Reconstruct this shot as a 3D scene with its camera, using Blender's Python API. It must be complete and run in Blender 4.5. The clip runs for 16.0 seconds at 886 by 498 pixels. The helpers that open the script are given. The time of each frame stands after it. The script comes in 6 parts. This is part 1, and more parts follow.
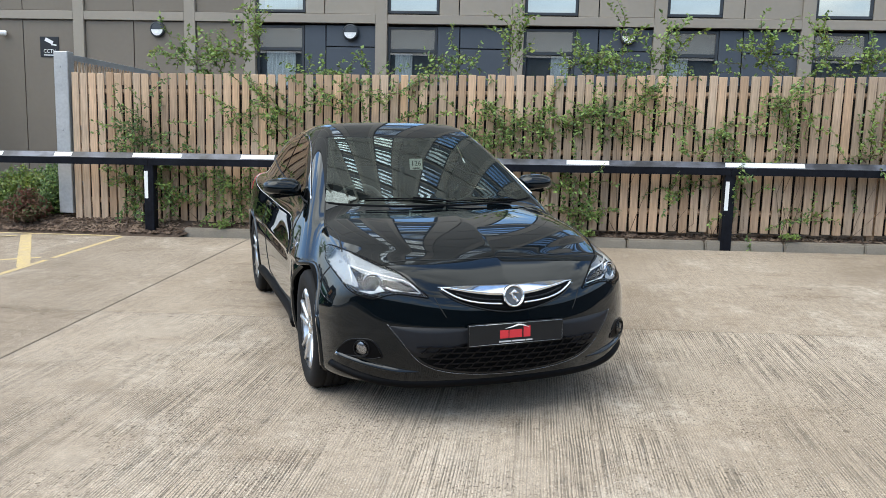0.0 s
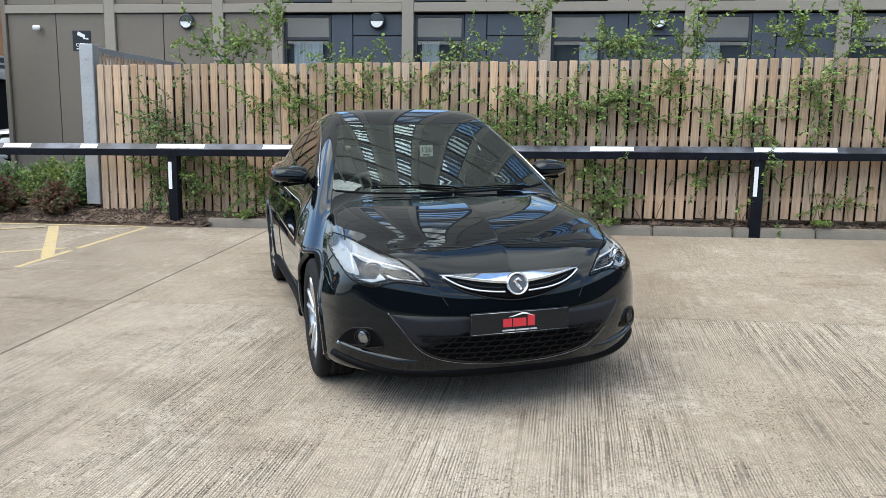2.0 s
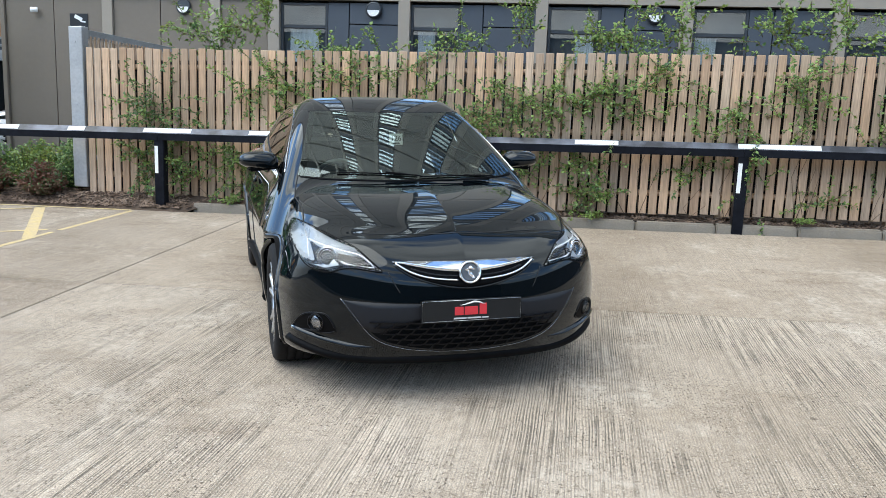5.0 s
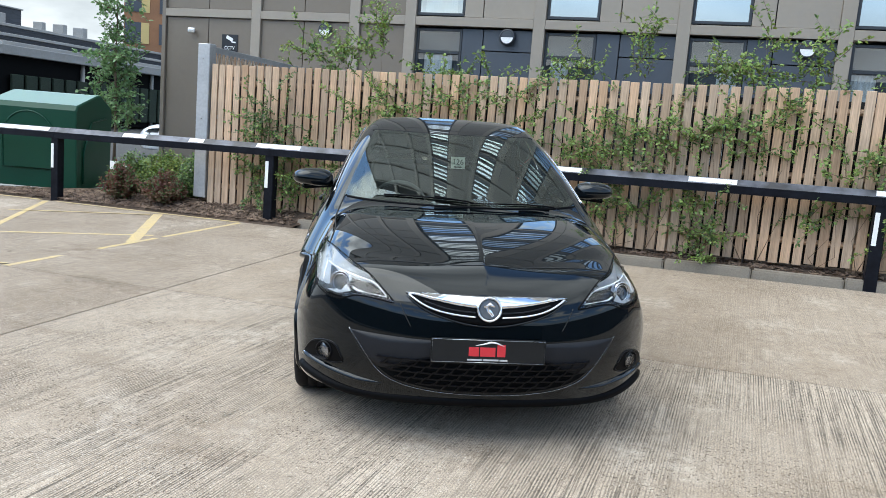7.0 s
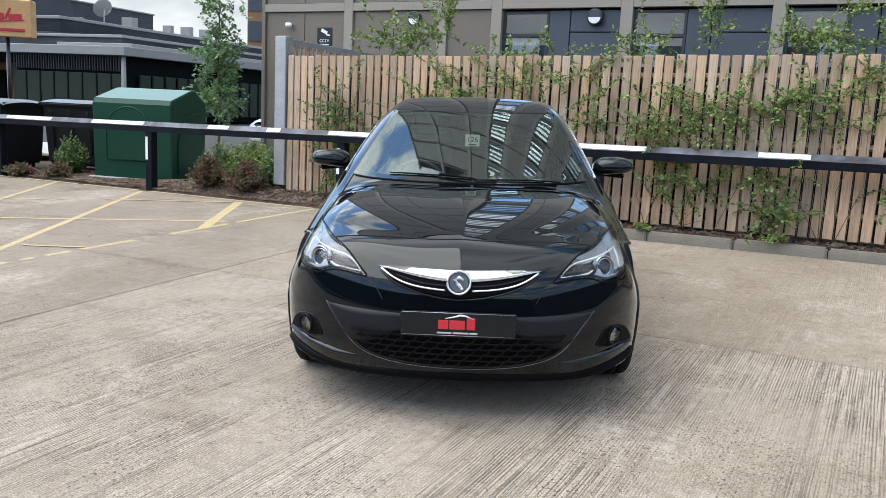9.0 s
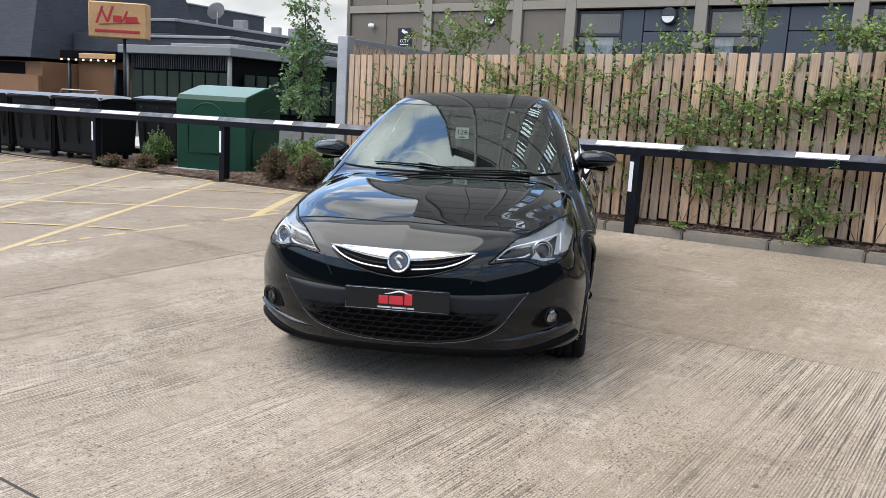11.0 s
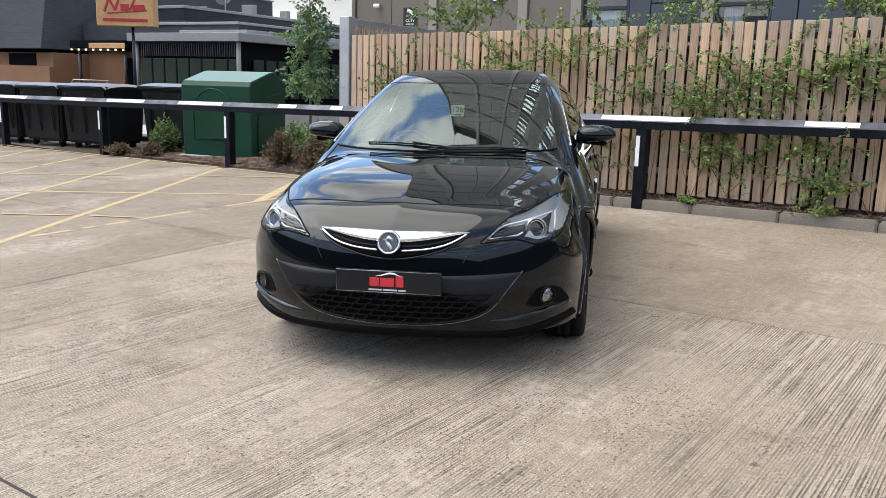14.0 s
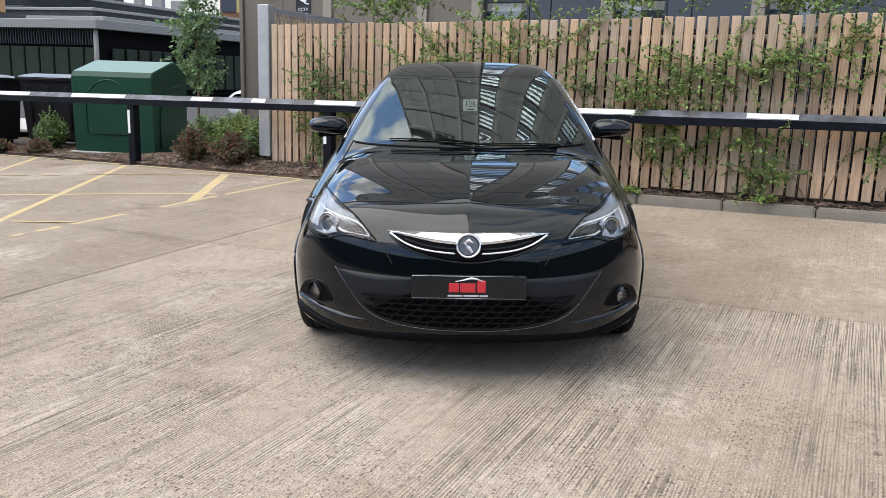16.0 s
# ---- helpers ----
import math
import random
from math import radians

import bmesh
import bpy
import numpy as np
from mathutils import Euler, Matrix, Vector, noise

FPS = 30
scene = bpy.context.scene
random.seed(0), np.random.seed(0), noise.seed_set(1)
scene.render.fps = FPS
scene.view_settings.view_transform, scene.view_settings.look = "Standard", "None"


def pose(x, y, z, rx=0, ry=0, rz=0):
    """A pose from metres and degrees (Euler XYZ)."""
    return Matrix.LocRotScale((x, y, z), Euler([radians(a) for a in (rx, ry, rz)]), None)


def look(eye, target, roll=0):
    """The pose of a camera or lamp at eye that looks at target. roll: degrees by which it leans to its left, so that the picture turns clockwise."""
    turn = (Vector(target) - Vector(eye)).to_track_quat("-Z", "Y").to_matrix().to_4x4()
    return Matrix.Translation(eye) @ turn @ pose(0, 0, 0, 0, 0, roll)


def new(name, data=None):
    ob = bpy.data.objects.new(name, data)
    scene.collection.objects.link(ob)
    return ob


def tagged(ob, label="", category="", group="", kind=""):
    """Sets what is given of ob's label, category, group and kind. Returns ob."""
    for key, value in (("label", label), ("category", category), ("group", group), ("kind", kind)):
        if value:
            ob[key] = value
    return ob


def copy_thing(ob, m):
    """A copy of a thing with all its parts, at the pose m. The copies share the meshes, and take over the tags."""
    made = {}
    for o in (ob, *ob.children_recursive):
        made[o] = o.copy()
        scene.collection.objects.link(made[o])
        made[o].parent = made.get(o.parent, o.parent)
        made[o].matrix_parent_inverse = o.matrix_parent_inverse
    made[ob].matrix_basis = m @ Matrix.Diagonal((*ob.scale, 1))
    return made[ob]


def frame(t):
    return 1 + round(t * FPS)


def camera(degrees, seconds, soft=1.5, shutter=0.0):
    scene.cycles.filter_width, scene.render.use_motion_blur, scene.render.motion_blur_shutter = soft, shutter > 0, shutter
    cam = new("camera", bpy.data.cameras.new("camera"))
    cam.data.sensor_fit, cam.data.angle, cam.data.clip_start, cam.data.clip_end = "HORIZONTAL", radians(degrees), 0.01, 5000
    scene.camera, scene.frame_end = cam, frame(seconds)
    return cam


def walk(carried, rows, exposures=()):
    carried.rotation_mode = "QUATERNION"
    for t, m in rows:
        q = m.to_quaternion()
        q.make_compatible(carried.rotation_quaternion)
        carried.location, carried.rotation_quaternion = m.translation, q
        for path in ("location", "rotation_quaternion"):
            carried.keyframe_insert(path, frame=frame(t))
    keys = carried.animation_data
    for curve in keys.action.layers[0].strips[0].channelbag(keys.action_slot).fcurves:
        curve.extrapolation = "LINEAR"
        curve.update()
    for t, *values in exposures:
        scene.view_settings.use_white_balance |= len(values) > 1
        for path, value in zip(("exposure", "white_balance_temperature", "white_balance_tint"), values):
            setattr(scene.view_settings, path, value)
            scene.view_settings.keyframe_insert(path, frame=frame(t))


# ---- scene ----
cam = camera(56.4, 16.0, soft=0.6)
PATH = [
    (0, (0.653, -0.035, 1.496), (0.426, 1.93, 1.2), 1.6),
    (0.5, (0.684, -0.032, 1.486), (0.444, 1.931, 1.185), 1.6),
    (1, (0.745, 0.013, 1.468), (0.475, 1.97, 1.161), 1.5),
    (1.5, (0.781, 0.071, 1.46), (0.483, 2.024, 1.148), 1.3),
    (2, (0.816, 0.073, 1.473), (0.502, 2.022, 1.151), 0.9),
    (2.5, (0.832, 0.077, 1.459), (0.514, 2.024, 1.134), 0.9),
    (3, (0.835, 0.066, 1.455), (0.532, 2.015, 1.123), 1.1),
    (3.5, (0.811, 0.018, 1.462), (0.533, 1.969, 1.117), 1.3),
    (5.8, (1.242, 0.242, 1.461), (0.844, 2.173, 1.13), 3.2),
    (6, (1.272, 0.298, 1.459), (0.844, 2.224, 1.132), 3.4),
    (6.5, (1.371, 0.456, 1.455), (0.857, 2.362, 1.135), 3.9),
    (7, (1.565, 0.586, 1.448), (0.894, 2.447, 1.156), 4.6),
    (7.5, (1.701, 0.645, 1.438), (0.916, 2.461, 1.146), 4.0),
    (8, (1.861, 0.626, 1.438), (1.017, 2.413, 1.128), 3.3),
    (8.5, (2.05, 0.694, 1.429), (1.15, 2.452, 1.111), 2.9),
    (9, (2.202, 0.851, 1.424), (1.268, 2.587, 1.087), 2.8),
    (9.5, (2.426, 0.772, 1.426), (1.434, 2.477, 1.095), 2.8),
    (10, (2.618, 0.781, 1.424), (1.575, 2.453, 1.083), 3.2),
    (10.2, (2.704, 0.831, 1.418), (1.637, 2.487, 1.074), 3.2),
    (12.3, (3.307, 1.202, 1.427), (2.097, 2.756, 1.076), 3.2),
    (12.5, (3.326, 1.243, 1.429), (2.113, 2.793, 1.076), 3.1),
    (13, (3.351, 1.29, 1.422), (2.134, 2.835, 1.061), 2.5),
    (13.5, (3.263, 1.276, 1.4), (2.061, 2.829, 1.023), 2.0),
    (14, (3.064, 1.152, 1.405), (1.892, 2.724, 1.01), 1.6),
    (14.5, (2.85, 1.065, 1.407), (1.733, 2.673, 0.999), 1.5),
    (15, (2.585, 1.004, 1.388), (1.54, 2.659, 0.98), 1.6),
    (15.5, (2.344, 0.883, 1.387), (1.382, 2.589, 0.983), 1.7),
    (16, (2.093, 0.773, 1.392), (1.211, 2.521, 0.986), 1.8),
]
walk(cam, [(t, look(eye, target, roll)) for t, eye, target, roll in PATH], exposures=[(0.0, 1.0, 6450, 5), (6.0, 1.09, 6150, 4), (9.0, 1.0, 6300, 7), (12.5, 0.92, 6650, 10), (16.0, 0.96, 6650, 10)])

# ---------------------------------------------------------------- sky and sun
SUN_UP, SUN_ROUND = 58.0, 232.0
world = bpy.data.worlds.new("sky")
scene.world = world
world.use_nodes = True
wn, wl = world.node_tree.nodes, world.node_tree.links
wn.clear()
w_out = wn.new("ShaderNodeOutputWorld")
w_bg = wn.new("ShaderNodeBackground")
w_sky = wn.new("ShaderNodeTexSky")
w_sky.sky_type = "NISHITA"
w_sky.sun_disc = False
w_sky.sun_elevation, w_sky.sun_rotation = radians(SUN_UP), radians(SUN_ROUND)
w_co = wn.new("ShaderNodeTexCoord")
w_sep = wn.new("ShaderNodeSeparateXYZ")
w_up = wn.new("ShaderNodeMath"); w_up.operation = "ADD"; w_up.inputs[1].default_value = 0.3
w_px = wn.new("ShaderNodeMath"); w_px.operation = "DIVIDE"
w_py = wn.new("ShaderNodeMath"); w_py.operation = "DIVIDE"
w_com = wn.new("ShaderNodeCombineXYZ")
w_noise = wn.new("ShaderNodeTexNoise")
w_noise.inputs["Scale"].default_value = 3.1
w_noise.inputs["Detail"].default_value = 7
w_noise.inputs["Roughness"].default_value = 0.55
w_noise.inputs["Distortion"].default_value = 0.35
w_ramp = wn.new("ShaderNodeValToRGB")
w_ramp.color_ramp.elements[0].position, w_ramp.color_ramp.elements[1].position = 0.57, 0.65
w_shade = wn.new("ShaderNodeTexNoise")
w_shade.inputs["Scale"].default_value = 4.5
w_shade.inputs["Detail"].default_value = 5
w_cramp = wn.new("ShaderNodeValToRGB")
w_cramp.color_ramp.elements[0].position, w_cramp.color_ramp.elements[1].position = 0.3, 0.7
w_cramp.color_ramp.elements[0].color, w_cramp.color_ramp.elements[1].color = (3.0, 3.1, 3.2, 1), (8.5, 8.5, 8.4, 1)
w_skys = wn.new("ShaderNodeVectorMath"); w_skys.operation = "MULTIPLY"; w_skys.inputs[1].default_value = (1.0, 1.1, 1.18)
w_mix = wn.new("ShaderNodeMix"); w_mix.data_type = "RGBA"
wl.new(w_co.outputs["Generated"], w_sep.inputs[0])
wl.new(w_sep.outputs[2], w_up.inputs[0])
wl.new(w_sep.outputs[0], w_px.inputs[0]); wl.new(w_up.outputs[0], w_px.inputs[1])
wl.new(w_sep.outputs[1], w_py.inputs[0]); wl.new(w_up.outputs[0], w_py.inputs[1])
wl.new(w_px.outputs[0], w_com.inputs[0]); wl.new(w_py.outputs[0], w_com.inputs[1])
w_drift = wn.new("ShaderNodeVectorMath"); w_drift.operation = "ADD"; w_drift.inputs[1].default_value = (20.1, 4.9, 0.0)
wl.new(w_com.outputs[0], w_drift.inputs[0])
wl.new(w_drift.outputs[0], w_noise.inputs["Vector"]); wl.new(w_drift.outputs[0], w_shade.inputs["Vector"])
w_bias = wn.new("ShaderNodeMath"); w_bias.operation = "MULTIPLY_ADD"; w_bias.inputs[1].default_value = 0.17
wl.new(w_sep.outputs[2], w_bias.inputs[0]); wl.new(w_noise.outputs[0], w_bias.inputs[2]); wl.new(w_bias.outputs[0], w_ramp.inputs[0]); wl.new(w_shade.outputs[0], w_cramp.inputs[0])
wl.new(w_sky.outputs[0], w_skys.inputs[0])
w_haze = wn.new("ShaderNodeMath"); w_haze.operation = "MULTIPLY_ADD"; w_haze.inputs[1].default_value, w_haze.inputs[2].default_value = -5.5, 1.6; w_haze.use_clamp = True
w_veil = wn.new("ShaderNodeMix"); w_veil.data_type = "RGBA"; w_veil.blend_type = "MIX"
w_low = wn.new("ShaderNodeVectorMath"); w_low.operation = "MULTIPLY_ADD"; w_low.inputs[1].default_value, w_low.inputs[2].default_value = (0.2, 0.2, 0.2), (1.5, 1.56, 1.62)
wl.new(w_sep.outputs[2], w_haze.inputs[0]); wl.new(w_cramp.outputs[0], w_low.inputs[0])
wl.new(w_ramp.outputs[0], w_mix.inputs[0]); wl.new(w_skys.outputs[0], w_mix.inputs[6]); wl.new(w_cramp.outputs[0], w_mix.inputs[7])
wl.new(w_haze.outputs[0], w_veil.inputs[0]); wl.new(w_mix.outputs[2], w_veil.inputs[6]); wl.new(w_low.outputs[0], w_veil.inputs[7])
wl.new(w_veil.outputs[2], w_bg.inputs[0]); wl.new(w_bg.outputs[0], w_out.inputs[0])
w_bg.inputs[1].default_value = 0.17

sun = bpy.data.lights.new("sun", "SUN")
sun.energy, sun.angle, sun.color = 1.5, radians(60), (1.0, 0.95, 0.88)
sun_ob = new("sun", sun)
sun_ob.matrix_basis = look((0, 0, 40), (-40 * math.cos(radians(SUN_UP)) / math.sin(radians(SUN_UP)) * math.sin(radians(SUN_ROUND)), -40 * math.cos(radians(SUN_UP)) / math.sin(radians(SUN_UP)) * math.cos(radians(SUN_ROUND)), 0))

# ---------------------------------------------------------------- materials


def material(name, color, rough=0.6, metal=0.0, big=(0.6, 0.12), fine=(25.0, 0.1), stretch=(1, 1, 1), bump=0.0, vary=0.0, coat=0.0, rough_vary=0.1, tint=None, spec=0.5):
    """A surface with stains (big) and grain (fine): (size as noise scale per metre, strength). vary: from piece to piece."""
    m = bpy.data.materials.new(name)
    m.use_nodes = True
    n, l = m.node_tree.nodes, m.node_tree.links
    b = n["Principled BSDF"]
    b.inputs["Metallic"].default_value, b.inputs["Coat Weight"].default_value = metal, coat
    b.inputs["Coat Roughness"].default_value = 0.02
    b.inputs["Specular IOR Level"].default_value = spec
    co, mp = n.new("ShaderNodeTexCoord"), n.new("ShaderNodeMapping")
    mp.inputs["Scale"].default_value = stretch
    l.new(co.outputs["Object"], mp.inputs[0])
    na, nb = n.new("ShaderNodeTexNoise"), n.new("ShaderNodeTexNoise")
    na.inputs["Scale"].default_value, na.inputs["Detail"].default_value = big[0], 5
    nb.inputs["Scale"].default_value, nb.inputs["Detail"].default_value = fine[0], 4
    l.new(co.outputs["Object"], na.inputs["Vector"])
    l.new(mp.outputs[0], nb.inputs["Vector"])
    ma = n.new("ShaderNodeMath"); ma.operation = "MULTIPLY_ADD"; ma.inputs[1].default_value, ma.inputs[2].default_value = 4 * big[1], 1 - 2 * big[1]
    mb = n.new("ShaderNodeMath"); mb.operation = "MULTIPLY_ADD"; mb.inputs[1].default_value = 4 * fine[1]
    mc = n.new("ShaderNodeMath"); mc.operation = "SUBTRACT"; mc.inputs[1].default_value = 2 * fine[1]
    l.new(na.outputs[0], ma.inputs[0]); l.new(nb.outputs[0], mb.inputs[0]); l.new(ma.outputs[0], mb.inputs[2]); l.new(mb.outputs[0], mc.inputs[0])
    last = mc
    if vary:
        oi = n.new("ShaderNodeObjectInfo")
        mv = n.new("ShaderNodeMath"); mv.operation = "MULTIPLY_ADD"; mv.inputs[1].default_value, mv.inputs[2].default_value = 2 * vary, 1 - vary
        mm = n.new("ShaderNodeMath"); mm.operation = "MULTIPLY"
        l.new(oi.outputs["Random"], mv.inputs[0]); l.new(mv.outputs[0], mm.inputs[0]); l.new(last.outputs[0], mm.inputs[1])
        last = mm
    sc = n.new("ShaderNodeVectorMath"); sc.operation = "SCALE"
    if tint:
        mx = n.new("ShaderNodeMix"); mx.data_type = "RGBA"
        mx.inputs[6].default_value, mx.inputs[7].default_value = (*color, 1), (*tint, 1)
        if vary:
            t2 = n.new("ShaderNodeMath"); t2.operation = "FRACT"
            t1 = n.new("ShaderNodeMath"); t1.operation = "MULTIPLY"; t1.inputs[1].default_value = 7.31
            l.new(oi.outputs["Random"], t1.inputs[0]); l.new(t1.outputs[0], t2.inputs[0]); l.new(t2.outputs[0], mx.inputs[0])
        else:
            rp = n.new("ShaderNodeValToRGB"); rp.color_ramp.elements[0].position, rp.color_ramp.elements[1].position = 0.4, 0.6
            l.new(na.outputs[0], rp.inputs[0]); l.new(rp.outputs[0], mx.inputs[0])
        l.new(mx.outputs[2], sc.inputs[0])
    else:
        sc.inputs[0].default_value = color
    l.new(last.outputs[0], sc.inputs[3])
    l.new(sc.outputs[0], b.inputs["Base Color"])
    mr = n.new("ShaderNodeMath"); mr.operation = "MULTIPLY_ADD"; mr.inputs[1].default_value, mr.inputs[2].default_value = 2 * rough_vary, rough - rough_vary
    mr.use_clamp = True
    l.new(na.outputs[0], mr.inputs[0]); l.new(mr.outputs[0], b.inputs["Roughness"])
    if bump:
        bp = n.new("ShaderNodeBump"); bp.inputs["Strength"].default_value, bp.inputs["Distance"].default_value = 0.6, bump
        l.new(nb.outputs[0], bp.inputs["Height"]); l.new(bp.outputs[0], b.inputs["Normal"])
    return m


def glass(name, clear, tint, gloss=1.0, rough=0.0, ior=1.6):
    """A pane: what is behind it shows tinted, and it mirrors by Fresnel."""
    m = bpy.data.materials.new(name)
    m.use_nodes = True
    n, l = m.node_tree.nodes, m.node_tree.links
    n.clear()
    out, mix, tr, gl, fr = (n.new("ShaderNode" + k) for k in ("OutputMaterial", "MixShader", "BsdfTransparent", "BsdfGlossy", "Fresnel"))
    tr.inputs[0].default_value = (*[c * clear for c in tint], 1)
    gl.inputs["Roughness"].default_value = rough
    gl.inputs["Color"].default_value = (*gloss, 1) if isinstance(gloss, tuple) else (gloss, gloss, gloss, 1)
    fr.inputs[0].default_value = ior
    l.new(fr.outputs[0], mix.inputs[0]); l.new(tr.outputs[0], mix.inputs[1]); l.new(gl.outputs[0], mix.inputs[2]); l.new(mix.outputs[0], out.inputs[0])
    return m


def glowing(name, color, strength):
    m = bpy.data.materials.new(name)
    m.use_nodes = True
    b = m.node_tree.nodes["Principled BSDF"]
    b.inputs["Base Color"].default_value = (*color, 1)
    b.inputs["Emission Color"].default_value, b.inputs["Emission Strength"].default_value = (*color, 1), strength
    return m


def concrete(name, brushed, tone_k=(1.0, 1.0, 1.0)):
    """Brushed concrete: crisp grooves along the yard, grit, worn bright patches, dark stains."""
    m = bpy.data.materials.new(name)
    m.use_nodes = True
    n, l = m.node_tree.nodes, m.node_tree.links
    b = n["Principled BSDF"]
    b.inputs["Roughness"].default_value = 0.85
    b.inputs["Specular IOR Level"].default_value = 0.3
    co = n.new("ShaderNodeTexCoord")

    def noise_of(scale, detail, rough=0.55, turn=0.0):
        mp = n.new("ShaderNodeMapping"); mp.inputs["Scale"].default_value = scale; mp.inputs["Rotation"].default_value = (0, 0, radians(turn))
        t = n.new("ShaderNodeTexNoise"); t.inputs["Scale"].default_value = 1.0; t.inputs["Detail"].default_value = detail; t.inputs["Roughness"].default_value = rough
        l.new(co.outputs["Object"], mp.inputs[0]); l.new(mp.outputs[0], t.inputs["Vector"])
        return t.outputs[0]

    def ramp(value, p0, p1, c0, c1):
        r = n.new("ShaderNodeValToRGB")
        r.color_ramp.elements[0].position, r.color_ramp.elements[1].position = p0, p1
        r.color_ramp.elements[0].color, r.color_ramp.elements[1].color = (c0, c0, c0, 1) if isinstance(c0, float) else (*c0, 1), (c1, c1, c1, 1) if isinstance(c1, float) else (*c1, 1)
        l.new(value, r.inputs[0])
        return r.outputs[0]

    def mix(kind, a, c, fac):
        k = n.new("ShaderNodeMix"); k.data_type = "RGBA"; k.blend_type = kind
        for v, s in ((fac, 0), (a, 6), (c, 7)):
            if isinstance(v, (int, float)):
                k.inputs[s].default_value = v
            elif isinstance(v, tuple):
                k.inputs[s].default_value = (*v, 1)
            else:
                l.new(v, k.inputs[s])
        return k.outputs[2]
    tone = ramp(noise_of((0.55, 0.4, 1), 7, 0.62), 0.36, 0.64, tuple(c * k for c, k in zip((0.318, 0.256, 0.192), tone_k)), tuple(c * k for c, k in zip((0.435, 0.364, 0.288), tone_k)))
    wm = n.new("ShaderNodeMapping"); wm.inputs["Rotation"].default_value = (0, 0, radians(-0.6))
    wave = n.new("ShaderNodeTexWave"); wave.wave_type, wave.bands_direction, wave.wave_profile = "BANDS", "X", "SIN"
    for key, val in (("Scale", 21.0), ("Distortion", 5.0), ("Detail", 3.0), ("Detail Scale", 0.06), ("Detail Roughness", 0.6)):
        wave.inputs[key].default_value = val
    l.new(co.outputs["Object"], wm.inputs[0]); l.new(wm.outputs[0], wave.inputs["Vector"])
    rough_line = noise_of((150, 1.1, 1), 2, 0.5, -0.6)
    gm = n.new("ShaderNodeMath"); gm.operation = "MULTIPLY_ADD"; gm.inputs[1].default_value = 0.19
    l.new(wave.outputs[1], gm.inputs[0]); l.new(rough_line, gm.inputs[2])
    groove = gm.outputs[0]
    where = ramp(noise_of((1.4, 0.8, 1), 8, 0.68), 0.42, 0.58, 0.18 * brushed, 0.92 * brushed)
    lines = ramp(groove, 0.485, 0.665, 0.30, 1.17)
    c = mix("MULTIPLY", tone, lines, where)
    streak = noise_of((11, 0.10, 1), 4, 0.6, -0.6)
    c = mix("MULTIPLY", c, ramp(streak, 0.33, 0.42, 0.72, 1.0), 0.7 * brushed)
    grit = noise_of((150, 120, 1), 4, 0.8)
    c = mix("MULTIPLY", c, ramp(grit, 0.38, 0.61, 0.46, 1.30), 0.5 + 0.4 * brushed)
    mottle = noise_of((16, 12, 1), 6, 0.75)
    c = mix("MULTIPLY", c, ramp(mottle, 0.36, 0.62, 0.80, 1.12), 0.8)
    worn = noise_of((1.1, 0.7, 1), 9, 0.68)
    c = mix("MIX", c, (0.56, 0.495, 0.415), mix("MULTIPLY", ramp(worn, 0.53, 0.68, 0.0, 0.55), ramp(mottle, 0.42, 0.58, 0.25, 1.0), 1.0))
    c = mix("MULTIPLY", c, (0.60, 0.55, 0.50), ramp(noise_of((0.8, 1.9, 1), 8, 0.66), 0.56, 0.70, 0.0, 0.6 + 0.35 * (1 - brushed)))
    pits = noise_of((70, 46, 1), 2, 0.5)
    c = mix("MULTIPLY", c, (0.30, 0.27, 0.25), mix("MULTIPLY", ramp(pits, 0.585, 0.645, 0.0, 0.3 + 0.65 * brushed), ramp(noise_of((2.1, 1.7, 1), 5, 0.6), 0.40, 0.56, 0.15, 1.0), 1.0))
    c = mix("MULTIPLY", c, (0.38, 0.35, 0.33), ramp(noise_of((9, 9, 1), 2, 0.5), 0.73, 0.76, 0.0, 0.8))
    c = mix("MIX", c, (0.62, 0.57, 0.50), ramp(noise_of((95, 80, 1), 3, 0.6), 0.60, 0.68, 0.0, 0.65))
    l.new(c, b.inputs["Base Color"])
    bp = n.new("ShaderNodeBump"); bp.inputs["Strength"].default_value, bp.inputs["Distance"].default_value = 0.6, 0.004
    l.new(groove, bp.inputs["Height"])
    bq = n.new("ShaderNodeBump"); bq.inputs["Strength"].default_value, bq.inputs["Distance"].default_value = 0.5, 0.002
    l.new(grit, bq.inputs["Height"]); l.new(bp.outputs[0], bq.inputs["Normal"]); l.new(bq.outputs[0], b.inputs["Normal"])
    return m


CONCRETE = concrete("brushed_concrete", 1.0)
CONCRETE_SMOOTH = concrete("smooth_concrete", 0.32, (0.82, 0.80, 0.775))
CONCRETE_STAINED = concrete("stained_concrete", 0.4, (0.78, 0.765, 0.75))
KERB = material("kerb_concrete", (0.25, 0.215, 0.17), 0.9, big=(3, 0.2), fine=(60, 0.15), bump=0.004)
ASPHALT = material("asphalt", (0.045, 0.043, 0.04), 0.9, fine=(80, 0.2), bump=0.004)
SOIL = material("soil", (0.075, 0.05, 0.034), 0.95, big=(3, 0.25), fine=(40, 0.3), bump=0.02)
BARK = material("bark_chip", (0.09, 0.055, 0.036), 0.9, big=(6, 0.3), fine=(60, 0.2), tint=(0.20, 0.14, 0.10))
YELLOW = material("yellow_line_paint", (0.54, 0.41, 0.19), 0.8, big=(9, 0.2), fine=(50, 0.25), bump=0.002, tint=(0.40, 0.31, 0.18))
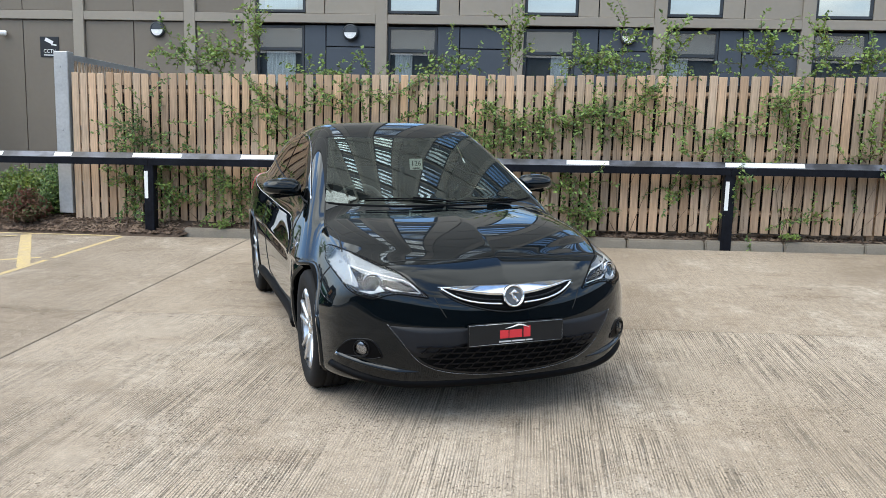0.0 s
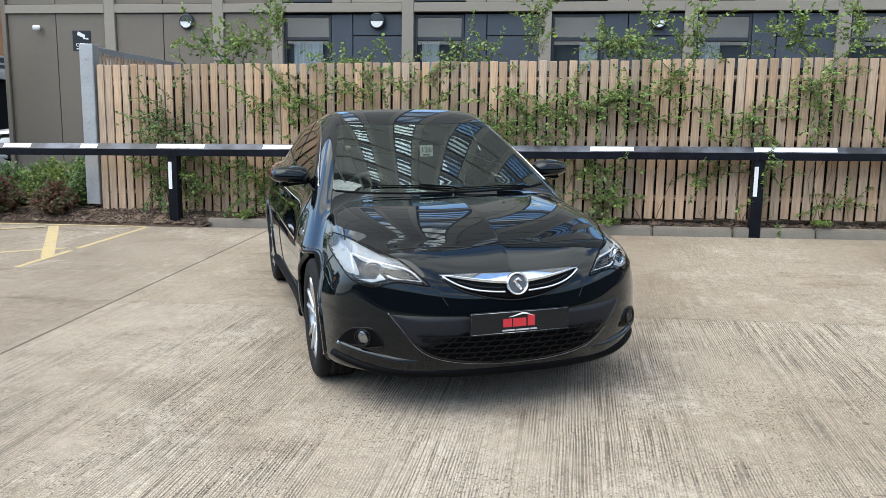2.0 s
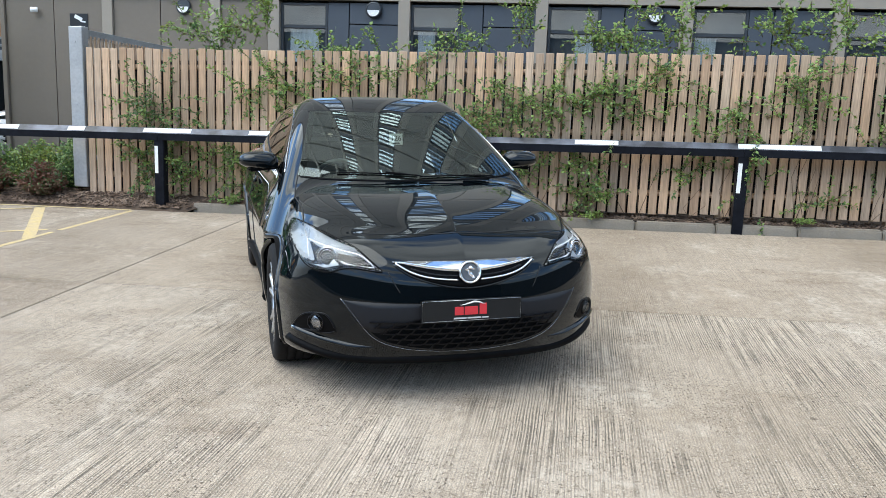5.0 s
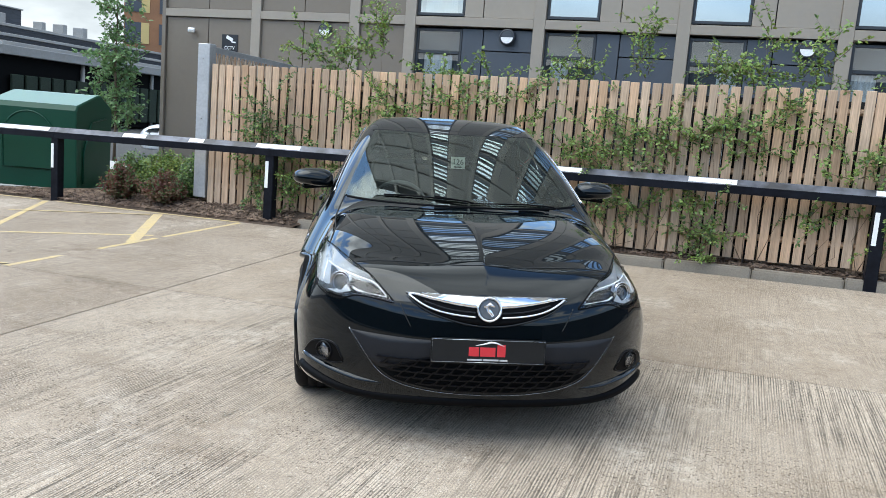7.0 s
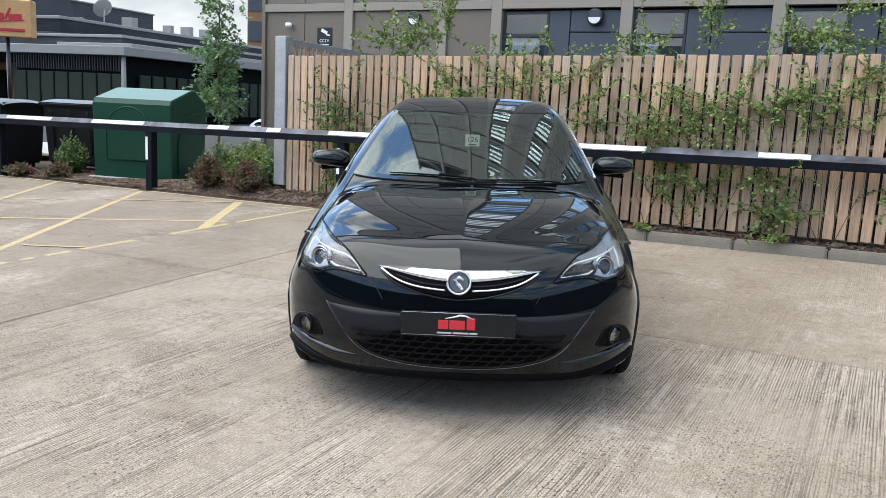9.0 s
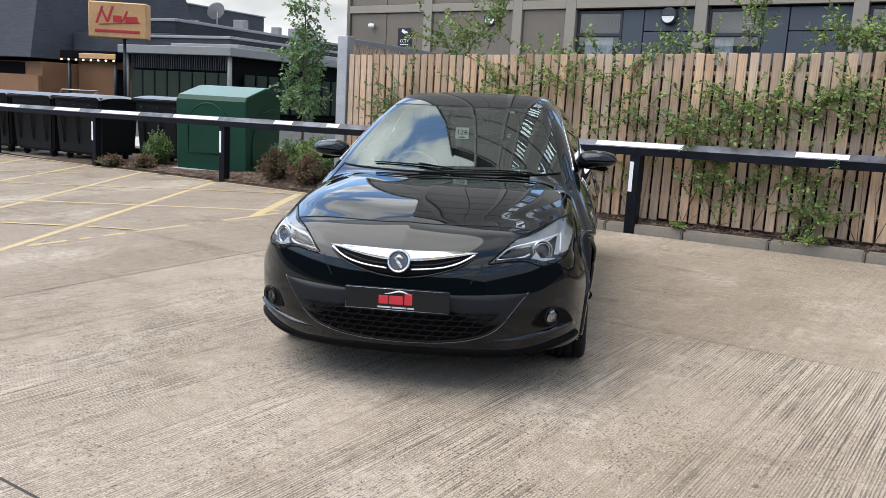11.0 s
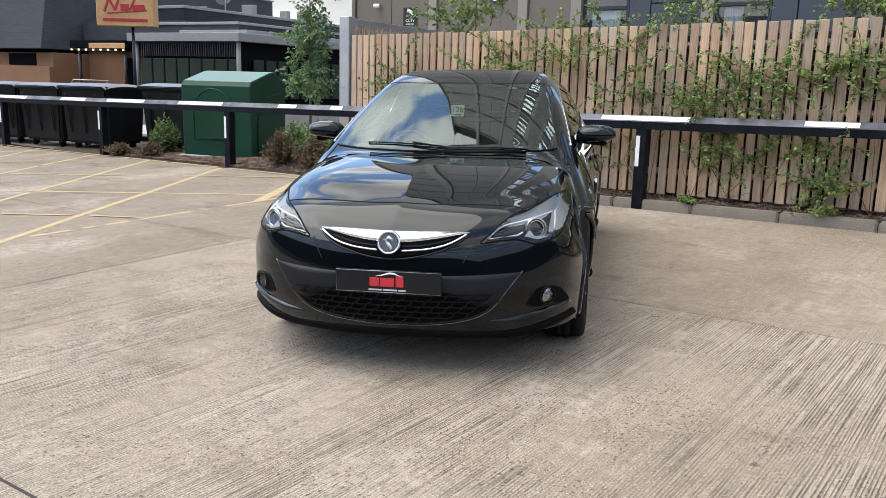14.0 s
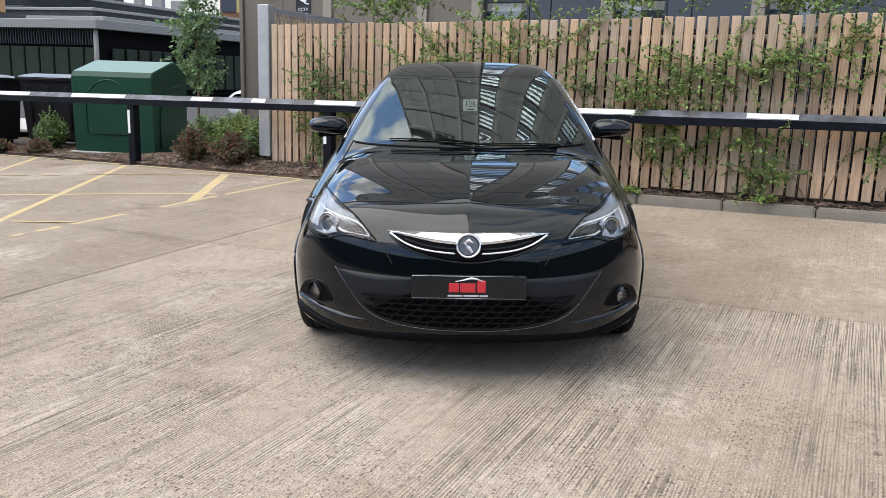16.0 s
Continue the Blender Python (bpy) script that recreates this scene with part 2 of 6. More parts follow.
PLANK = material("larch_plank", (0.48, 0.312, 0.192), 0.75, big=(4.5, 0.28), fine=(9, 0.34), stretch=(9, 9, 0.7), bump=0.003, vary=0.26, tint=(0.38, 0.285, 0.205))
STEEL = material("galvanised_steel", (0.42, 0.425, 0.43), 0.5, 0.6, big=(4, 0.12), fine=(30, 0.1))
RAIL_BLACK = material("black_rail_paint", (0.008, 0.009, 0.013), 0.42, big=(4, 0.3), fine=(25, 0.3), bump=0.002, rough_vary=0.2, spec=0.1)
# Scuffs, plus the sky's sheen on the upper faces painted as paler grey-blue.
RAIL_WORN_SHEEN = material("scuffed_sheen_rail_paint", (0.016, 0.017, 0.024), 0.5, big=(3, 0.2), fine=(12, 0.2), stretch=(0.5, 3, 3), tint=(0.12, 0.125, 0.15), rough_vary=0.2)
WHITE_STRIP = material("white_reflective_strip", (0.78, 0.78, 0.77), 0.4, big=(5, 0.06), fine=(40, 0.06))
CLADDING = material("taupe_cladding", (0.158, 0.132, 0.103), 0.55, 0.0, big=(0.7, 0.05), fine=(12, 0.03), rough_vary=0.05)
CLADDING_FRAME = material("taupe_frame", (0.275, 0.24, 0.195), 0.5, 0.0, big=(0.7, 0.05), fine=(12, 0.03), rough_vary=0.05)
BRONZE = material("bronze_cladding", (0.20, 0.178, 0.148), 0.5, big=(0.7, 0.05), fine=(12, 0.03), rough_vary=0.05)
DARK_PANEL = material("blue_grey_panel", (0.052, 0.062, 0.078), 0.45, big=(1, 0.06), fine=(15, 0.04), rough_vary=0.05)
DARK_FRAME = material("anthracite_frame", (0.028, 0.033, 0.040), 0.4, big=(2, 0.06), fine=(20, 0.04))
JOINT = material("joint_filler", (0.045, 0.038, 0.032), 0.9, big=(4, 0.2), fine=(60, 0.2))
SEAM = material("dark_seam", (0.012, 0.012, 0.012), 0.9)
WINDOW_GLASS = glass("window_glass", 0.85, (0.85, 0.93, 1.0), 1.0, ior=2.4)
COATED_GLASS = glass("coated_window_glass", 0.6, (0.7, 0.88, 1.0), (0.88, 0.96, 1.0), ior=7.0)
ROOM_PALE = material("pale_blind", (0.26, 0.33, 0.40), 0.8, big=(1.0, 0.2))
# The dimness of an unlit room is put into this colour.
ROOM_DARK = material("dim_room_panel", (0.10, 0.125, 0.15), 0.9, big=(1.2, 0.4))
CURTAIN = material("pale_curtain", (0.58, 0.64, 0.68), 0.9, big=(2, 0.1), fine=(6, 0.2), stretch=(14, 1, 0.3))
LAMP_WHITE = material("opal_lamp", (0.85, 0.85, 0.83), 0.35)
SIGN_BLACK = material("sign_black", (0.012, 0.014, 0.018), 0.4)
SIGN_WHITE = material("sign_white", (0.8, 0.8, 0.8), 0.5)
GREEN_PLASTIC = material("green_plastic", (0.003, 0.044, 0.023), 0.5, big=(1.5, 0.1), fine=(40, 0.06), bump=0.001, spec=0.3)
GREEN_LID = material("pale_green_lid", (0.14, 0.225, 0.185), 0.4, big=(1.5, 0.12), fine=(40, 0.06))
BIN_PLASTIC = material("charcoal_plastic", (0.011, 0.0115, 0.0125), 0.45, big=(1.5, 0.2), fine=(30, 0.1), spec=0.15)
BIN_LID = material("weathered_lid", (0.17, 0.175, 0.185), 0.4, big=(2, 0.25), fine=(30, 0.15))
RUBBER = material("tyre_rubber", (0.009, 0.009, 0.010), 0.75, big=(5, 0.2), fine=(50, 0.15), bump=0.001, spec=0.2)
BRICK = material("orange_brick", (0.27, 0.135, 0.068), 0.85, big=(0.8, 0.15), fine=(14, 0.2), stretch=(1, 1, 4))
SLATE = material("grey_shingle", (0.058, 0.063, 0.073), 0.8, big=(0.5, 0.15), fine=(3, 0.2), stretch=(0.5, 0.5, 6), spec=0.15)
FASCIA = material("pale_fascia", (0.25, 0.25, 0.245), 0.6, big=(0.6, 0.1), fine=(10, 0.08))
HEDGE = material("hedge_panel", (0.013, 0.025, 0.015), 0.9, big=(3, 0.3), fine=(30, 0.45), bump=0.03)
# Near-black, with the shade of deep openings put into the colour.
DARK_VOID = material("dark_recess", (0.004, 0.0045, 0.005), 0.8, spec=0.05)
GOLD = material("gold_sign", (0.55, 0.32, 0.14), 0.5, 0.2, big=(1, 0.12), fine=(10, 0.1))
RED = material("red_sign", (0.45, 0.02, 0.03), 0.5)
LEAF = material("leaf", (0.20, 0.30, 0.085), 0.5, big=(2.2, 0.22), fine=(9, 0.25), tint=(0.23, 0.33, 0.085))
LEAF_DARK = material("dark_leaf", (0.10, 0.175, 0.06), 0.45, big=(2.2, 0.2), fine=(9, 0.25), tint=(0.075, 0.14, 0.04))
LEAF_YELLOW = material("yellow_green_leaf", (0.27, 0.33, 0.065), 0.5, big=(3, 0.25), fine=(12, 0.25), tint=(0.07, 0.12, 0.03))
LEAF_TREE = material("tree_leaf", (0.12, 0.215, 0.08), 0.5, big=(2.2, 0.22), fine=(9, 0.25), tint=(0.16, 0.26, 0.10))
LEAF_RED = material("russet_leaf", (0.19, 0.075, 0.05), 0.6, big=(3, 0.25), fine=(12, 0.25), tint=(0.15, 0.10, 0.06))
STEM = material("brown_stem", (0.12, 0.085, 0.055), 0.85, big=(5, 0.2), fine=(50, 0.2))
for leafy in (LEAF_TREE, LEAF, LEAF_DARK, LEAF_YELLOW, LEAF_RED):
    nt = leafy.node_tree
    bs = nt.nodes["Principled BSDF"]
    bs.inputs["Subsurface Weight"].default_value = 0.0
    tl, ms = nt.nodes.new("ShaderNodeBsdfTranslucent"), nt.nodes.new("ShaderNodeMixShader")
    ms.inputs[0].default_value = 0.3
    nt.links.new(bs.inputs["Base Color"].links[0].from_socket, tl.inputs[0])
    nt.links.new(bs.outputs[0], ms.inputs[1]); nt.links.new(tl.outputs[0], ms.inputs[2])
    nt.links.new(ms.outputs[0], nt.nodes["Material Output"].inputs[0])
PAINT = material("black_car_paint", (0.0018, 0.0032, 0.0043), 0.4, 0.0, big=(1, 0.05), fine=(300, 0.1), rough_vary=0.02, spec=0.0)
pn, pl = PAINT.node_tree.nodes, PAINT.node_tree.links
p_fr, p_amt, p_gl, p_mix = pn.new("ShaderNodeFresnel"), pn.new("ShaderNodeMath"), pn.new("ShaderNodeBsdfGlossy"), pn.new("ShaderNodeMixShader")
p_fr.inputs[0].default_value = 1.5
p_amt.operation, p_amt.use_clamp = "MULTIPLY_ADD", True
p_amt.inputs[1].default_value, p_amt.inputs[2].default_value = 1.6, -0.035
p_gl.inputs["Roughness"].default_value, p_gl.inputs["Color"].default_value = 0.015, (0.94, 0.97, 1.0, 1)
pl.new(p_fr.outputs[0], p_amt.inputs[0]); pl.new(p_amt.outputs[0], p_mix.inputs[0])
pl.new(pn["Principled BSDF"].outputs[0], p_mix.inputs[1]); pl.new(p_gl.outputs[0], p_mix.inputs[2])
pl.new(p_mix.outputs[0], pn["Material Output"].inputs[0])
CHROME = material("chrome", (0.80, 0.81, 0.83), 0.07, 1.0, rough_vary=0.03)
SATIN_TRIM = material("dark_satin_trim", (0.012, 0.013, 0.016), 0.45, spec=0.2)
BLACK_PLASTIC = material("black_plastic", (0.003, 0.003, 0.0035), 0.5, fine=(200, 0.2), spec=0.06)
GRILLE_BLACK = material("gloss_black_grille", (0.003, 0.003, 0.004), 0.3, spec=0.2)
ALLOY = material("silver_alloy", (0.62, 0.63, 0.65), 0.28, 0.85, rough_vary=0.06)
CAR_GLASS = glass("tinted_car_glass", 0.6, (0.80, 0.97, 0.90), (0.88, 1.0, 0.99), ior=2.3)
PRIVACY_GLASS = glass("dark_side_glass", 0.16, (0.8, 0.9, 0.88), ior=1.8)
LAMP_GLASS = glass("lamp_glass", 0.95, (1, 1, 1), ior=1.4)
LAMP_HOUSING = material("lamp_housing", (0.12, 0.125, 0.135), 0.35, 0.5)
LAMP_REFLECTOR = material("lamp_reflector", (0.34, 0.35, 0.37), 0.2, 0.9)
LAMP_STRIP = material("lamp_light_guide", (0.9, 0.92, 0.95), 0.2)
LAMP_BRIGHT = material("silver_lamp_housing", (0.42, 0.445, 0.47), 0.3, 0.25, big=(9, 0.08))
LAMP_BLACK = material("black_lamp_bezel", (0.010, 0.011, 0.013), 0.22, spec=0.35)
LENS = glass("projector_lens", 0.4, (0.7, 0.8, 0.95))
WHEEL_GRIP = material("wheel_grip", (0.16, 0.165, 0.17), 0.6)
SEAT_CLOTH = material("seat_cloth", (0.04, 0.042, 0.047), 0.9)
PLATE_BLACK = material("plate_black", (0.009, 0.010, 0.011), 0.35, spec=0.3)
PLATE_PRINT = material("plate_print", (0.5, 0.5, 0.5), 0.5)
PLATE_RED = material("plate_red", (0.55, 0.025, 0.035), 0.45)
STICKER = material("pale_sticker", (0.85, 0.9, 0.85), 0.6)
TAIL_RED = material("tail_lamp_red", (0.30, 0.012, 0.012), 0.15, coat=1.0)
WHITE_PAINT = material("white_car_paint", (0.72, 0.73, 0.74), 0.3, coat=1.0)
PALE_PAVING = material("pale_paving", (0.42, 0.41, 0.39), 0.85, big=(1, 0.12), fine=(30, 0.1))

# ---------------------------------------------------------------- mesh helpers


def mesh_of(name, verts, faces, mats, smooth=False, index=None):
    me = bpy.data.meshes.new(name)
    me.from_pydata([tuple(map(float, v)) for v in verts], [], [tuple(int(i) for i in f) for f in faces])
    for m in (mats if isinstance(mats, (list, tuple)) else [mats]):
        me.materials.append(m)
    if smooth:
        me.polygons.foreach_set("use_smooth", [True] * len(me.polygons))
    if index is not None:
        me.polygons.foreach_set("material_index", [int(i) for i in index])
    me.update()
    return me


def thing(name, label, category, group="", kind="", m=None):
    """A top-level empty at a thing's base."""
    ob = tagged(new(name), label, category, group, kind)
    ob.empty_display_size = 0.1
    if m is not None:
        ob.matrix_basis = m
    return ob


def part(name, me, parent=None, label="", m=None, kind=""):
    ob = new(name, me)
    ob.parent = parent
    if m is not None:
        ob.matrix_basis = m
    return tagged(ob, label, kind=kind)


def bm_mesh(name, bm, mats, smooth=False):
    me = bpy.data.meshes.new(name)
    bm.to_mesh(me)
    bm.free()
    for m in (mats if isinstance(mats, (list, tuple)) else [mats]):
        me.materials.append(m)
    if smooth:
        me.polygons.foreach_set("use_smooth", [True] * len(me.polygons))
    return me


def box_mesh(name, size, mat, bevel=0.0, segments=1, taper=(1, 1), at=(0, 0, 0)):
    """A box standing on its base's middle at `at`, tapered towards its top, with rounded edges."""
    bm = bmesh.new()
    bmesh.ops.create_cube(bm, size=1)
    for v in bm.verts:
        k = (taper[0], taper[1]) if v.co.z > 0 else (1, 1)
        v.co = Vector((v.co.x * size[0] * k[0], v.co.y * size[1] * k[1], (v.co.z + 0.5) * size[2]))
    if bevel:
        bmesh.ops.bevel(bm, geom=bm.edges[:], offset=bevel, segments=segments, affect="EDGES", clamp_overlap=True)
    bmesh.ops.translate(bm, vec=at, verts=bm.verts[:])
    return bm_mesh(name, bm, mat)


def lathe(name, profile, mat, n=48, smooth=True):
    """A turned shape about the x axis from (x, radius) pairs."""
    v, f = [], []
    for i in range(n):
        a = 2 * math.pi * i / n
        v += [(x, r * math.cos(a), r * math.sin(a)) for x, r in profile]
    k = len(profile)
    for i in range(n):
        j = (i + 1) % n
        f += [(i * k + q, i * k + q + 1, j * k + q + 1, j * k + q) for q in range(k - 1)]
    return mesh_of(name, v, f, mat, smooth)


def tube(name, points, radius, mat, n=6, closed=False, flat=1.0):
    """A bar of round section along points; radius may be one number or one for each point."""
    pts = [Vector(p) for p in points]
    v, f = [], []
    count = len(pts)
    for i, p in enumerate(pts):
        a, b = (pts[(i - 1) % count], pts[(i + 1) % count]) if closed else (pts[max(i - 1, 0)], pts[min(i + 1, count - 1)])
        d = (b - a).normalized()
        s = d.cross(Vector((0, 0, 1)) if abs(d.z) < 0.9 else Vector((1, 0, 0))).normalized()
        u = s.cross(d)
        r = radius[i] if isinstance(radius, (list, tuple)) else radius
        v += [p + (s * math.cos(2 * math.pi * k / n) + u * math.sin(2 * math.pi * k / n) * flat) * r for k in range(n)]
    for i in range(count if closed else count - 1):
        j = (i + 1) % count
        f += [(j * n + k, j * n + (k + 1) % n, i * n + (k + 1) % n, i * n + k) for k in range(n)]
    if not closed:
        f += [tuple(range(n)), tuple(range(count * n - 1, (count - 1) * n - 1, -1))]
    return mesh_of(name, v, f, mat, True)


def text_mesh(name, body, size, mat, depth=0.001):
    cu = bpy.data.curves.new(name, "FONT")
    cu.body, cu.size, cu.extrude, cu.align_x, cu.align_y = body, size, depth, "CENTER", "CENTER"
    ob = bpy.data.objects.new(name, cu)
    scene.collection.objects.link(ob)
    me = bpy.data.meshes.new_from_object(ob.evaluated_get(bpy.context.evaluated_depsgraph_get()))
    bpy.data.objects.remove(ob)
    me.materials.clear()
    me.materials.append(mat)
    return me

# ---------------------------------------------------------------- ground


def ground_z(x, y):
    """The yard falls gently towards the camera and to the left; level far off."""
    return 0.014 * min(max(x, -14), 9) + 0.022 * min(max(y, -8), 11) - 0.13


def kerb_y(x):
    return 9.9 + 0.03 * x


def fence_y(x):
    return 10.21 + 0.008 * x


def sheet(name, xs, ys, height, mat, smooth=True):
    v = [(x, y, height(x, y)) for y in ys for x in xs]
    k = len(xs)
    f = [(j * k + i, j * k + i + 1, (j + 1) * k + i + 1, (j + 1) * k + i) for j in range(len(ys) - 1) for i in range(k - 1)]
    return mesh_of(name, v, f, mat, smooth)


far = [-900, -300, -120, -60, -30, -14, -8, -2, 4, 9, 30, 60, 120, 300, 900]
ground = tagged(new("ground", sheet("ground", far, [-900, -300, -100, -40, -8, -2, 4, 9, 11, 30, 60, 120, 300, 900], lambda x, y: ground_z(x, y) - 0.03, ASPHALT)), "grey tarmac ground round the concrete yard", "ground", kind="structure")

# The yard's concrete slabs, with open joints; the slabs lie square to the kerb.
yard = thing("pavement", "worn brushed concrete yard in large slabs", "pavement", kind="structure")
across = [-19.6, -14.0, -8.4, -2.78, 5.6, 14.0, 24.0]
along = [-30, -20, -12, -4.85, -1.2, 2.45, 6.1, 9.83]


def slab(x0, x1, y0, y1):
    """One slab with chamfered edges, its top on the yard's fall."""
    g, c, d = 0.006, 0.006, 0.03

    def site(x, y):
        return x - 0.03 * (y - 6), y + 0.03 * x
    v, f = [], []
    for inset, drop in ((g, d), (g, c * 0.8), (g + c, 0.0)):
        for x, y in ((x0 + inset, y0 + inset), (x1 - inset, y0 + inset), (x1 - inset, y1 - inset), (x0 + inset, y1 - inset)):
            px, py = site(x, y)
            v.append((px, py, ground_z(px, py) - drop))
    for r in (0, 4):
        f += [(r + i, r + (i + 1) % 4, r + 4 + (i + 1) % 4, r + 4 + i) for i in range(4)]
    f.append((8, 9, 10, 11))
    return mesh_of("slab", v, f, CONCRETE_STAINED if x1 < 0 else CONCRETE if y0 < 6 else CONCRETE_SMOOTH)


for i in range(len(across) - 1):
    for j in range(len(along) - 1):
        part("slab", slab(across[i], across[i + 1], along[j], along[j + 1]), yard)


def joint(points, width=0.016):
    """A strip of dark filler lying just below the slabs' edges."""
    v, f = [], []
    for (ax, ay), (bx, by) in zip(points[:-1], points[1:]):
        d = Vector((bx - ax, by - ay)).normalized()
        s, k = Vector((-d.y, d.x)) * width / 2, len(v)
        v += [(px, py, ground_z(px, py) - 0.004) for px, py in ((ax - s.x, ay - s.y), (bx - s.x, by - s.y), (bx + s.x, by + s.y), (ax + s.x, ay + s.y))]
        f.append((k, k + 1, k + 2, k + 3))
    return mesh_of("joint_filler", v, f, JOINT)


def yard_site(x, y):
    return x - 0.03 * (y - 6), y + 0.03 * x


for y in along[1:-1]:
    part("joint_filler", joint([yard_site(x, y) for x in across]), yard, "dark joint between slabs")
for x in across[1:-1]:
    part("joint_filler", joint([yard_site(x, y) for y in along]), yard, "dark joint between slabs")


def line_paint(a, b, width, lift=0.004, broken=0.0, seed=1):
    """A painted line from a to b, worn through in places."""
    rnd = random.Random(seed)
    a, b = Vector(a), Vector(b)
    d = (b - a).normalized()
    s = Vector((-d.y, d.x)) * width / 2
    v, f = [], []
    n = max(2, int((b - a).length / 0.12))
    for i in range(n):
        if broken and rnd.random() < broken:
            continue
        p, q = a.lerp(b, i / n), a.lerp(b, (i + 1) / n)
        k = len(v)
        w0, w1 = 0.9 + 0.15 * rnd.random(), 0.9 + 0.15 * rnd.random()
        for pt, w in ((p - s * w0, 0), (p + s * w0, 0), (q + s * w1, 0), (q - s * w1, 0)):
            v.append((pt.x, pt.y, ground_z(pt.x, pt.y) + lift))
        f.append((k, k + 1, k + 2, k + 3))
    return mesh_of("line", v, f, YELLOW)


marking = thing("yellow_markings", "worn yellow hatched bay lines on the concrete", "road marking", kind="structure")
for k, (a, b, w, worn) in enumerate((
        ((-4.30, 4.44), (-7.66, 9.56), 0.095, 0.02), ((-4.42, 4.85), (-4.45, 6.62), 0.085, 0.10), ((-4.45, 7.10), (-4.48, 9.60), 0.08, 0.08), ((-5.70, 9.52), (-4.46, 7.58), 0.15, 0.0),
        ((-7.74, 6.12), (-4.6, 8.10), 0.08, 0.06), ((-6.1, 4.68), (-9.6, 9.55), 0.09, 0.05), ((-8.7, 5.75), (-11.24, 9.5), 0.09, 0.06), ((-11.0, 6.9), (-13.29, 9.55), 0.09, 0.1), ((-13.0, 7.0), (-15.2, 9.5), 0.09, 0.12),
        ((-15.4, 9.46), (-7.8, 9.60), 0.085, 0.05), ((-7.55, 9.60), (-4.52, 9.63), 0.08, 0.08), ((-9.44, 7.11), (-7.4, 8.36), 0.065, 0.2), ((-11.3, 7.7), (-9.83, 8.85), 0.065, 0.2), ((-13.36, 8.64), (-12.2, 9.24), 0.065, 0.25),
        ((-7.25, 8.55), (-5.75, 9.42), 0.065, 0.12), ((-5.9, 5.29), (-5.22, 5.69), 0.07, 0.1), ((-5.04, 5.8), (-4.5, 6.06), 0.06, 0.2))):
    part("line", line_paint(a, b, w * 0.85, 0.002 + 0.0003 * k, worn * 0.4, k), marking)

# Kerb stones in front of the fence.
kerb = thing("kerb", "weathered concrete kerb stones at the foot of the fence", "kerb", kind="structure")
kerb_me = box_mesh("kerb_stone", (0.905, 0.13, 0.26), KERB, 0.018, 2)
for i in range(14):
    x = -3.32 + 0.915 * i
    y = kerb_y(x) + 0.075
    part("kerb_stone", kerb_me, kerb, m=pose(x, y, ground_z(x, y) - 0.17 + random.uniform(-0.006, 0.006), random.uniform(-0.6, 0.6), -0.8, 1.7))


def bed_z(x, y):
    """The planting bed: bark and soil, banked up towards the fence."""
    t = min(max((y - 9.55) / 0.75, 0), 1)
    bank = t * t * (3 - 2 * t)
    left = min(max((-5.0 - x) / 3.5, 0), 1)
    return ground_z(x, min(y, 10.2)) + 0.02 + bank * (0.14 - 0.12 * left) + 0.03 * noise.noise(Vector((x * 1.7, y * 1.7, 3))) * bank


def bed_top(x, y):
    """The soil's surface, level with the kerb's top where there is a kerb."""
    t = min(max((x + 3.8) / 0.2, 0), 1)
    return bed_z(x, y) * (1 - t) + t * (ground_z(x, min(y, 10.3)) + 0.075 + 0.14 * min(max(y - kerb_y(x) - 0.1, 0), 0.35) + 0.012 * noise.noise(Vector((x * 4, y * 4, 1))))


def bed_edge(x):
    """The bed's near edge: the bay line on the left, the kerb's back on the right."""
    t = min(max((x + 3.79) / 0.1, 0), 1)
    return (9.67 + 0.004 * (x + 4.5)) * (1 - t) + (kerb_y(x) + 0.12) * t


bed_rows = [0.0, 0.1, 0.25, 0.45, 0.7, 1.0]
v, f = [], []
bed_xs = [-13 + 0.2 * i for i in range(114)]
for x in bed_xs:
    e = bed_edge(x)
    for y in [e + (max(fence_y(x) + 0.04, e + 0.06) - e) * t for t in bed_rows] + [10.5, 11.2, 12.0, 13.0, 14.5, 16.9]:
        v.append((x, y, bed_top(x, y) - (0.03 if y == e and x < -3.7 else 0)))
for i in range(len(bed_xs) - 1):
    f += [(i * 12 + j, (i + 1) * 12 + j, (i + 1) * 12 + j + 1, i * 12 + j + 1) for j in range(11)]
bed = tagged(new("planting_bed", mesh_of("planting_bed", v, f, SOIL, True)), "dark soil bed strewn with bark behind the kerb", "soil", kind="structure")


def chips(name, count, x0, x1, depth, seed):
    rnd = random.Random(seed)
    v, f = [], []
    for _ in range(count):
        x = rnd.uniform(x0, x1)
        y = bed_edge(x) + 0.02 + rnd.random() ** 1.2 * depth * (1.0 if x > -3.9 else 2.2)
        z = bed_top(x, y) + 0.012
        s, w = rnd.uniform(0.012, 0.035), rnd.uniform(0.006, 0.016)
        m = pose(x, y, z, rnd.uniform(-25, 25), rnd.uniform(-25, 25), rnd.uniform(0, 360))
        k = len(v)
        v += [m @ Vector(p) for p in ((-s, -w, 0), (s, -w * 0.6, 0), (s * 0.8, w, 0), (-s * 0.9, w * 0.8, 0), (0, 0, w * 0.8))]
        f += [(k, k + 1, k + 4), (k + 1, k + 2, k + 4), (k + 2, k + 3, k + 4), (k + 3, k, k + 4)]
    return mesh_of(name, v, f, BARK)


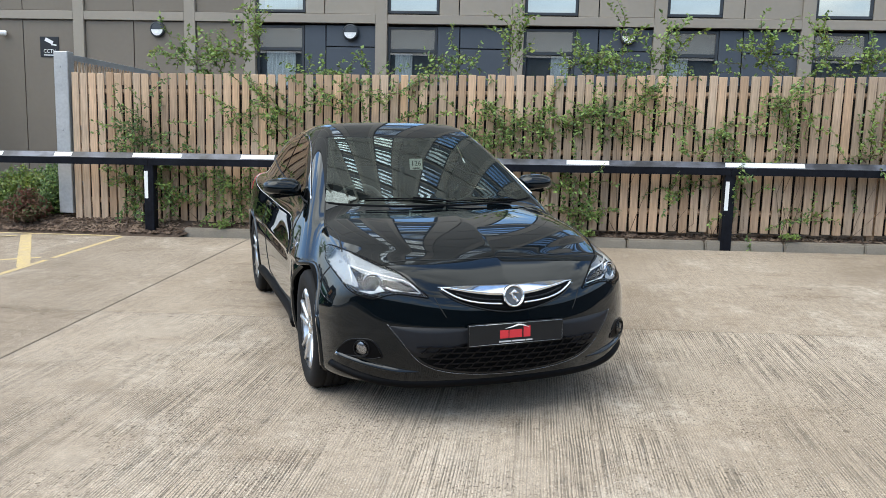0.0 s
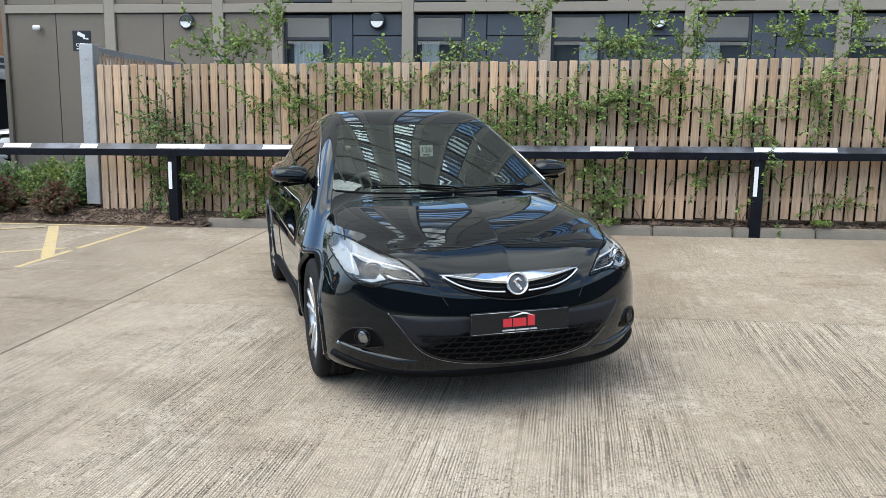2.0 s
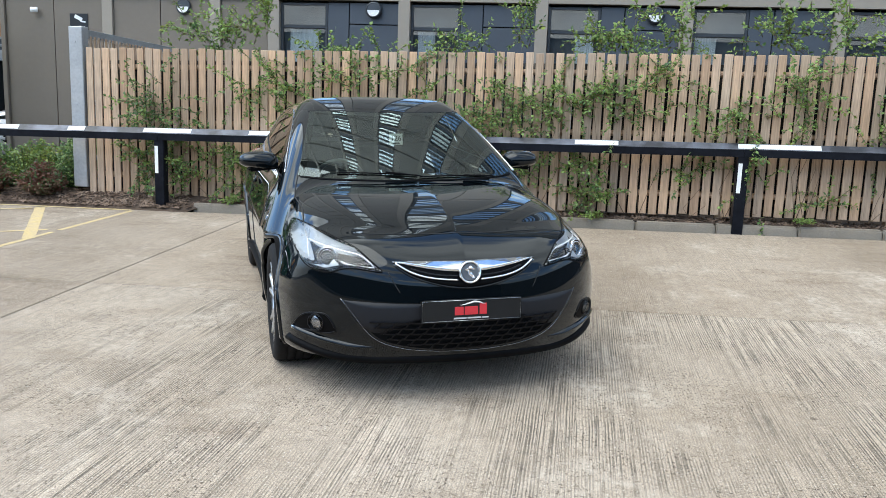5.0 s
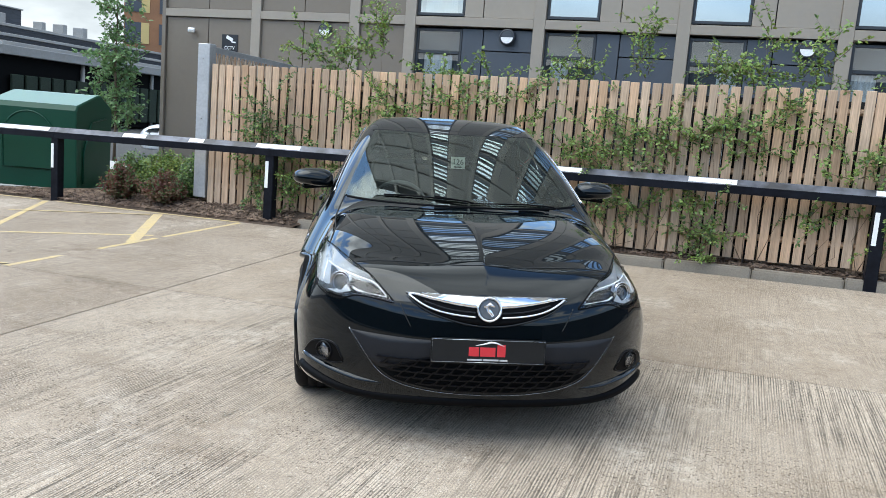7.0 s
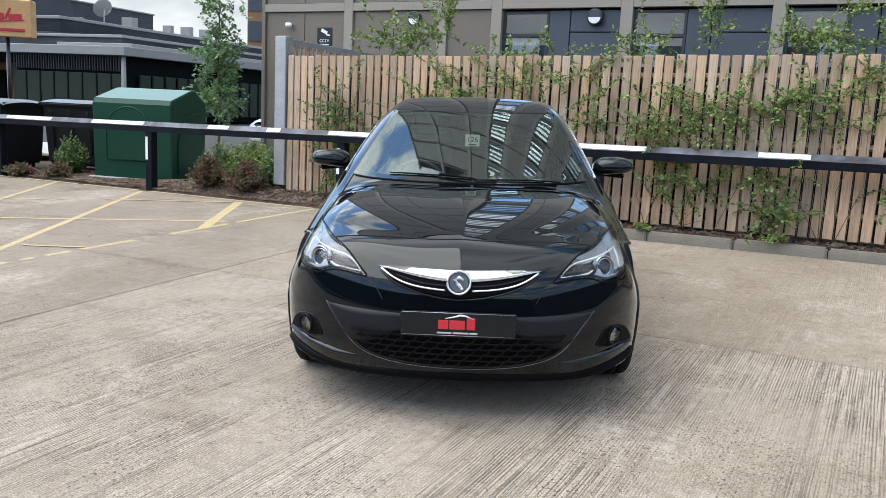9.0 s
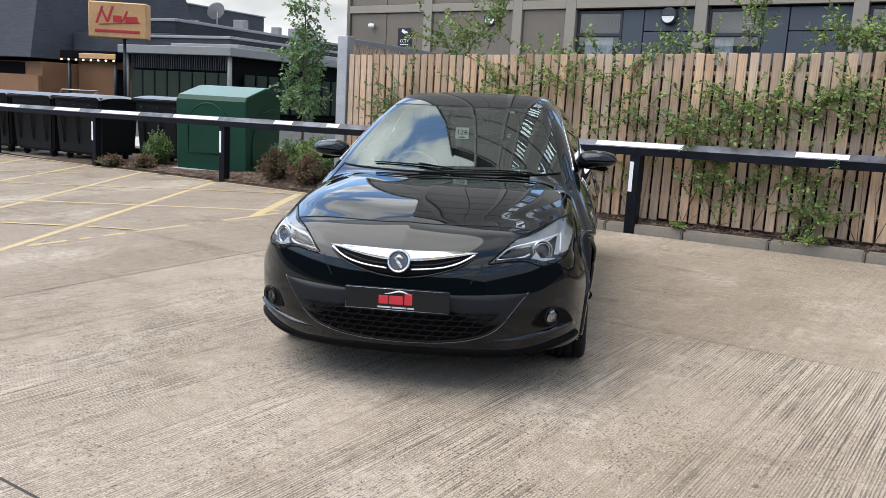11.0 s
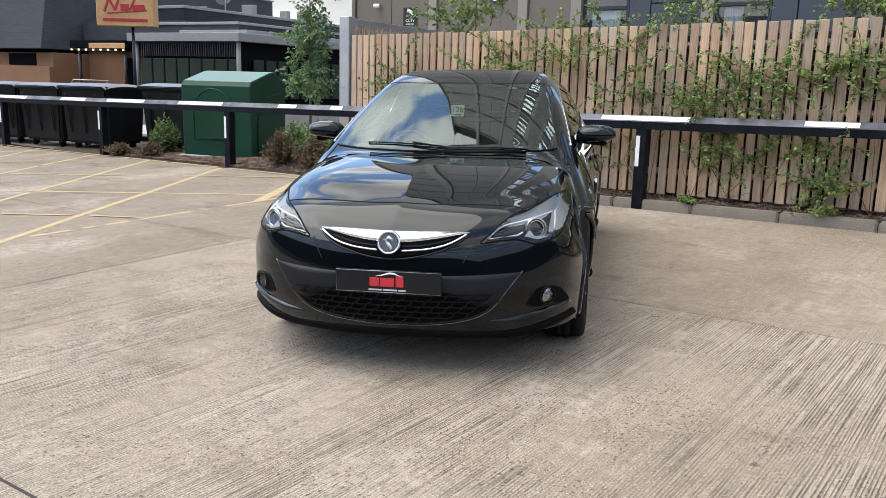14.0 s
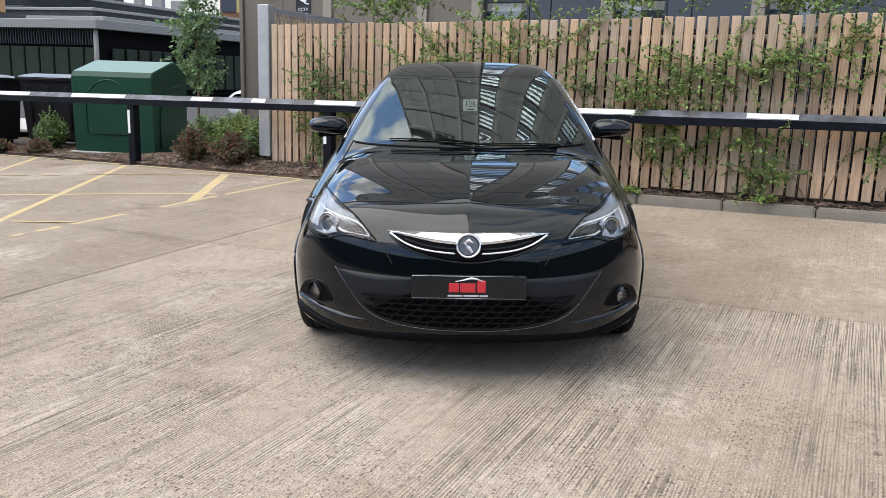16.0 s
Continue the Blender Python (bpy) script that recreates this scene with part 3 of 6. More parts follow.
tagged(new("bark_mulch", chips("bark_mulch", 9000, -11, -3.9, 0.6, 3)), "brown bark chips strewn over the planting bed", "bark mulch", kind="stuff")
tagged(new("leaf_litter", chips("leaf_litter", 2500, -3.9, 8, 0.25, 4)), "dry leaf litter on the soil strip", "leaf litter", kind="stuff")
path = tagged(new("paved_path", box_mesh("paved_path", (9.0, 3.4, 0.06), PALE_PAVING, 0.01)), "pale paved path behind the planting bed", "path", kind="structure")
path.matrix_basis = pose(-11.6, 13.6, 0.06, 0, 0, 2)

# ---------------------------------------------------------------- timber fence
fence = thing("fence", "upright larch boards on a timber fence, weathered and sunlit brown", "fence")
plank_meshes = [box_mesh("plank", (0.092 + 0.003 * k, 0.021, 1.0), PLANK, 0.003) for k in range(3)]
x, k = -5.36, 0
while x < 9.4:
    z0, z1 = 0.24 + 0.0205 * x + random.uniform(-0.012, 0.012), 2.115 + 0.0155 * x + random.uniform(-0.010, 0.008)
    o = part("plank", plank_meshes[k % 3], fence, m=pose(x, fence_y(x) + random.uniform(-0.002, 0.002), z0, 0, random.uniform(-0.35, 0.35), 0.5) @ Matrix.Diagonal((1, 1, z1 - z0, 1)))
    x += 0.1195 + random.uniform(-0.002, 0.002)
    k += 1
for h in (0.45, 1.15, 1.85):
    part("fence_rail", tube("fence_rail", [(-5.4, fence_y(-5.4) + 0.045, h + 0.24 - 0.24 - 0.05), (9.4, fence_y(9.4) + 0.045, h + 0.2)], 0.035, PLANK, 4), fence)
post_me = box_mesh("fence_post", (0.09, 0.09, 2.0), PLANK, 0.005)
for i in range(8):
    x = -4.9 + 1.9 * i
    part("fence_post", post_me, fence, m=pose(x, fence_y(x) + 0.115, 0.0))
# Added near-black boards behind the gaps, standing in for the shade there.
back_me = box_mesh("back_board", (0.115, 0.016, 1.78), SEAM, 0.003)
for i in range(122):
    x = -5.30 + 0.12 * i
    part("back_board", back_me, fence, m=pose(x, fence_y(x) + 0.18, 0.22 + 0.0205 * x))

# Return of the fence beside the path: steel corner post, steel top rail, thin slats.
side_fence = thing("side_fence", "galvanised steel post with a steel-capped timber slat fence", "fence")
part("corner_post", box_mesh("corner_post", (0.19, 0.15, 2.08), STEEL, 0.008), side_fence, "galvanised steel corner post", m=pose(-5.52, 10.2, 0.22))
part("top_rail", box_mesh("top_rail", (0.06, 4.2, 0.11), STEEL, 0.005), side_fence, "galvanised top rail", m=pose(-5.86, 12.35, 2.17, 0, 0, 9))
for h in (0.55, 1.3):
    part("middle_rail", box_mesh("middle_rail", (0.04, 4.2, 0.06), STEEL, 0.004), side_fence, m=pose(-5.83, 12.35, h, 0, 0, 9))
slat_me = box_mesh("slat", (0.022, 0.045, 1.9), PLANK, 0.003)
for i in range(34):
    t = (i + 0.6) / 34
    part("slat", slat_me, side_fence, m=pose(-5.5 - 0.65 * t, 10.3 + 4.1 * t, 0.3, 0, 0, 9))
for i in range(3):
    part("bolt", lathe("bolt", [(0, 0.0), (0, 0.009), (-0.008, 0.007), (-0.01, 0)], STEEL, 10), side_fence, m=pose(-5.52, 10.122, 0.5 + 0.8 * i, 0, 0, 90))

# ---------------------------------------------------------------- low parking rail
rail_profile = [(-0.075, 0.0), (0.075, 0.0), (0.075, 0.085), (0.02, 0.15), (-0.02, 0.15), (-0.075, 0.085)]


def rail_top(x):
    return ground_z(x, kerb_y(x)) + 1.03


def rail_bar(x0, x1):
    """A bar with chamfered top edges from x0 to x1 along the kerb."""
    v, f = [], []
    for x in (x0, x1):
        y = kerb_y(x) + 0.06
        v += [(x, y + a, rail_top(x) - 0.15 + b) for a, b in rail_profile]
    f = [(i, (i + 1) % 6, 6 + (i + 1) % 6, 6 + i) for i in range(6)] + [(5, 4, 3, 2, 1, 0), (6, 7, 8, 9, 10, 11)]
    # Top and chamfers take the paler paint: wear and painted-in sheen.
    return mesh_of("rail", v, f, [RAIL_BLACK, RAIL_WORN_SHEEN], index=[0, 0, 1, 1, 1, 0, 0, 0])


post_at = [-18.1, -14.6, -11.1, -7.64, -4.2, -0.74, 2.86, 6.4, 9.9]
barrier = thing("parking_rail", "black steel parking rail with white reflective strips", "barrier")
for i in range(len(post_at) - 1):
    part("rail", rail_bar(post_at[i] + 0.002, post_at[i + 1] - 0.002), barrier)


def strip_on_rail(x0, x1):
    v = []
    for x in (x0, x1):
        y = kerb_y(x) + 0.06
        for s in (0.12, 0.88):
            v.append((x, y - 0.075 + s * 0.055 - 0.003, rail_top(x) - 0.065 + s * 0.065 + 0.003))
    return mesh_of("white_strip", v, [(0, 2, 3, 1)], WHITE_STRIP)


post_mesh = box_mesh("rail_post", (0.125, 0.125, 0.98), RAIL_BLACK, 0.008)
strip_mesh = box_mesh("post_strip", (0.045, 0.004, 0.34), WHITE_STRIP)
for x in post_at:
    y = kerb_y(x) + 0.06
    p = part("rail_post", post_mesh, barrier, m=pose(x, y, ground_z(x, y) - 0.08, 0, 0, 1.7))
    part("post_strip", strip_mesh, p, "white reflective strip", m=pose(-0.03, -0.0655, 0.545))
for a, b in ((-14.8, -13.6), (-12.36, -11.54), (-10.86, -9.77), (-8.84, -7.74), (-6.48, -6.1), (-5.42, -5.19), (-4.4, -3.77), (-3.02, -2.6), (-1.23, -0.21), (0.95, 1.45), (2.79, 3.69), (5.0, 5.9)):
    part("white_strip", strip_on_rail(a, b), barrier, "white reflective strip")

# ---------------------------------------------------------------- apartment building behind the fence
WALL_Y, LEFT, STOREYS = 17.0, -11.83, 8
FLOOR = [0.0] + [3.52 + 2.9 * i for i in range(STOREYS)]
building = thing("apartment_building", "tall taupe metal-clad apartment building with dark ground-floor windows", "building")
columns = [-5.49 + 2.78 * i for i in range(8)]
solid_columns = [-9.26, -6.79]
TOP = FLOOR[-1] + 2.0
part("core_wall", box_mesh("core_wall", (26.2, 9.0, TOP), CLADDING), building, m=pose(1.45 - 0.18, WALL_Y + 4.9, -0.2))


def slab_box(name, x0, x1, y0, y1, z0, z1, mat, bevel=0.0):
    return box_mesh(name, (x1 - x0, y1 - y0, z1 - z0), mat, bevel, at=((x0 + x1) / 2, (y0 + y1) / 2, z0))


def ribbed(name, x0, x1, y, z0, z1, boards, mat):
    """A panel of level boards with open joints."""
    v, f = [], []
    h = (z1 - z0) / boards
    for i in range(boards):
        a, b, k = z0 + i * h + 0.006, z0 + (i + 1) * h - 0.006, len(v)
        v += [(x0, y, a), (x1, y, a), (x1, y, b), (x0, y, b), (x0, y + 0.03, a), (x1, y + 0.03, a), (x1, y + 0.03, b), (x0, y + 0.03, b)]
        f += [(k, k + 1, k + 2, k + 3), (k, k + 4, k + 5, k + 1), (k + 3, k + 2, k + 6, k + 7), (k, k + 3, k + 7, k + 4), (k + 1, k + 5, k + 6, k + 2)]
    return mesh_of(name, v, f, mat)


SPLIT = FLOOR[2] + 0.2
col_me = slab_box("column", -0.12, 0.12, 0.0, 0.25, -0.1, SPLIT, CLADDING_FRAME, 0.006)
upper_col_me = slab_box("column", -0.12, 0.12, 0.0, 0.25, SPLIT + 0.004, TOP, CLADDING_FRAME, 0.006)
for x in columns + solid_columns:
    part("column", col_me, building, "taupe metal pilaster", m=pose(x, WALL_Y, 0))
    part("column", upper_col_me, building, "dark bronze pilaster", m=pose(x, WALL_Y, 0))
for z in FLOOR[1:]:
    for a, b in zip([LEFT] + solid_columns + columns, solid_columns + columns + [columns[-1] + 0.6]):
        if b - a > 0.3:
            x0 = a if a == LEFT else a + 0.122
            part("band", slab_box("band", x0, b - 0.122, 0.004, 0.25, -0.01, 0.17, CLADDING_FRAME if z < SPLIT else BRONZE, 0.006), building, m=pose(0, WALL_Y, z))
part("corner_edge", slab_box("corner_edge", LEFT - 0.004, LEFT + 0.1, 0.002, 0.25, 0.0, TOP, CLADDING, 0.006), building, m=pose(0, WALL_Y, 0))
# Plain panels left of the windows, each with its dark joint.
for a, b, joint in ((LEFT + 0.1, -9.38, -10.56), (-9.14, -6.91, -8.05), (-6.67, -5.61, None)):
    for i in range(STOREYS):
        z0, z1 = (FLOOR[i] + 0.17 if i else 0.0), FLOOR[i + 1] - 0.012 if i + 1 < len(FLOOR) else TOP
        cuts = [a + 0.012] + ([joint - 0.009, joint + 0.009] if joint else []) + [b - 0.012]
        for p0, p1 in zip(cuts[::2], cuts[1::2]):
            part("panel", slab_box("panel", p0, p1, 0.06, 0.12, z0 + 0.012, z1 - 0.012, CLADDING if i < 2 else BRONZE, 0.004), building, m=pose(0, WALL_Y, 0))
part("joint_backing", slab_box("joint_backing", LEFT + 0.05, columns[-1], 0.24, 0.36, -0.1, TOP - 0.05, SEAM), building, m=pose(0, WALL_Y, 0))


def window(x0, x1, z0, z1, transom, y, curtain, name="window"):
    """Frame bars, two panes, a flat panel in place of the room, and a curtain behind."""
    w = part(name, slab_box("frame_bar", x0, x1, 0.0, 0.07, z0, z0 + 0.055, DARK_FRAME, 0.004), building, m=pose(0, y, 0))
    for a, b, c, d in ((x0, x0 + 0.055, z0 + 0.057, z1), (x1 - 0.055, x1, z0 + 0.057, z1), (x0 + 0.057, x1 - 0.057, z1 - 0.055, z1), (x0 + 0.057, x1 - 0.057, transom - 0.03, transom + 0.03)):
        part("frame_bar", slab_box("frame_bar", a, b, 0.002, 0.07, c, d, DARK_FRAME, 0.004), w)
    for a, b in ((z0 + 0.056, transom - 0.041), (transom + 0.041, z1 - 0.056)):
        pane = part("pane", mesh_of("pane", [(x0 + 0.056, 0.026, a), (x1 - 0.056, 0.026, a), (x1 - 0.056, 0.026, b), (x0 + 0.056, 0.026, b)], [(0, 1, 2, 3)], WINDOW_GLASS if z0 < 2 else COATED_GLASS), w)
        pane.visible_shadow = False
    if z0 > 5:
        part("spandrel", slab_box("spandrel", x0 + 0.057, x1 - 0.057, 0.01, 0.024, z0 + 0.056, z0 + 0.42, DARK_PANEL), w)
        for h, tall in ((0.40, 0.17), (0.93, 0.17), (1.46, 0.17), (1.99, 0.17), (2.5, 0.14)):
            part("frame_bar", slab_box("frame_bar", x0, x1, -0.004, 0.0, z0 + h, z0 + h + tall, DARK_FRAME, 0.004), w)
    # No real room: a thin panel, painted dim on the ground floor.
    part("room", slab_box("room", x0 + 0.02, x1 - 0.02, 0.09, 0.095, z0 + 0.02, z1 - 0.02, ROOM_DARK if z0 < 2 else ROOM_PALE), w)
    if curtain:
        c0, c1 = curtain
        part("curtain", ribbon_curtain(x0 + 0.06 + c0 * (x1 - x0 - 0.12), x0 + 0.06 + c1 * (x1 - x0 - 0.12), z0 + 0.06, (transom - 0.05) if z0 < 2 else z1 - 0.06), w, "pale curtain")
    return w


def ribbon_curtain(x0, x1, z0, z1):
    n = 24
    v = [(x0 + (x1 - x0) * i / n, 0.055 + 0.014 * math.sin(i * 2.1), z) for i in range(n + 1) for z in (z0, z1)]
    return mesh_of("curtain", v, [(2 * i, 2 * i + 2, 2 * i + 3, 2 * i + 1) for i in range(n)], CURTAIN, True)


lamp_rim = lathe("lamp", [(0.0, 0.0), (0.0, 0.165), (-0.03, 0.17), (-0.065, 0.15), (-0.075, 0.13), (-0.06, 0.125), (-0.05, 0.0)], DARK_FRAME, 32)


def wall_lamp(x, z):
    lamp = thing("wall_lamp", "round bulkhead wall lamp with a dark half hood", "wall lamp", "wall lamps of the building", m=pose(x, WALL_Y + 0.05, z, 0, 0, 90))
    part("rim", lamp_rim, lamp)
    n = 24
    v = [(-0.08, 0, -0.006)] + [(-0.066, 0.128 * math.cos(math.pi + math.pi * i / n), 0.128 * math.sin(math.pi + math.pi * i / n) - 0.004) for i in range(n + 1)]
    part("diffuser", mesh_of("diffuser", v, [(0, i, i + 1) for i in range(1, n + 1)], LAMP_WHITE, True), lamp, "white opal half diffuser")
    v = [(-0.085, 0, 0.0)] + [(-0.066, 0.14 * math.cos(math.pi * i / n), 0.14 * math.sin(math.pi * i / n)) for i in range(n + 1)]
    part("hood", mesh_of("hood", v, [(0, i, i + 1) for i in range(1, n + 1)], DARK_FRAME, True), lamp)
    return lamp


for k, x in enumerate(columns[:-1]):
    a, b = x + 0.125, x + 2.78 - 0.125
    # Ground floor: a dark window and blue-grey panels, set back.
    window(a, a + 1.02, 0.35, 3.46, 2.98, WALL_Y + 0.1, ((0.15, 0.85), (0.1, 0.5), (0.55, 0.95), (0.0, 0.45), None, (0.2, 0.8), None)[k])
    part("dark_panel", slab_box("dark_panel", a + 1.03, a + 1.47, 0.10, 0.16, 0.2, 3.47, DARK_PANEL, 0.004), building, m=pose(0, WALL_Y, 0))
    part("dark_panel", slab_box("dark_panel", a + 1.49, b, 0.10, 0.16, 3.055, 3.47, DARK_PANEL, 0.004), building, m=pose(0, WALL_Y, 0))
    part("dark_panel", slab_box("dark_panel", a + 1.49, b, 0.10, 0.16, 0.2, 3.035, DARK_PANEL, 0.004), building, m=pose(0, WALL_Y, 0))
    for i in range(1, STOREYS):
        z0, z1 = FLOOR[i] + 0.18, FLOOR[i + 1] - 0.02 if i + 1 < len(FLOOR) else TOP
        window(a, a + 1.05, z0 + 0.02, z1 - 0.02, z0 + 0.85, WALL_Y + 0.06, (random.uniform(0, 0.4), random.uniform(0.5, 1.0)) if random.random() < 0.12 else None)
        part("panel", slab_box("panel", a + 1.06, a + 1.45, 0.05, 0.11, z0, z1, CLADDING_FRAME, 0.004), building, m=pose(0, WALL_Y, 0))
        part("panel", ribbed("panel", a + 1.47, b, WALL_Y + 0.05, z0, z1, 2 if i == 1 else 10, BRONZE) if i > 1 else slab_box("panel", a + 1.47, b, WALL_Y + 0.05, WALL_Y + 0.11, z0, z1, CLADDING_FRAME, 0.004), building)
for x in (-7.5, -3.35, 2.25, 7.8):
    wall_lamp(x, 3.33)

cctv_sign = thing("cctv_sign", "black square sign with a white camera symbol", "sign", m=pose(-9.96, WALL_Y + 0.05, 2.93))
part("board", box_mesh("board", (0.43, 0.012, 0.43), SIGN_BLACK, 0.004, at=(0, 0, -0.215)), cctv_sign)
part("lettering", text_mesh("lettering", "CCTV", 0.105, SIGN_WHITE), cctv_sign, "white letters", m=pose(0, -0.009, -0.09, 90))
part("small_print", box_mesh("small_print", (0.26, 0.002, 0.018), SIGN_WHITE, at=(0, -0.008, -0.18)), cctv_sign, "white bar of small print")
part("camera_symbol", box_mesh("camera_symbol", (0.19, 0.003, 0.075), SIGN_WHITE, 0.001, at=(0, 0, 0)), cctv_sign, "white camera symbol", m=pose(-0.02, -0.008, 0.09, 0, 24, 0))
part("camera_symbol_arm", box_mesh("camera_symbol_arm", (0.12, 0.003, 0.03), SIGN_WHITE, at=(0, 0, 0)), cctv_sign, m=pose(0.1, -0.008, 0.03, 0, 8, 0))

cam_me = lathe("camera_body", [(-0.10, 0.0), (-0.10, 0.04), (-0.08, 0.055), (0.03, 0.055), (0.05, 0.045), (0.05, 0.0)], LAMP_WHITE, 24)
cctv = thing("security_camera", "small white bullet security camera on the wall", "security camera", m=pose(-10.95, WALL_Y - 0.02, 3.2, 0, 0, 30))
part("camera_body", cam_me, cctv)
part("bracket", box_mesh("bracket", (0.03, 0.14, 0.03), LAMP_WHITE, 0.004, at=(0.02, 0.06, 0)), cctv)
part("lens_cover", lathe("lens_cover", [(-0.101, 0.0), (-0.104, 0.026), (-0.098, 0.03)], SIGN_BLACK, 16), cctv)

# ---------------------------------------------------------------- container, wheeled bins
container = thing("grit_container", "dark green moulded plastic storage container with a pale green lid", "container", m=pose(-8.95, 10.9, 0.02, 0, 0, 15))


def container_shell():
    prof = [(-0.52, 0.0), (-0.55, 1.22), (-0.50, 1.30), (0.08, 1.47), (0.2, 1.48), (0.52, 1.30), (0.55, 1.22), (0.52, 0.0)]
    v, f = [], []
    for x in (-0.72, -0.70, 0.70, 0.72):
        s = 0.985 if abs(x) > 0.71 else 1.0
        v += [(x, y * s, z * (s if z > 0.5 else 1)) for y, z in prof]
    k = len(prof)
    idx = []
    for i in range(3):
        for j in range(k - 1):
            f.append((i * k + j, (i + 1) * k + j, (i + 1) * k + j + 1, i * k + j + 1))
            idx.append(1 if j in (2, 3, 4) and i == 1 else 0)
    f += [tuple(range(k)), tuple(range(4 * k - 1, 3 * k - 1, -1))]
    return mesh_of("shell", v, f, [GREEN_PLASTIC, GREEN_LID], index=idx + [0, 0])


part("shell", container_shell(), container)
door = [(-0.42, 0.30), (0.42, 0.30), (0.42, 0.75)] + [(0.42 * math.cos(a), 0.75 + 0.42 * math.sin(a)) for a in [math.pi * i / 14 for i in range(1, 14)]] + [(-0.42, 0.75)]
part("door_groove", tube("door_groove", [(x - 0.05, -0.528 - 0.0246 * z - 0.004, z) for x, z in door], 0.012, GREEN_PLASTIC, 6, True), container)
part("door_panel", mesh_of("door_panel", [(x * 0.95 - 0.05, -0.532 - 0.0246 * z, z) for x, z in door], [tuple(range(len(door)))], GREEN_PLASTIC), container)
part("side_moulding", tube("side_moulding", [(0.73, -0.35, 0.1), (0.73, -0.33, 0.6), (0.73, -0.1, 1.05), (0.73, 0.35, 1.12)], 0.014, GREEN_PLASTIC, 6), container)
part("foot", box_mesh("foot", (1.56, 1.2, 0.06), PALE_PAVING, 0.01), container, "pale concrete plinth", m=pose(0, 0, -0.05))


def wheeled_bin():
    bin_ = thing("wheeled_bin", "large charcoal four-wheeled refuse bin with a grey lid", "bin", "row of refuse bins")
    body = bmesh.new()
    bmesh.ops.create_cube(body, size=1)
    for v in body.verts:
        k = 1.0 if v.co.z > 0 else 0.9
        v.co = Vector((v.co.x * 1.28 * k, v.co.y * 0.98 * k, 0.12 + (v.co.z + 0.5) * 1.08))
    bmesh.ops.bevel(body, geom=body.edges[:], offset=0.05, segments=3, affect="EDGES")
    part("body", bm_mesh("body", body, BIN_PLASTIC, False), bin_)
    part("rim", box_mesh("rim", (1.36, 1.06, 0.07), BIN_PLASTIC, 0.02, 2), bin_, m=pose(0, 0, 1.15))
    n, v, f = 10, [], []
    for i in range(n + 1):
        t = i / n
        y = -0.55 + 1.1 * t
        z = 1.225 + 0.055 * math.sin(math.pi * min(t * 1.1, 1)) ** 0.8
        for x in (-0.69, -0.6, 0.6, 0.69):
            v.append((x, y, z - (0.05 if abs(x) > 0.65 else 0)))
    for i in range(n):
        f += [(i * 4 + j, i * 4 + j + 1, i * 4 + 5 + j, i * 4 + 4 + j) for j in range(3)]
    part("lid", mesh_of("lid", v, f, BIN_LID, True), bin_, "weathered grey curved lid")
    part("handle", tube("handle", [(-0.5, -0.6, 1.2), (-0.5, -0.64, 1.2), (0.5, -0.64, 1.2), (0.5, -0.6, 1.2)], 0.014, BIN_PLASTIC), bin_)
    for x in (-0.4, 0.0, 0.4):
        part("rib", box_mesh("rib", (0.05, 0.02, 0.75), BIN_PLASTIC, 0.008), bin_, m=pose(x, -0.47, 0.33, 6))
    wheel = lathe("castor", [(-0.025, 0.02), (-0.025, 0.07), (0.0, 0.08), (0.025, 0.07), (0.025, 0.02)], RUBBER, 16)
    for x in (-0.42, 0.42):
        for y in (-0.3, 0.3):
            part("castor", wheel, bin_, m=pose(x, y, 0.08))
            part("castor_fork", box_mesh("castor_fork", (0.07, 0.05, 0.10), BIN_PLASTIC, 0.005), bin_, m=pose(x, y, 0.08))
    return bin_


first_bin = wheeled_bin()
first_bin.matrix_basis = pose(-12.25, 10.35, ground_z(-12.25, 10.35), 0, 0, 10)
for x, y, r in ((-13.72, 10.25, 8), (-15.2, 10.12, 10), (-16.65, 10.05, 7), (-18.1, 9.95, 9), (-10.78, 11.15, 12)):
    copy_thing(first_bin, pose(x, y, ground_z(x, y), 0, 0, r))
part_yard = tagged(new("bin_store_ground", sheet("bin_store_ground", [-30, -22, -14, -13, -10.2], [9.66, 10.5, 11.8, 14.0], lambda x, y: ground_z(x, y) + 0.004, CONCRETE)), "concrete ground under the refuse bins", "ground", kind="structure")
for v in part_yard.data.vertices:
    if v.co.y < 10:
        v.co.y += 0.03 + 0.004 * (v.co.x + 4.5)

# ---------------------------------------------------------------- restaurant across the car park
FAR = pose(-29.6, 28.0, 0, 0, 0, 9)
pub = thing("restaurant", "low dark-shingled restaurant with brick base and a pale flat canopy", "building", m=FAR)


def far_box(name, x0, x1, y0, y1, z0, z1, mat, parent=None, label="", bevel=0.02, taper=(1, 1)):
    return part(name, box_mesh(name, (x1 - x0, y1 - y0, z1 - z0), mat, bevel, 1, taper, ((x0 + x1) / 2, (y0 + y1) / 2, z0)), parent or pub, label)


far_box("canopy_roof", -7.6, 0.05, -0.05, 22, 3.08, 3.5, FASCIA, label="pale flat canopy fascia")
far_box("upper_fascia", -5.5, -0.9, 1.6, 22, 3.502, 3.74, FASCIA)
# A near-black block paints in the shade under the canopy.
far_box("terrace_shade", -7.0, -0.35, 0.5, 21.5, 0, 3.07, DARK_VOID)
far_box("middle_wall", -9.4, -3.2, 3.6, 30, 3.51, 4.15, SLATE)
far_box("middle_coping", -9.5, -3.1, 3.5, 30, 4.152, 4.30, FASCIA)
far_box("upper_wall", -27, -9.9, 6.4, 36, 3.2, 5.34, SLATE)
far_box("upper_coping", -27, -9.8, 6.3, 36, 5.342, 5.52, FASCIA)
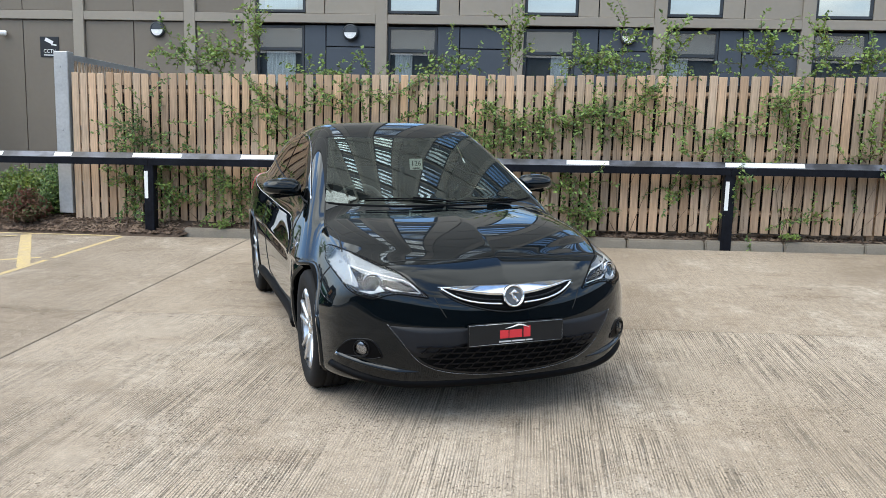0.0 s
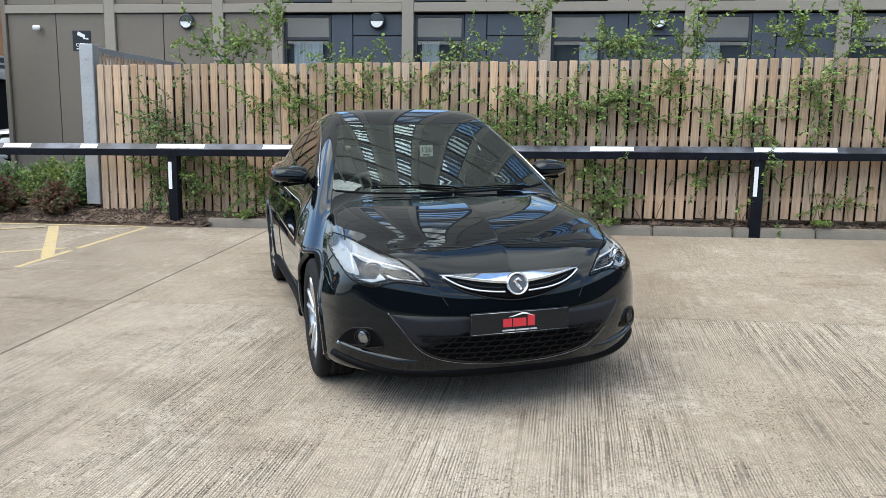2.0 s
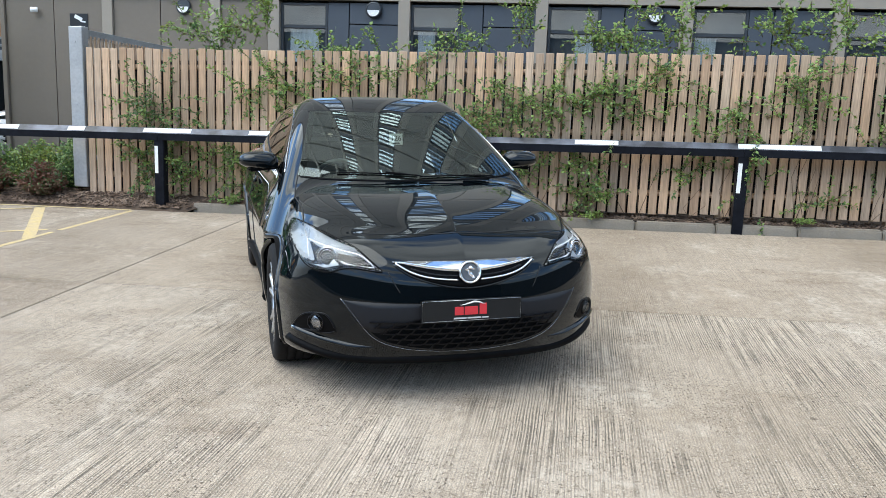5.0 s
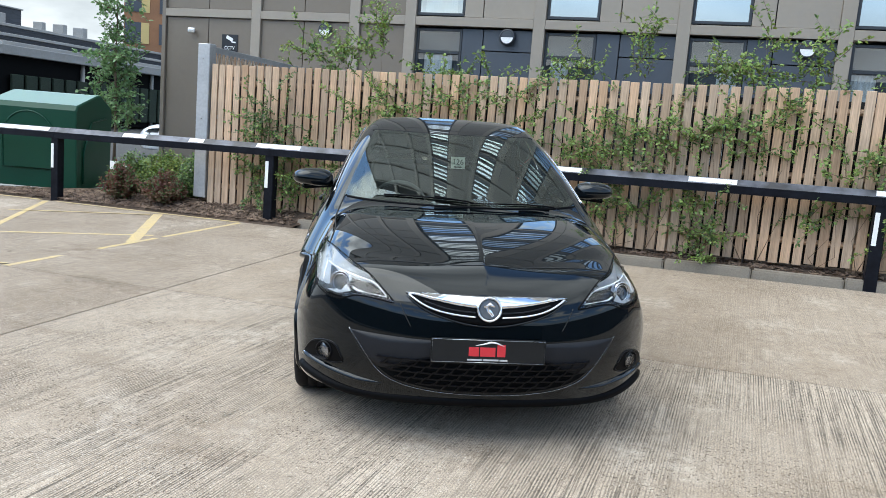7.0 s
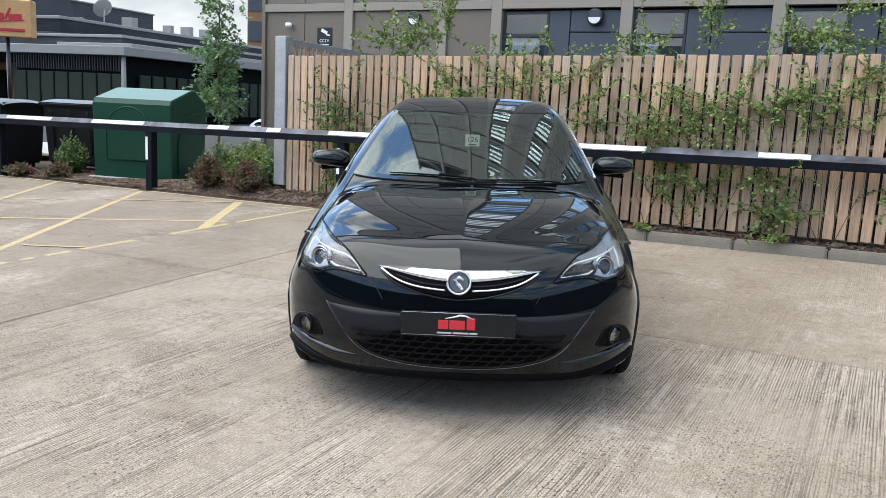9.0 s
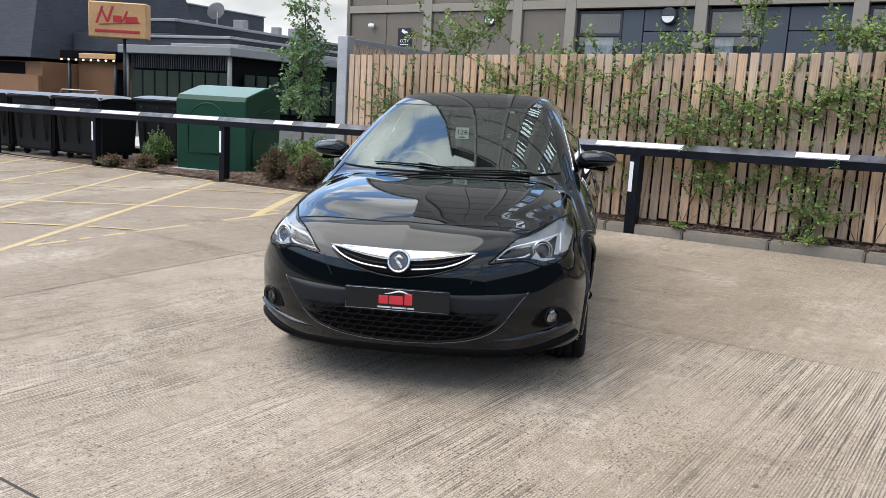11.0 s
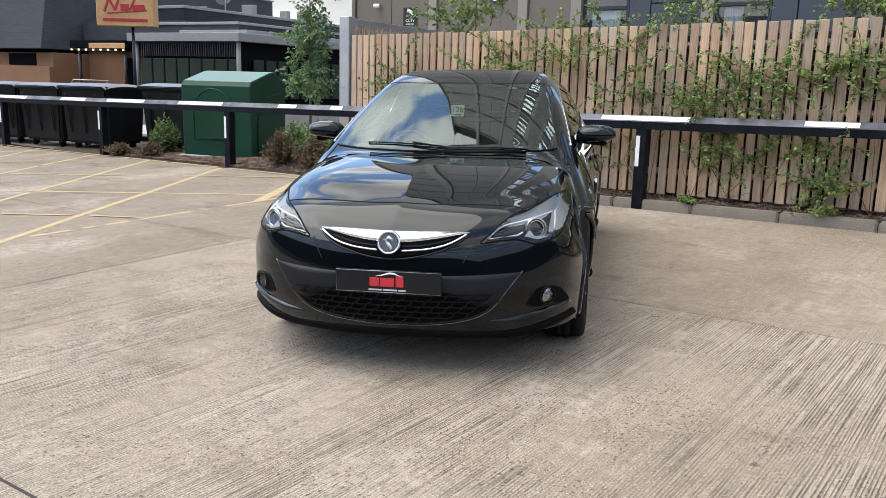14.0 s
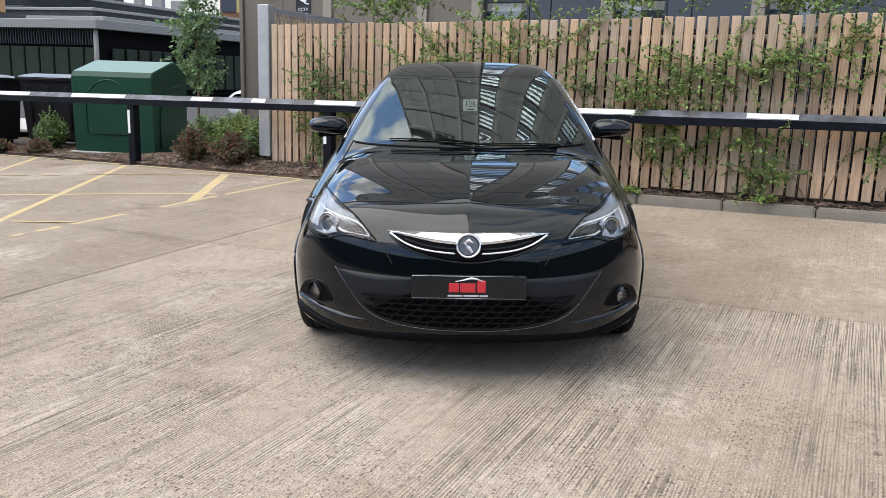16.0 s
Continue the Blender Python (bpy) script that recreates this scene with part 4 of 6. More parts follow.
for i in range(9):
    far_box("board_course", -26.9, -9.86, 6.36, 35.9, 4.2 + 0.125 * i, 4.215 + 0.125 * i, SLATE, bevel=0.0)
far_box("roof_block", -36, -17.6, 9.0, 24.0, 5.53, 7.5, SLATE)
far_box("roof_block_coping", -36, -17.5, 8.9, 24.1, 7.502, 7.6, FASCIA)
vent = far_box("roof_vent", -17.62, -17.55, 12.6, 14.4, 6.1, 6.9, DARK_VOID)
for i in range(5):
    part("vent_slat", box_mesh("vent_slat", (0.05, 1.7, 0.05), SLATE), vent, m=pose(-17.53, 13.5, 6.2 + 0.14 * i))
hedge_me = box_mesh("hedge_panel", (0.78, 0.12, 1.95), HEDGE, 0.03)
for i in range(8):
    part("hedge_panel", hedge_me, pub, m=pose(-6.6 + 0.86 * i, 0.35, 0.3))
    if i:
        part("hedge_panel", hedge_me, pub, m=pose(-0.2, 0.7 + 0.95 * i, 0.3, 0, 0, 90))
        part("hedge_panel", hedge_me, pub, m=pose(-0.2, 0.7 + 0.95 * (i + 7), 0.3, 0, 0, 90))
slat = box_mesh("screen_slat", (0.05, 0.06, 0.7), DARK_FRAME)
for i in range(44):
    part("screen_slat", slat, pub, m=pose(-6.9 + 0.155 * i, 0.3, 2.36))
for x, y in ((-7.2, 0.25), (-0.25, 0.25), (-0.25, 6.5), (-0.25, 13)):
    part("canopy_post", tube("canopy_post", [(x, y, 0), (x, y, 3.08)], 0.11, FASCIA, 8), pub)
far_box("entrance_wall", -15.5, -7.62, 4.0, 12, 0, 2.7, BRICK, label="orange brick wall")
far_box("entrance_band", -15.5, -7.64, 3.7, 12, 2.702, 4.4, SLATE)
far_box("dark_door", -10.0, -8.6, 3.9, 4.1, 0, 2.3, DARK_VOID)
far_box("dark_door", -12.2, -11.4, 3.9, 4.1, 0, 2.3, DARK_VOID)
far_box("brick_wing", -30, -15.52, 1.5, 14, 0, 2.5, BRICK, label="orange brick wing")
far_box("brick_parapet", -30, -15.5, 1.2, 1.48, 0, 1.7, BRICK)
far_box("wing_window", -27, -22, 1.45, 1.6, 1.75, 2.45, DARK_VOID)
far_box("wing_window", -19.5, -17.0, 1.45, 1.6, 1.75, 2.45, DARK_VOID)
far_box("mansard_roof", -32, -15.6, 0.8, 15, 2.7, 9.5, SLATE, label="tall grey shingled mansard roof", taper=(0.9, 0.75))
far_box("mansard_window", -24.3, -23.6, 0.9, 1.5, 4.6, 7.5, GOLD, label="narrow gilded window")
shingle = box_mesh("shingle_course", (16.0, 0.05, 0.035), SLATE)
for i in range(16):
    part("shingle_course", shingle, pub, m=pose(-23.8, 0.86 + 0.106 * (i + 1), 2.8 + 0.40 * (i + 1)) @ Matrix.Diagonal((1 - 0.006 * i, 1, 1, 1)))
for i in range(14):
    part("roof_course", box_mesh("roof_course", (0.04, 26, 0.02), SLATE), pub, m=pose(-3.18, 16.8, 3.6 + 0.045 * i)) if i % 3 == 0 and i < 12 else None
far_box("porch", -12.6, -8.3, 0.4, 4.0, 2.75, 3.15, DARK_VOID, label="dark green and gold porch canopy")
far_box("porch_edge", -11.0, -8.2, 0.33, 0.39, 2.72, 3.0, GOLD)
for x in (-12.2, -8.6):
    part("porch_post", tube("porch_post", [(x, 0.7, 0), (x, 0.7, 2.75)], 0.09, DARK_FRAME, 8), pub)
bulb = lathe("porch_bulb", [(-0.05, 0), (-0.03, 0.05), (0.03, 0.05), (0.05, 0)], glowing("warm_bulb", (1.0, 0.75, 0.4), 1.0), 8)
for i in range(8):
    part("porch_bulb", bulb, pub, m=pose(-12.4 + 0.58 * i, 0.35, 2.64))
part("handrail", tube("handrail", [(-13, 0.2, 0.2), (-12.2, 0.2, 1.0), (-9.4, 0.2, 1.0), (-10.2, 0.2, 0.5)], 0.04, STEEL, 6), pub)
ac = box_mesh("air_conditioner", (0.9, 0.5, 0.8), FASCIA, 0.03)
for i, (x, y, z, s) in enumerate(((-12.3, 15.0, 5.5, 1.05), (-10.9, 17.2, 5.5, 0.75), (-11.0, 19.4, 5.5, 0.9), (-11.0, 21.6, 5.5, 0.95), (-14.2, 12.4, 5.5, 0.7))):
    part("air_conditioner", ac, pub, m=pose(x, y, z) @ Matrix.Diagonal((s, s, s, 1)))
dish = thing("satellite_dish", "pale satellite dish on the restaurant roof", "satellite dish", m=FAR @ pose(-12.3, 12.6, 5.5))
part("reflector", lathe("reflector", [(0.0, 0.0), (0.05, 0.3), (0.16, 0.55), (0.2, 0.62), (0.21, 0.62), (0.06, 0.28), (0.01, 0.0)], FASCIA, 24), dish, m=pose(0, 0, 1.1, 0, -30, 160))
part("mast", tube("mast", [(0, 0, 0), (0, 0, 1.1)], 0.04, STEEL), dish)
part("feed_arm", tube("feed_arm", [(0, 0, 0.7), (0.7, -0.2, 1.0)], 0.025, STEEL), dish)

sign = thing("restaurant_sign", "gold box sign with red script on a dark pole", "sign", m=pose(-30.4, 22.6, 0, 0, 0, 40))
part("sign_box", box_mesh("sign_box", (2.45, 0.7, 1.5), GOLD, 0.04), sign, m=pose(0, 0, 3.4))
part("pole", tube("pole", [(0.2, 0, 0), (0.2, 0, 3.4)], 0.07, SIGN_BLACK, 8), sign)
for i, (x, z, w, h, r) in enumerate(((-0.75, 4.35, 0.09, 0.75, 20), (-0.55, 4.35, 0.09, 0.62, -25), (-0.3, 4.4, 0.09, 0.7, 20), (0.0, 4.2, 0.35, 0.28, 0), (0.32, 4.32, 0.08, 0.5, 25), (0.6, 4.2, 0.5, 0.24, -4), (0.1, 4.02, 1.7, 0.05, -5), (0.0, 3.68, 1.9, 0.12, 0))):
    part("script_stroke", box_mesh("script_stroke", (w, 0.03, h), RED, 0.008, at=(0, 0, -h / 2)), sign, "red sign stroke", m=pose(x, -0.365, z, 0, r, 0))

# A far brick block beyond the building's corner.
block = thing("far_apartments", "distant orange brick apartment block with dark windows", "building", m=pose(-54, 70, 0, 0, 0, 35))
far_box("wall", -4.4, 14, 0, 12, 0, 26, BRICK, block)
YELLOW_PANEL = material("pale_yellow_panel", (0.55, 0.42, 0.17), 0.6)
for i in range(8):
    for j in range(5):
        part("yellow_panel", box_mesh("yellow_panel", (0.75, 0.08, 2.0), YELLOW_PANEL), block, "pale yellow panel", m=pose(-2.4 + 3.2 * j, -0.02, 1.2 + 3.0 * i))
        part("far_window", box_mesh("far_window", (1.5, 0.1, 2.0), DARK_PANEL), block, m=pose(-3.55 + 3.2 * j, -0.03, 1.2 + 3.0 * i))

# Unseen blocks, added to close the yard in reflections and against low sky light.
rear = thing("rear_building", "unseen plain dark block added across the yard", "building", m=pose(4, -27, 0))
far_box("wall", -80, 60, -8, 0, 0, 6.5, SLATE, rear)
side_block = thing("neighbour_building", "unseen plain grey block added beside the yard", "building", m=pose(30, 4, 0))
far_box("wall", 0, 9, -22, 26, 0, 5.0, SLATE, side_block)
# ---------------------------------------------------------------- the car's shape
# Car axes: x across (positive to the picture's right when seen from the front), y rearwards from the nose, z up from the ground.


def spline(xs, ys):
    """A smooth curve through a few knots (natural cubic, straight beyond its ends)."""
    xs, ys = np.array(xs, float), np.array(ys, float)
    n, h = len(xs), np.diff(xs)
    a, b = np.eye(n), np.zeros(n)
    for i in range(1, n - 1):
        a[i, i - 1:i + 2] = h[i - 1], 2 * (h[i - 1] + h[i]), h[i]
        b[i] = 6 * ((ys[i + 1] - ys[i]) / h[i] - (ys[i] - ys[i - 1]) / h[i - 1])
    m = np.linalg.solve(a, b)

    def at(x):
        x = np.asarray(x, float)
        i = np.clip(np.searchsorted(xs, x) - 1, 0, n - 2)
        xx = np.clip(x, xs[0], xs[-1])
        l, r = xx - xs[i], xs[i + 1] - xx
        v = (m[i] * r ** 3 + m[i + 1] * l ** 3) / (6 * h[i]) + (ys[i] / h[i] - m[i] * h[i] / 6) * r + (ys[i + 1] / h[i] - m[i + 1] * h[i] / 6) * l
        s0 = (ys[1] - ys[0]) / h[0] - h[0] * m[1] / 6
        s1 = (ys[-1] - ys[-2]) / h[-1] + h[-1] * m[-2] / 6
        return v + np.minimum(x - xs[0], 0) * s0 + np.maximum(x - xs[-1], 0) * s1
    return at


def smax(a, b, k):
    h = np.clip(0.5 + 0.5 * (a - b) / k, 0, 1)
    return b + (a - b) * h + k * h * (1 - h)


def smin(a, b, k):
    return -smax(-a, -b, k)


bonnet_line = spline([-0.1, 0.02, 0.12, 0.205, 0.228, 0.3, 0.5, 0.85, 1.12, 1.6, 2.4, 3.2, 3.8, 4.4], [0.64, 0.722, 0.784, 0.836, 0.846, 0.866, 0.912, 0.972, 1.002, 1.015, 1.02, 1.05, 1.07, 1.0])
nose_line = spline([0.15, 0.25, 0.35, 0.47, 0.58, 0.667, 0.76, 0.9], [0.07, 0.02, -0.015, -0.03, -0.018, 0.0, 0.03, 0.1])
nose_plan = spline([0.0, 0.2, 0.42, 0.6, 0.7, 0.8, 0.87, 0.92, 0.97], [0.0, 0.008, 0.05, 0.125, 0.19, 0.295, 0.42, 0.6, 0.9])
side_line = spline([0.15, 0.3, 0.45, 0.62, 0.78, 0.92, 1.05], [0.87, 0.912, 0.926, 0.928, 0.918, 0.89, 0.85])
plan_line = spline([0.4, 0.9, 1.5, 2.3, 3.0, 3.6, 4.1, 4.5], [0.01, 0.018, -0.015, -0.02, -0.005, 0.01, -0.03, -0.09])
roof_line = spline([1.9, 2.05, 2.4, 2.9, 3.4, 3.8], [1.42, 1.465, 1.505, 1.485, 1.41, 1.32])


def crown(y):
    """How far the strong crown of the bonnet reaches back."""
    t = np.clip((1.75 - y) / 0.7, 0, 1)
    return t * t * (3 - 2 * t)


def body_field(x, y, z):
    """Below nought inside the car's body."""
    a = np.abs(x)
    front = np.clip((1.55 - y) / 0.6, 0, 1)
    front = front * front * (3 - 2 * front)
    ridge = np.clip((1.5 - y) / 1.15, 0, 1)
    ridge = ridge * ridge * (3 - 2 * ridge) * 0.020 * (1 - np.exp(-np.sqrt(a * a + 0.00006) / 0.25))
    wing = a - 0.765
    wing = 0.5 * (wing + np.sqrt(wing * wing + 0.0004))
    back = y - 0.225 - 0.6 * a ** 2
    back = 0.5 * (back + np.sqrt(back * back + 0.0008))
    fade = np.clip((1.25 - y) / 0.9, 0, 1)
    roll = 0.032 * (1 - np.exp(-back / 0.15)) * fade * fade * (3 - 2 * fade)
    top = z - (bonnet_line(y) + roll - 0.8 * front * wing - ridge - crown(y) * (0.42 * a ** 6) - (1 - crown(y)) * 0.085 * a ** 2.2)
    nose = nose_plan(a) + nose_line(z) - y
    side = a - side_line(z) - plan_line(y) - 0.014 * front
    side = side + 0.018 * np.exp(-((z - 0.66 - 0.06 * (y - 2)) / 0.07) ** 2) * np.clip((y - 1.2) / 0.4, 0, 1) * np.clip((3.3 - y) / 0.5, 0, 1)
    tail = y - (4.42 - 0.42 * a ** 3 - 0.25 * np.clip(z - 0.75, 0, 1) ** 1.5)
    low = 0.17 + 0.03 * np.clip((1.2 - y) / 0.8, 0, 1) - z
    lower = smax(smax(smax(smax(top * 0.95, nose * 0.7, 0.08), side, 0.06 + 0.06 * front), tail, 0.12), low, 0.05)
    screen = z - (1.0 + 0.47 * (y - 1.12 - 0.27 * a ** 2 - 0.2 * a ** 4) - 0.05 * (y - 1.12) * (y - 2.0))
    roof = z - (roof_line(y) - 0.045 * a ** 2 - 0.16 * a ** 4)
    glass_side = a - (0.82 - 0.46 * (z - 0.98) - 0.25 * np.clip(z - 1.15, 0, 1) ** 2 - 0.03 * np.clip(y - 3.0, 0, 2) ** 2)
    back = z - (1.36 - 0.52 * (y - 3.55 + 0.4 * a ** 2))
    cabin = smax(smax(smax(smax(screen * 0.9, roof, 0.07), glass_side, 0.1), back * 0.9, 0.12), 0.7 - z, 0.03)
    return smin(lower, cabin, 0.035)


def body_hit(start, way, reach=3.0, steps=500):
    """Where rays from outside first meet the body (numpy arrays of points and unit ways)."""
    t = np.linspace(0, reach, steps)
    p = start[:, None, :] + t[None, :, None] * way[:, None, :]
    f = body_field(p[..., 0], p[..., 1], p[..., 2])
    inside = f < 0
    k = np.where(inside.any(1), inside.argmax(1), steps - 1)
    lo, hi = t[np.maximum(k - 1, 0)], t[k]
    for _ in range(22):
        mid = (lo + hi) / 2
        q = start + mid[:, None] * way
        neg = body_field(q[:, 0], q[:, 1], q[:, 2]) < 0
        hi, lo = np.where(neg, mid, hi), np.where(neg, lo, mid)
    return start + ((lo + hi) / 2)[:, None] * way, inside.any(1)


def body_normal(p, e=0.004):
    g = np.stack([body_field(*(p + d).T) - body_field(*(p - d).T) for d in np.eye(3) * e], 1)
    return g / np.linalg.norm(g, axis=1)[:, None]

# ---------------------------------------------------------------- the car
CAR_X, CAR_Y, CAR_TURN = 0.547, 4.128, 25.5
cu = Vector((math.cos(radians(CAR_TURN)), math.sin(radians(CAR_TURN)), 0))
cv = Vector((-cu.y, cu.x, 0))
cu.z, cv.z = 0.014 * cu.x + 0.022 * cu.y, 0.014 * cv.x + 0.022 * cv.y
cu.normalize()
cw = cu.cross(cv).normalized()
cv = cw.cross(cu)
CAR_POSE = Matrix(((cu.x, cv.x, cw.x, CAR_X), (cu.y, cv.y, cw.y, CAR_Y), (cu.z, cv.z, cw.z, ground_z(CAR_X, CAR_Y)), (0, 0, 0, 1)))
AXLES, WHEEL_R, WHEEL_X = (0.90, 3.595), 0.343, 0.80
car = thing("car", "glossy black three-door hatchback parked on the concrete", "car", m=CAR_POSE)


def screen_base(x):
    return 1.132 + 0.31 * x ** 2 + 0.25 * x ** 4


def screen_head(x):
    return 1.97 + 0.40 * x ** 2


def in_screen(x, y, shrink):
    t = np.clip((y - screen_base(x)) / (screen_head(x) - screen_base(x)), 0, 1)
    return (y > screen_base(x) + shrink * 1.3) & (y < screen_head(x) - shrink) & (np.abs(x) < 0.702 - 0.165 * t - shrink)


window_top = spline([1.47, 1.74, 2.0, 2.31, 2.7, 3.0, 3.25, 3.46], [1.03, 1.155, 1.268, 1.362, 1.402, 1.385, 1.315, 1.19])
window_base = spline([1.47, 2.0, 2.8, 3.46], [1.018, 1.055, 1.10, 1.165])
LAMP_IN, LAMP_OUT = 0.431, 0.818
lamp_top = spline([0.431, 0.482, 0.537, 0.60, 0.665, 0.72, 0.768, 0.795, 0.818], [0.687, 0.733, 0.780, 0.812, 0.832, 0.846, 0.852, 0.836, 0.785])
lamp_base = spline([0.431, 0.515, 0.60, 0.635, 0.675, 0.725, 0.772, 0.802, 0.818], [0.679, 0.690, 0.692, 0.683, 0.668, 0.670, 0.688, 0.722, 0.768])
guide_line = spline([0.431, 0.464, 0.495, 0.58, 0.69, 0.756, 0.83], [0.69, 0.708, 0.737, 0.770, 0.792, 0.800, 0.80])


def in_window(y, z, shrink):
    return (y > 1.5 + shrink) & (y < 3.43 - shrink) & (z > window_base(y) + shrink) & (z < window_top(y) - shrink)


def in_lamp(x, z, shrink):
    a = np.abs(x)
    return (a > LAMP_IN + 2 * shrink) & (a < LAMP_OUT - shrink) & (z > lamp_base(a) + shrink) & (z < lamp_top(a) - shrink)


def body_shell(round_=360, fore=84, mid=208, aft=56, paint=None):
    """The painted shell: rays from a spine meet the body's field; openings are left for glass, lamps and wheels."""
    rows = []
    paint = paint or PAINT
    turn = np.linspace(0, 2 * np.pi, round_ + 1)[:-1] + np.pi / round_
    for s in np.linspace(0.0015, 1, fore):
        rows.append((0.9, np.pi / 2 * (1 - s)))
    for y in np.linspace(0.9, 3.5, mid)[1:]:
        rows.append((y, 0.0))
    for s in np.linspace(0, 0.985, aft)[1:]:
        rows.append((3.5, -np.pi / 2 * s))
    start, way = [], []
    for y, a in rows:
        start.append(np.stack([np.zeros(round_), np.full(round_, y), np.full(round_, 0.6)], 1))
        way.append(np.stack([np.cos(turn) * np.cos(a), np.full(round_, -np.sin(a)), np.sin(turn) * np.cos(a)], 1))
    start, way = np.concatenate(start), np.concatenate(way)
    lo, hi = np.full(len(start), 0.05), np.full(len(start), 1.6)
    t = np.linspace(0.05, 1.6, 90)
    first = np.full(len(start), len(t) - 1)
    for k in range(len(t) - 1, -1, -1):
        p = start + t[k] * way
        first = np.where(body_field(*p.T) > 0, k, first)
    lo, hi = t[np.maximum(first - 1, 0)], t[first]
    for _ in range(20):
        mid = (lo + hi) / 2
        out = body_field(*(start + mid[:, None] * way).T) > 0
        hi, lo = np.where(out, mid, hi), np.where(out, lo, mid)
    p = start + ((lo + hi) / 2)[:, None] * way
    for ya in AXLES:
        dy, dz = p[:, 1] - ya, p[:, 2] - WHEEL_R
        r = np.hypot(dy, dz)
        band = (r > 0.362) & (r < 0.408) & (np.abs(p[:, 0]) > 0.55)
        k = np.where(band, 0.385 / np.maximum(r, 0.01), 1)
        p[:, 1], p[:, 2] = ya + dy * k, WHEEL_R + dz * k
        flank = band & (p[:, 2] > 0.25)
        out = np.sign(p[flank, 0])[:, None] * [[1.0, 0.0, 0.0]]
        place, met = body_hit(p[flank] * [0, 1, 1] + 1.3 * out, -out, 0.9, 200)
        p[flank] = np.where(met[:, None], place, p[flank])
    n = len(rows)
    q = np.arange(n * round_).reshape(n, round_)
    f = np.stack([q[:-1], np.roll(q[:-1], -1, 1), np.roll(q[1:], -1, 1), q[1:]], -1).reshape(-1, 4)
    c = p[f].mean(1)
    gone = np.zeros(len(f), bool)
    for ya in AXLES:
        gone |= (np.hypot(c[:, 1] - ya, c[:, 2] - WHEEL_R) < 0.3845) & (np.abs(c[:, 0]) > 0.55)
    gone |= in_screen(c[:, 0], c[:, 1], 0.03) & (c[:, 2] > 0.97)
    gone |= in_window(c[:, 1], c[:, 2], 0.02) & (np.abs(c[:, 0]) > 0.45)
    gone |= in_lamp(c[:, 0], c[:, 2], 0.006) & (c[:, 1] < 0.7)
    gone |= (np.abs(c[:, 0]) < 0.48) & (c[:, 1] > 3.62) & (c[:, 1] < 4.0) & (c[:, 2] > 1.08)
    f = f[~gone]
    used = np.unique(f)
    back = np.full(len(p), -1)
    back[used] = np.arange(len(used))
    return mesh_of("body", p[used], back[f][:, ::-1], paint, True)


body = part("body", body_shell(), car, "glossy black painted bodywork")


def projected(pts, view, reach=3.2):
    """Points on the body below (x, y), in front of (x, z) or beside (side, y, z) given places."""
    pts = np.array(pts, float)
    n = len(pts)
    if view == "top":
        s, w = np.stack([pts[:, 0], pts[:, 1], np.full(n, 1.9)], 1), np.tile([0.0, 0, -1], (n, 1))
    elif view == "front":
        s, w = np.stack([pts[:, 0], np.full(n, -0.4), pts[:, 1]], 1), np.tile([0.0, 1, 0], (n, 1))
    else:
        side = 1 if view == "right" else -1
        s, w = np.stack([np.full(n, 1.3 * side), pts[:, 0], pts[:, 1]], 1), np.tile([-1.0 * side, 0, 0], (n, 1))
    p, _ = body_hit(s, w, 1.6, 260)
    return p


def patch(name, grid, view, mat, lift=0.003, thick=0.006, smooth=True, depth=None):
    """A panel on the body from a grid (rows of 2D places), lifted along the body's normal, with an edge."""
    rows, cols = len(grid), len(grid[0])
    p = projected([q for r in grid for q in r], view)
    nrm = body_normal(p)
    off = np.full(len(p), lift) if depth is None else np.array(depth).ravel()
    v = p + nrm * off[:, None]
    f = [(i * cols + j, i * cols + j + 1, (i + 1) * cols + j + 1, (i + 1) * cols + j) for i in range(rows - 1) for j in range(cols - 1)]
    edge = [j for j in range(cols)] + [(i + 1) * cols - 1 for i in range(1, rows)] + [(rows - 1) * cols + j for j in range(cols - 2, -1, -1)] + [i * cols for i in range(rows - 2, 0, -1)]
    if thick:
        base = len(v)
        v = np.concatenate([v, v[edge] - nrm[edge] * thick])
        m = len(edge)
        f += [(edge[(k + 1) % m], edge[k], base + k, base + (k + 1) % m) for k in range(m)]
    me = mesh_of(name, v, f, mat, smooth)
    bm = bmesh.new()
    bm.from_mesh(me)
    mean = np.mean(nrm, 0)
    bm.normal_update()
    bm.faces.ensure_lookup_table()
    total = sum((fc.normal * fc.calc_area() for fc in bm.faces[: (rows - 1) * (cols - 1)]), Vector())
    if total.dot(Vector(mean)) < 0:
        bmesh.ops.reverse_faces(bm, faces=bm.faces[:])
    bm.to_mesh(me)
    bm.free()
    return me


def between(low, high, us, rows, mirror=1):
    """A grid of places from the curve low to the curve high over us."""
    return [[(mirror * u, low(u) + (high(u) - low(u)) * j / (rows - 1)) for u in us] for j in range(rows)]


def on_body(pts, view, lift):
    p = projected(pts, view)
    return p + body_normal(p) * lift


def fine_line(pts, n=40):
    """Places spaced along a smooth curve through a few knots."""
    pts = np.array(pts, float)
    t = np.concatenate([[0], np.cumsum(np.linalg.norm(np.diff(pts, axis=0), axis=1))])
    u = np.linspace(0, t[-1], n)
    return np.stack([spline(t, pts[:, 0])(u), spline(t, pts[:, 1])(u)], 1)


def seam(pts, view, name="shut_line", width=0.0035, mat=None, lift=0.0004, n=60):
    p = on_body(fine_line(pts, n), view, lift)
    return part(name, tube(name, p, width, mat or SEAM, 6, flat=1.0), body)


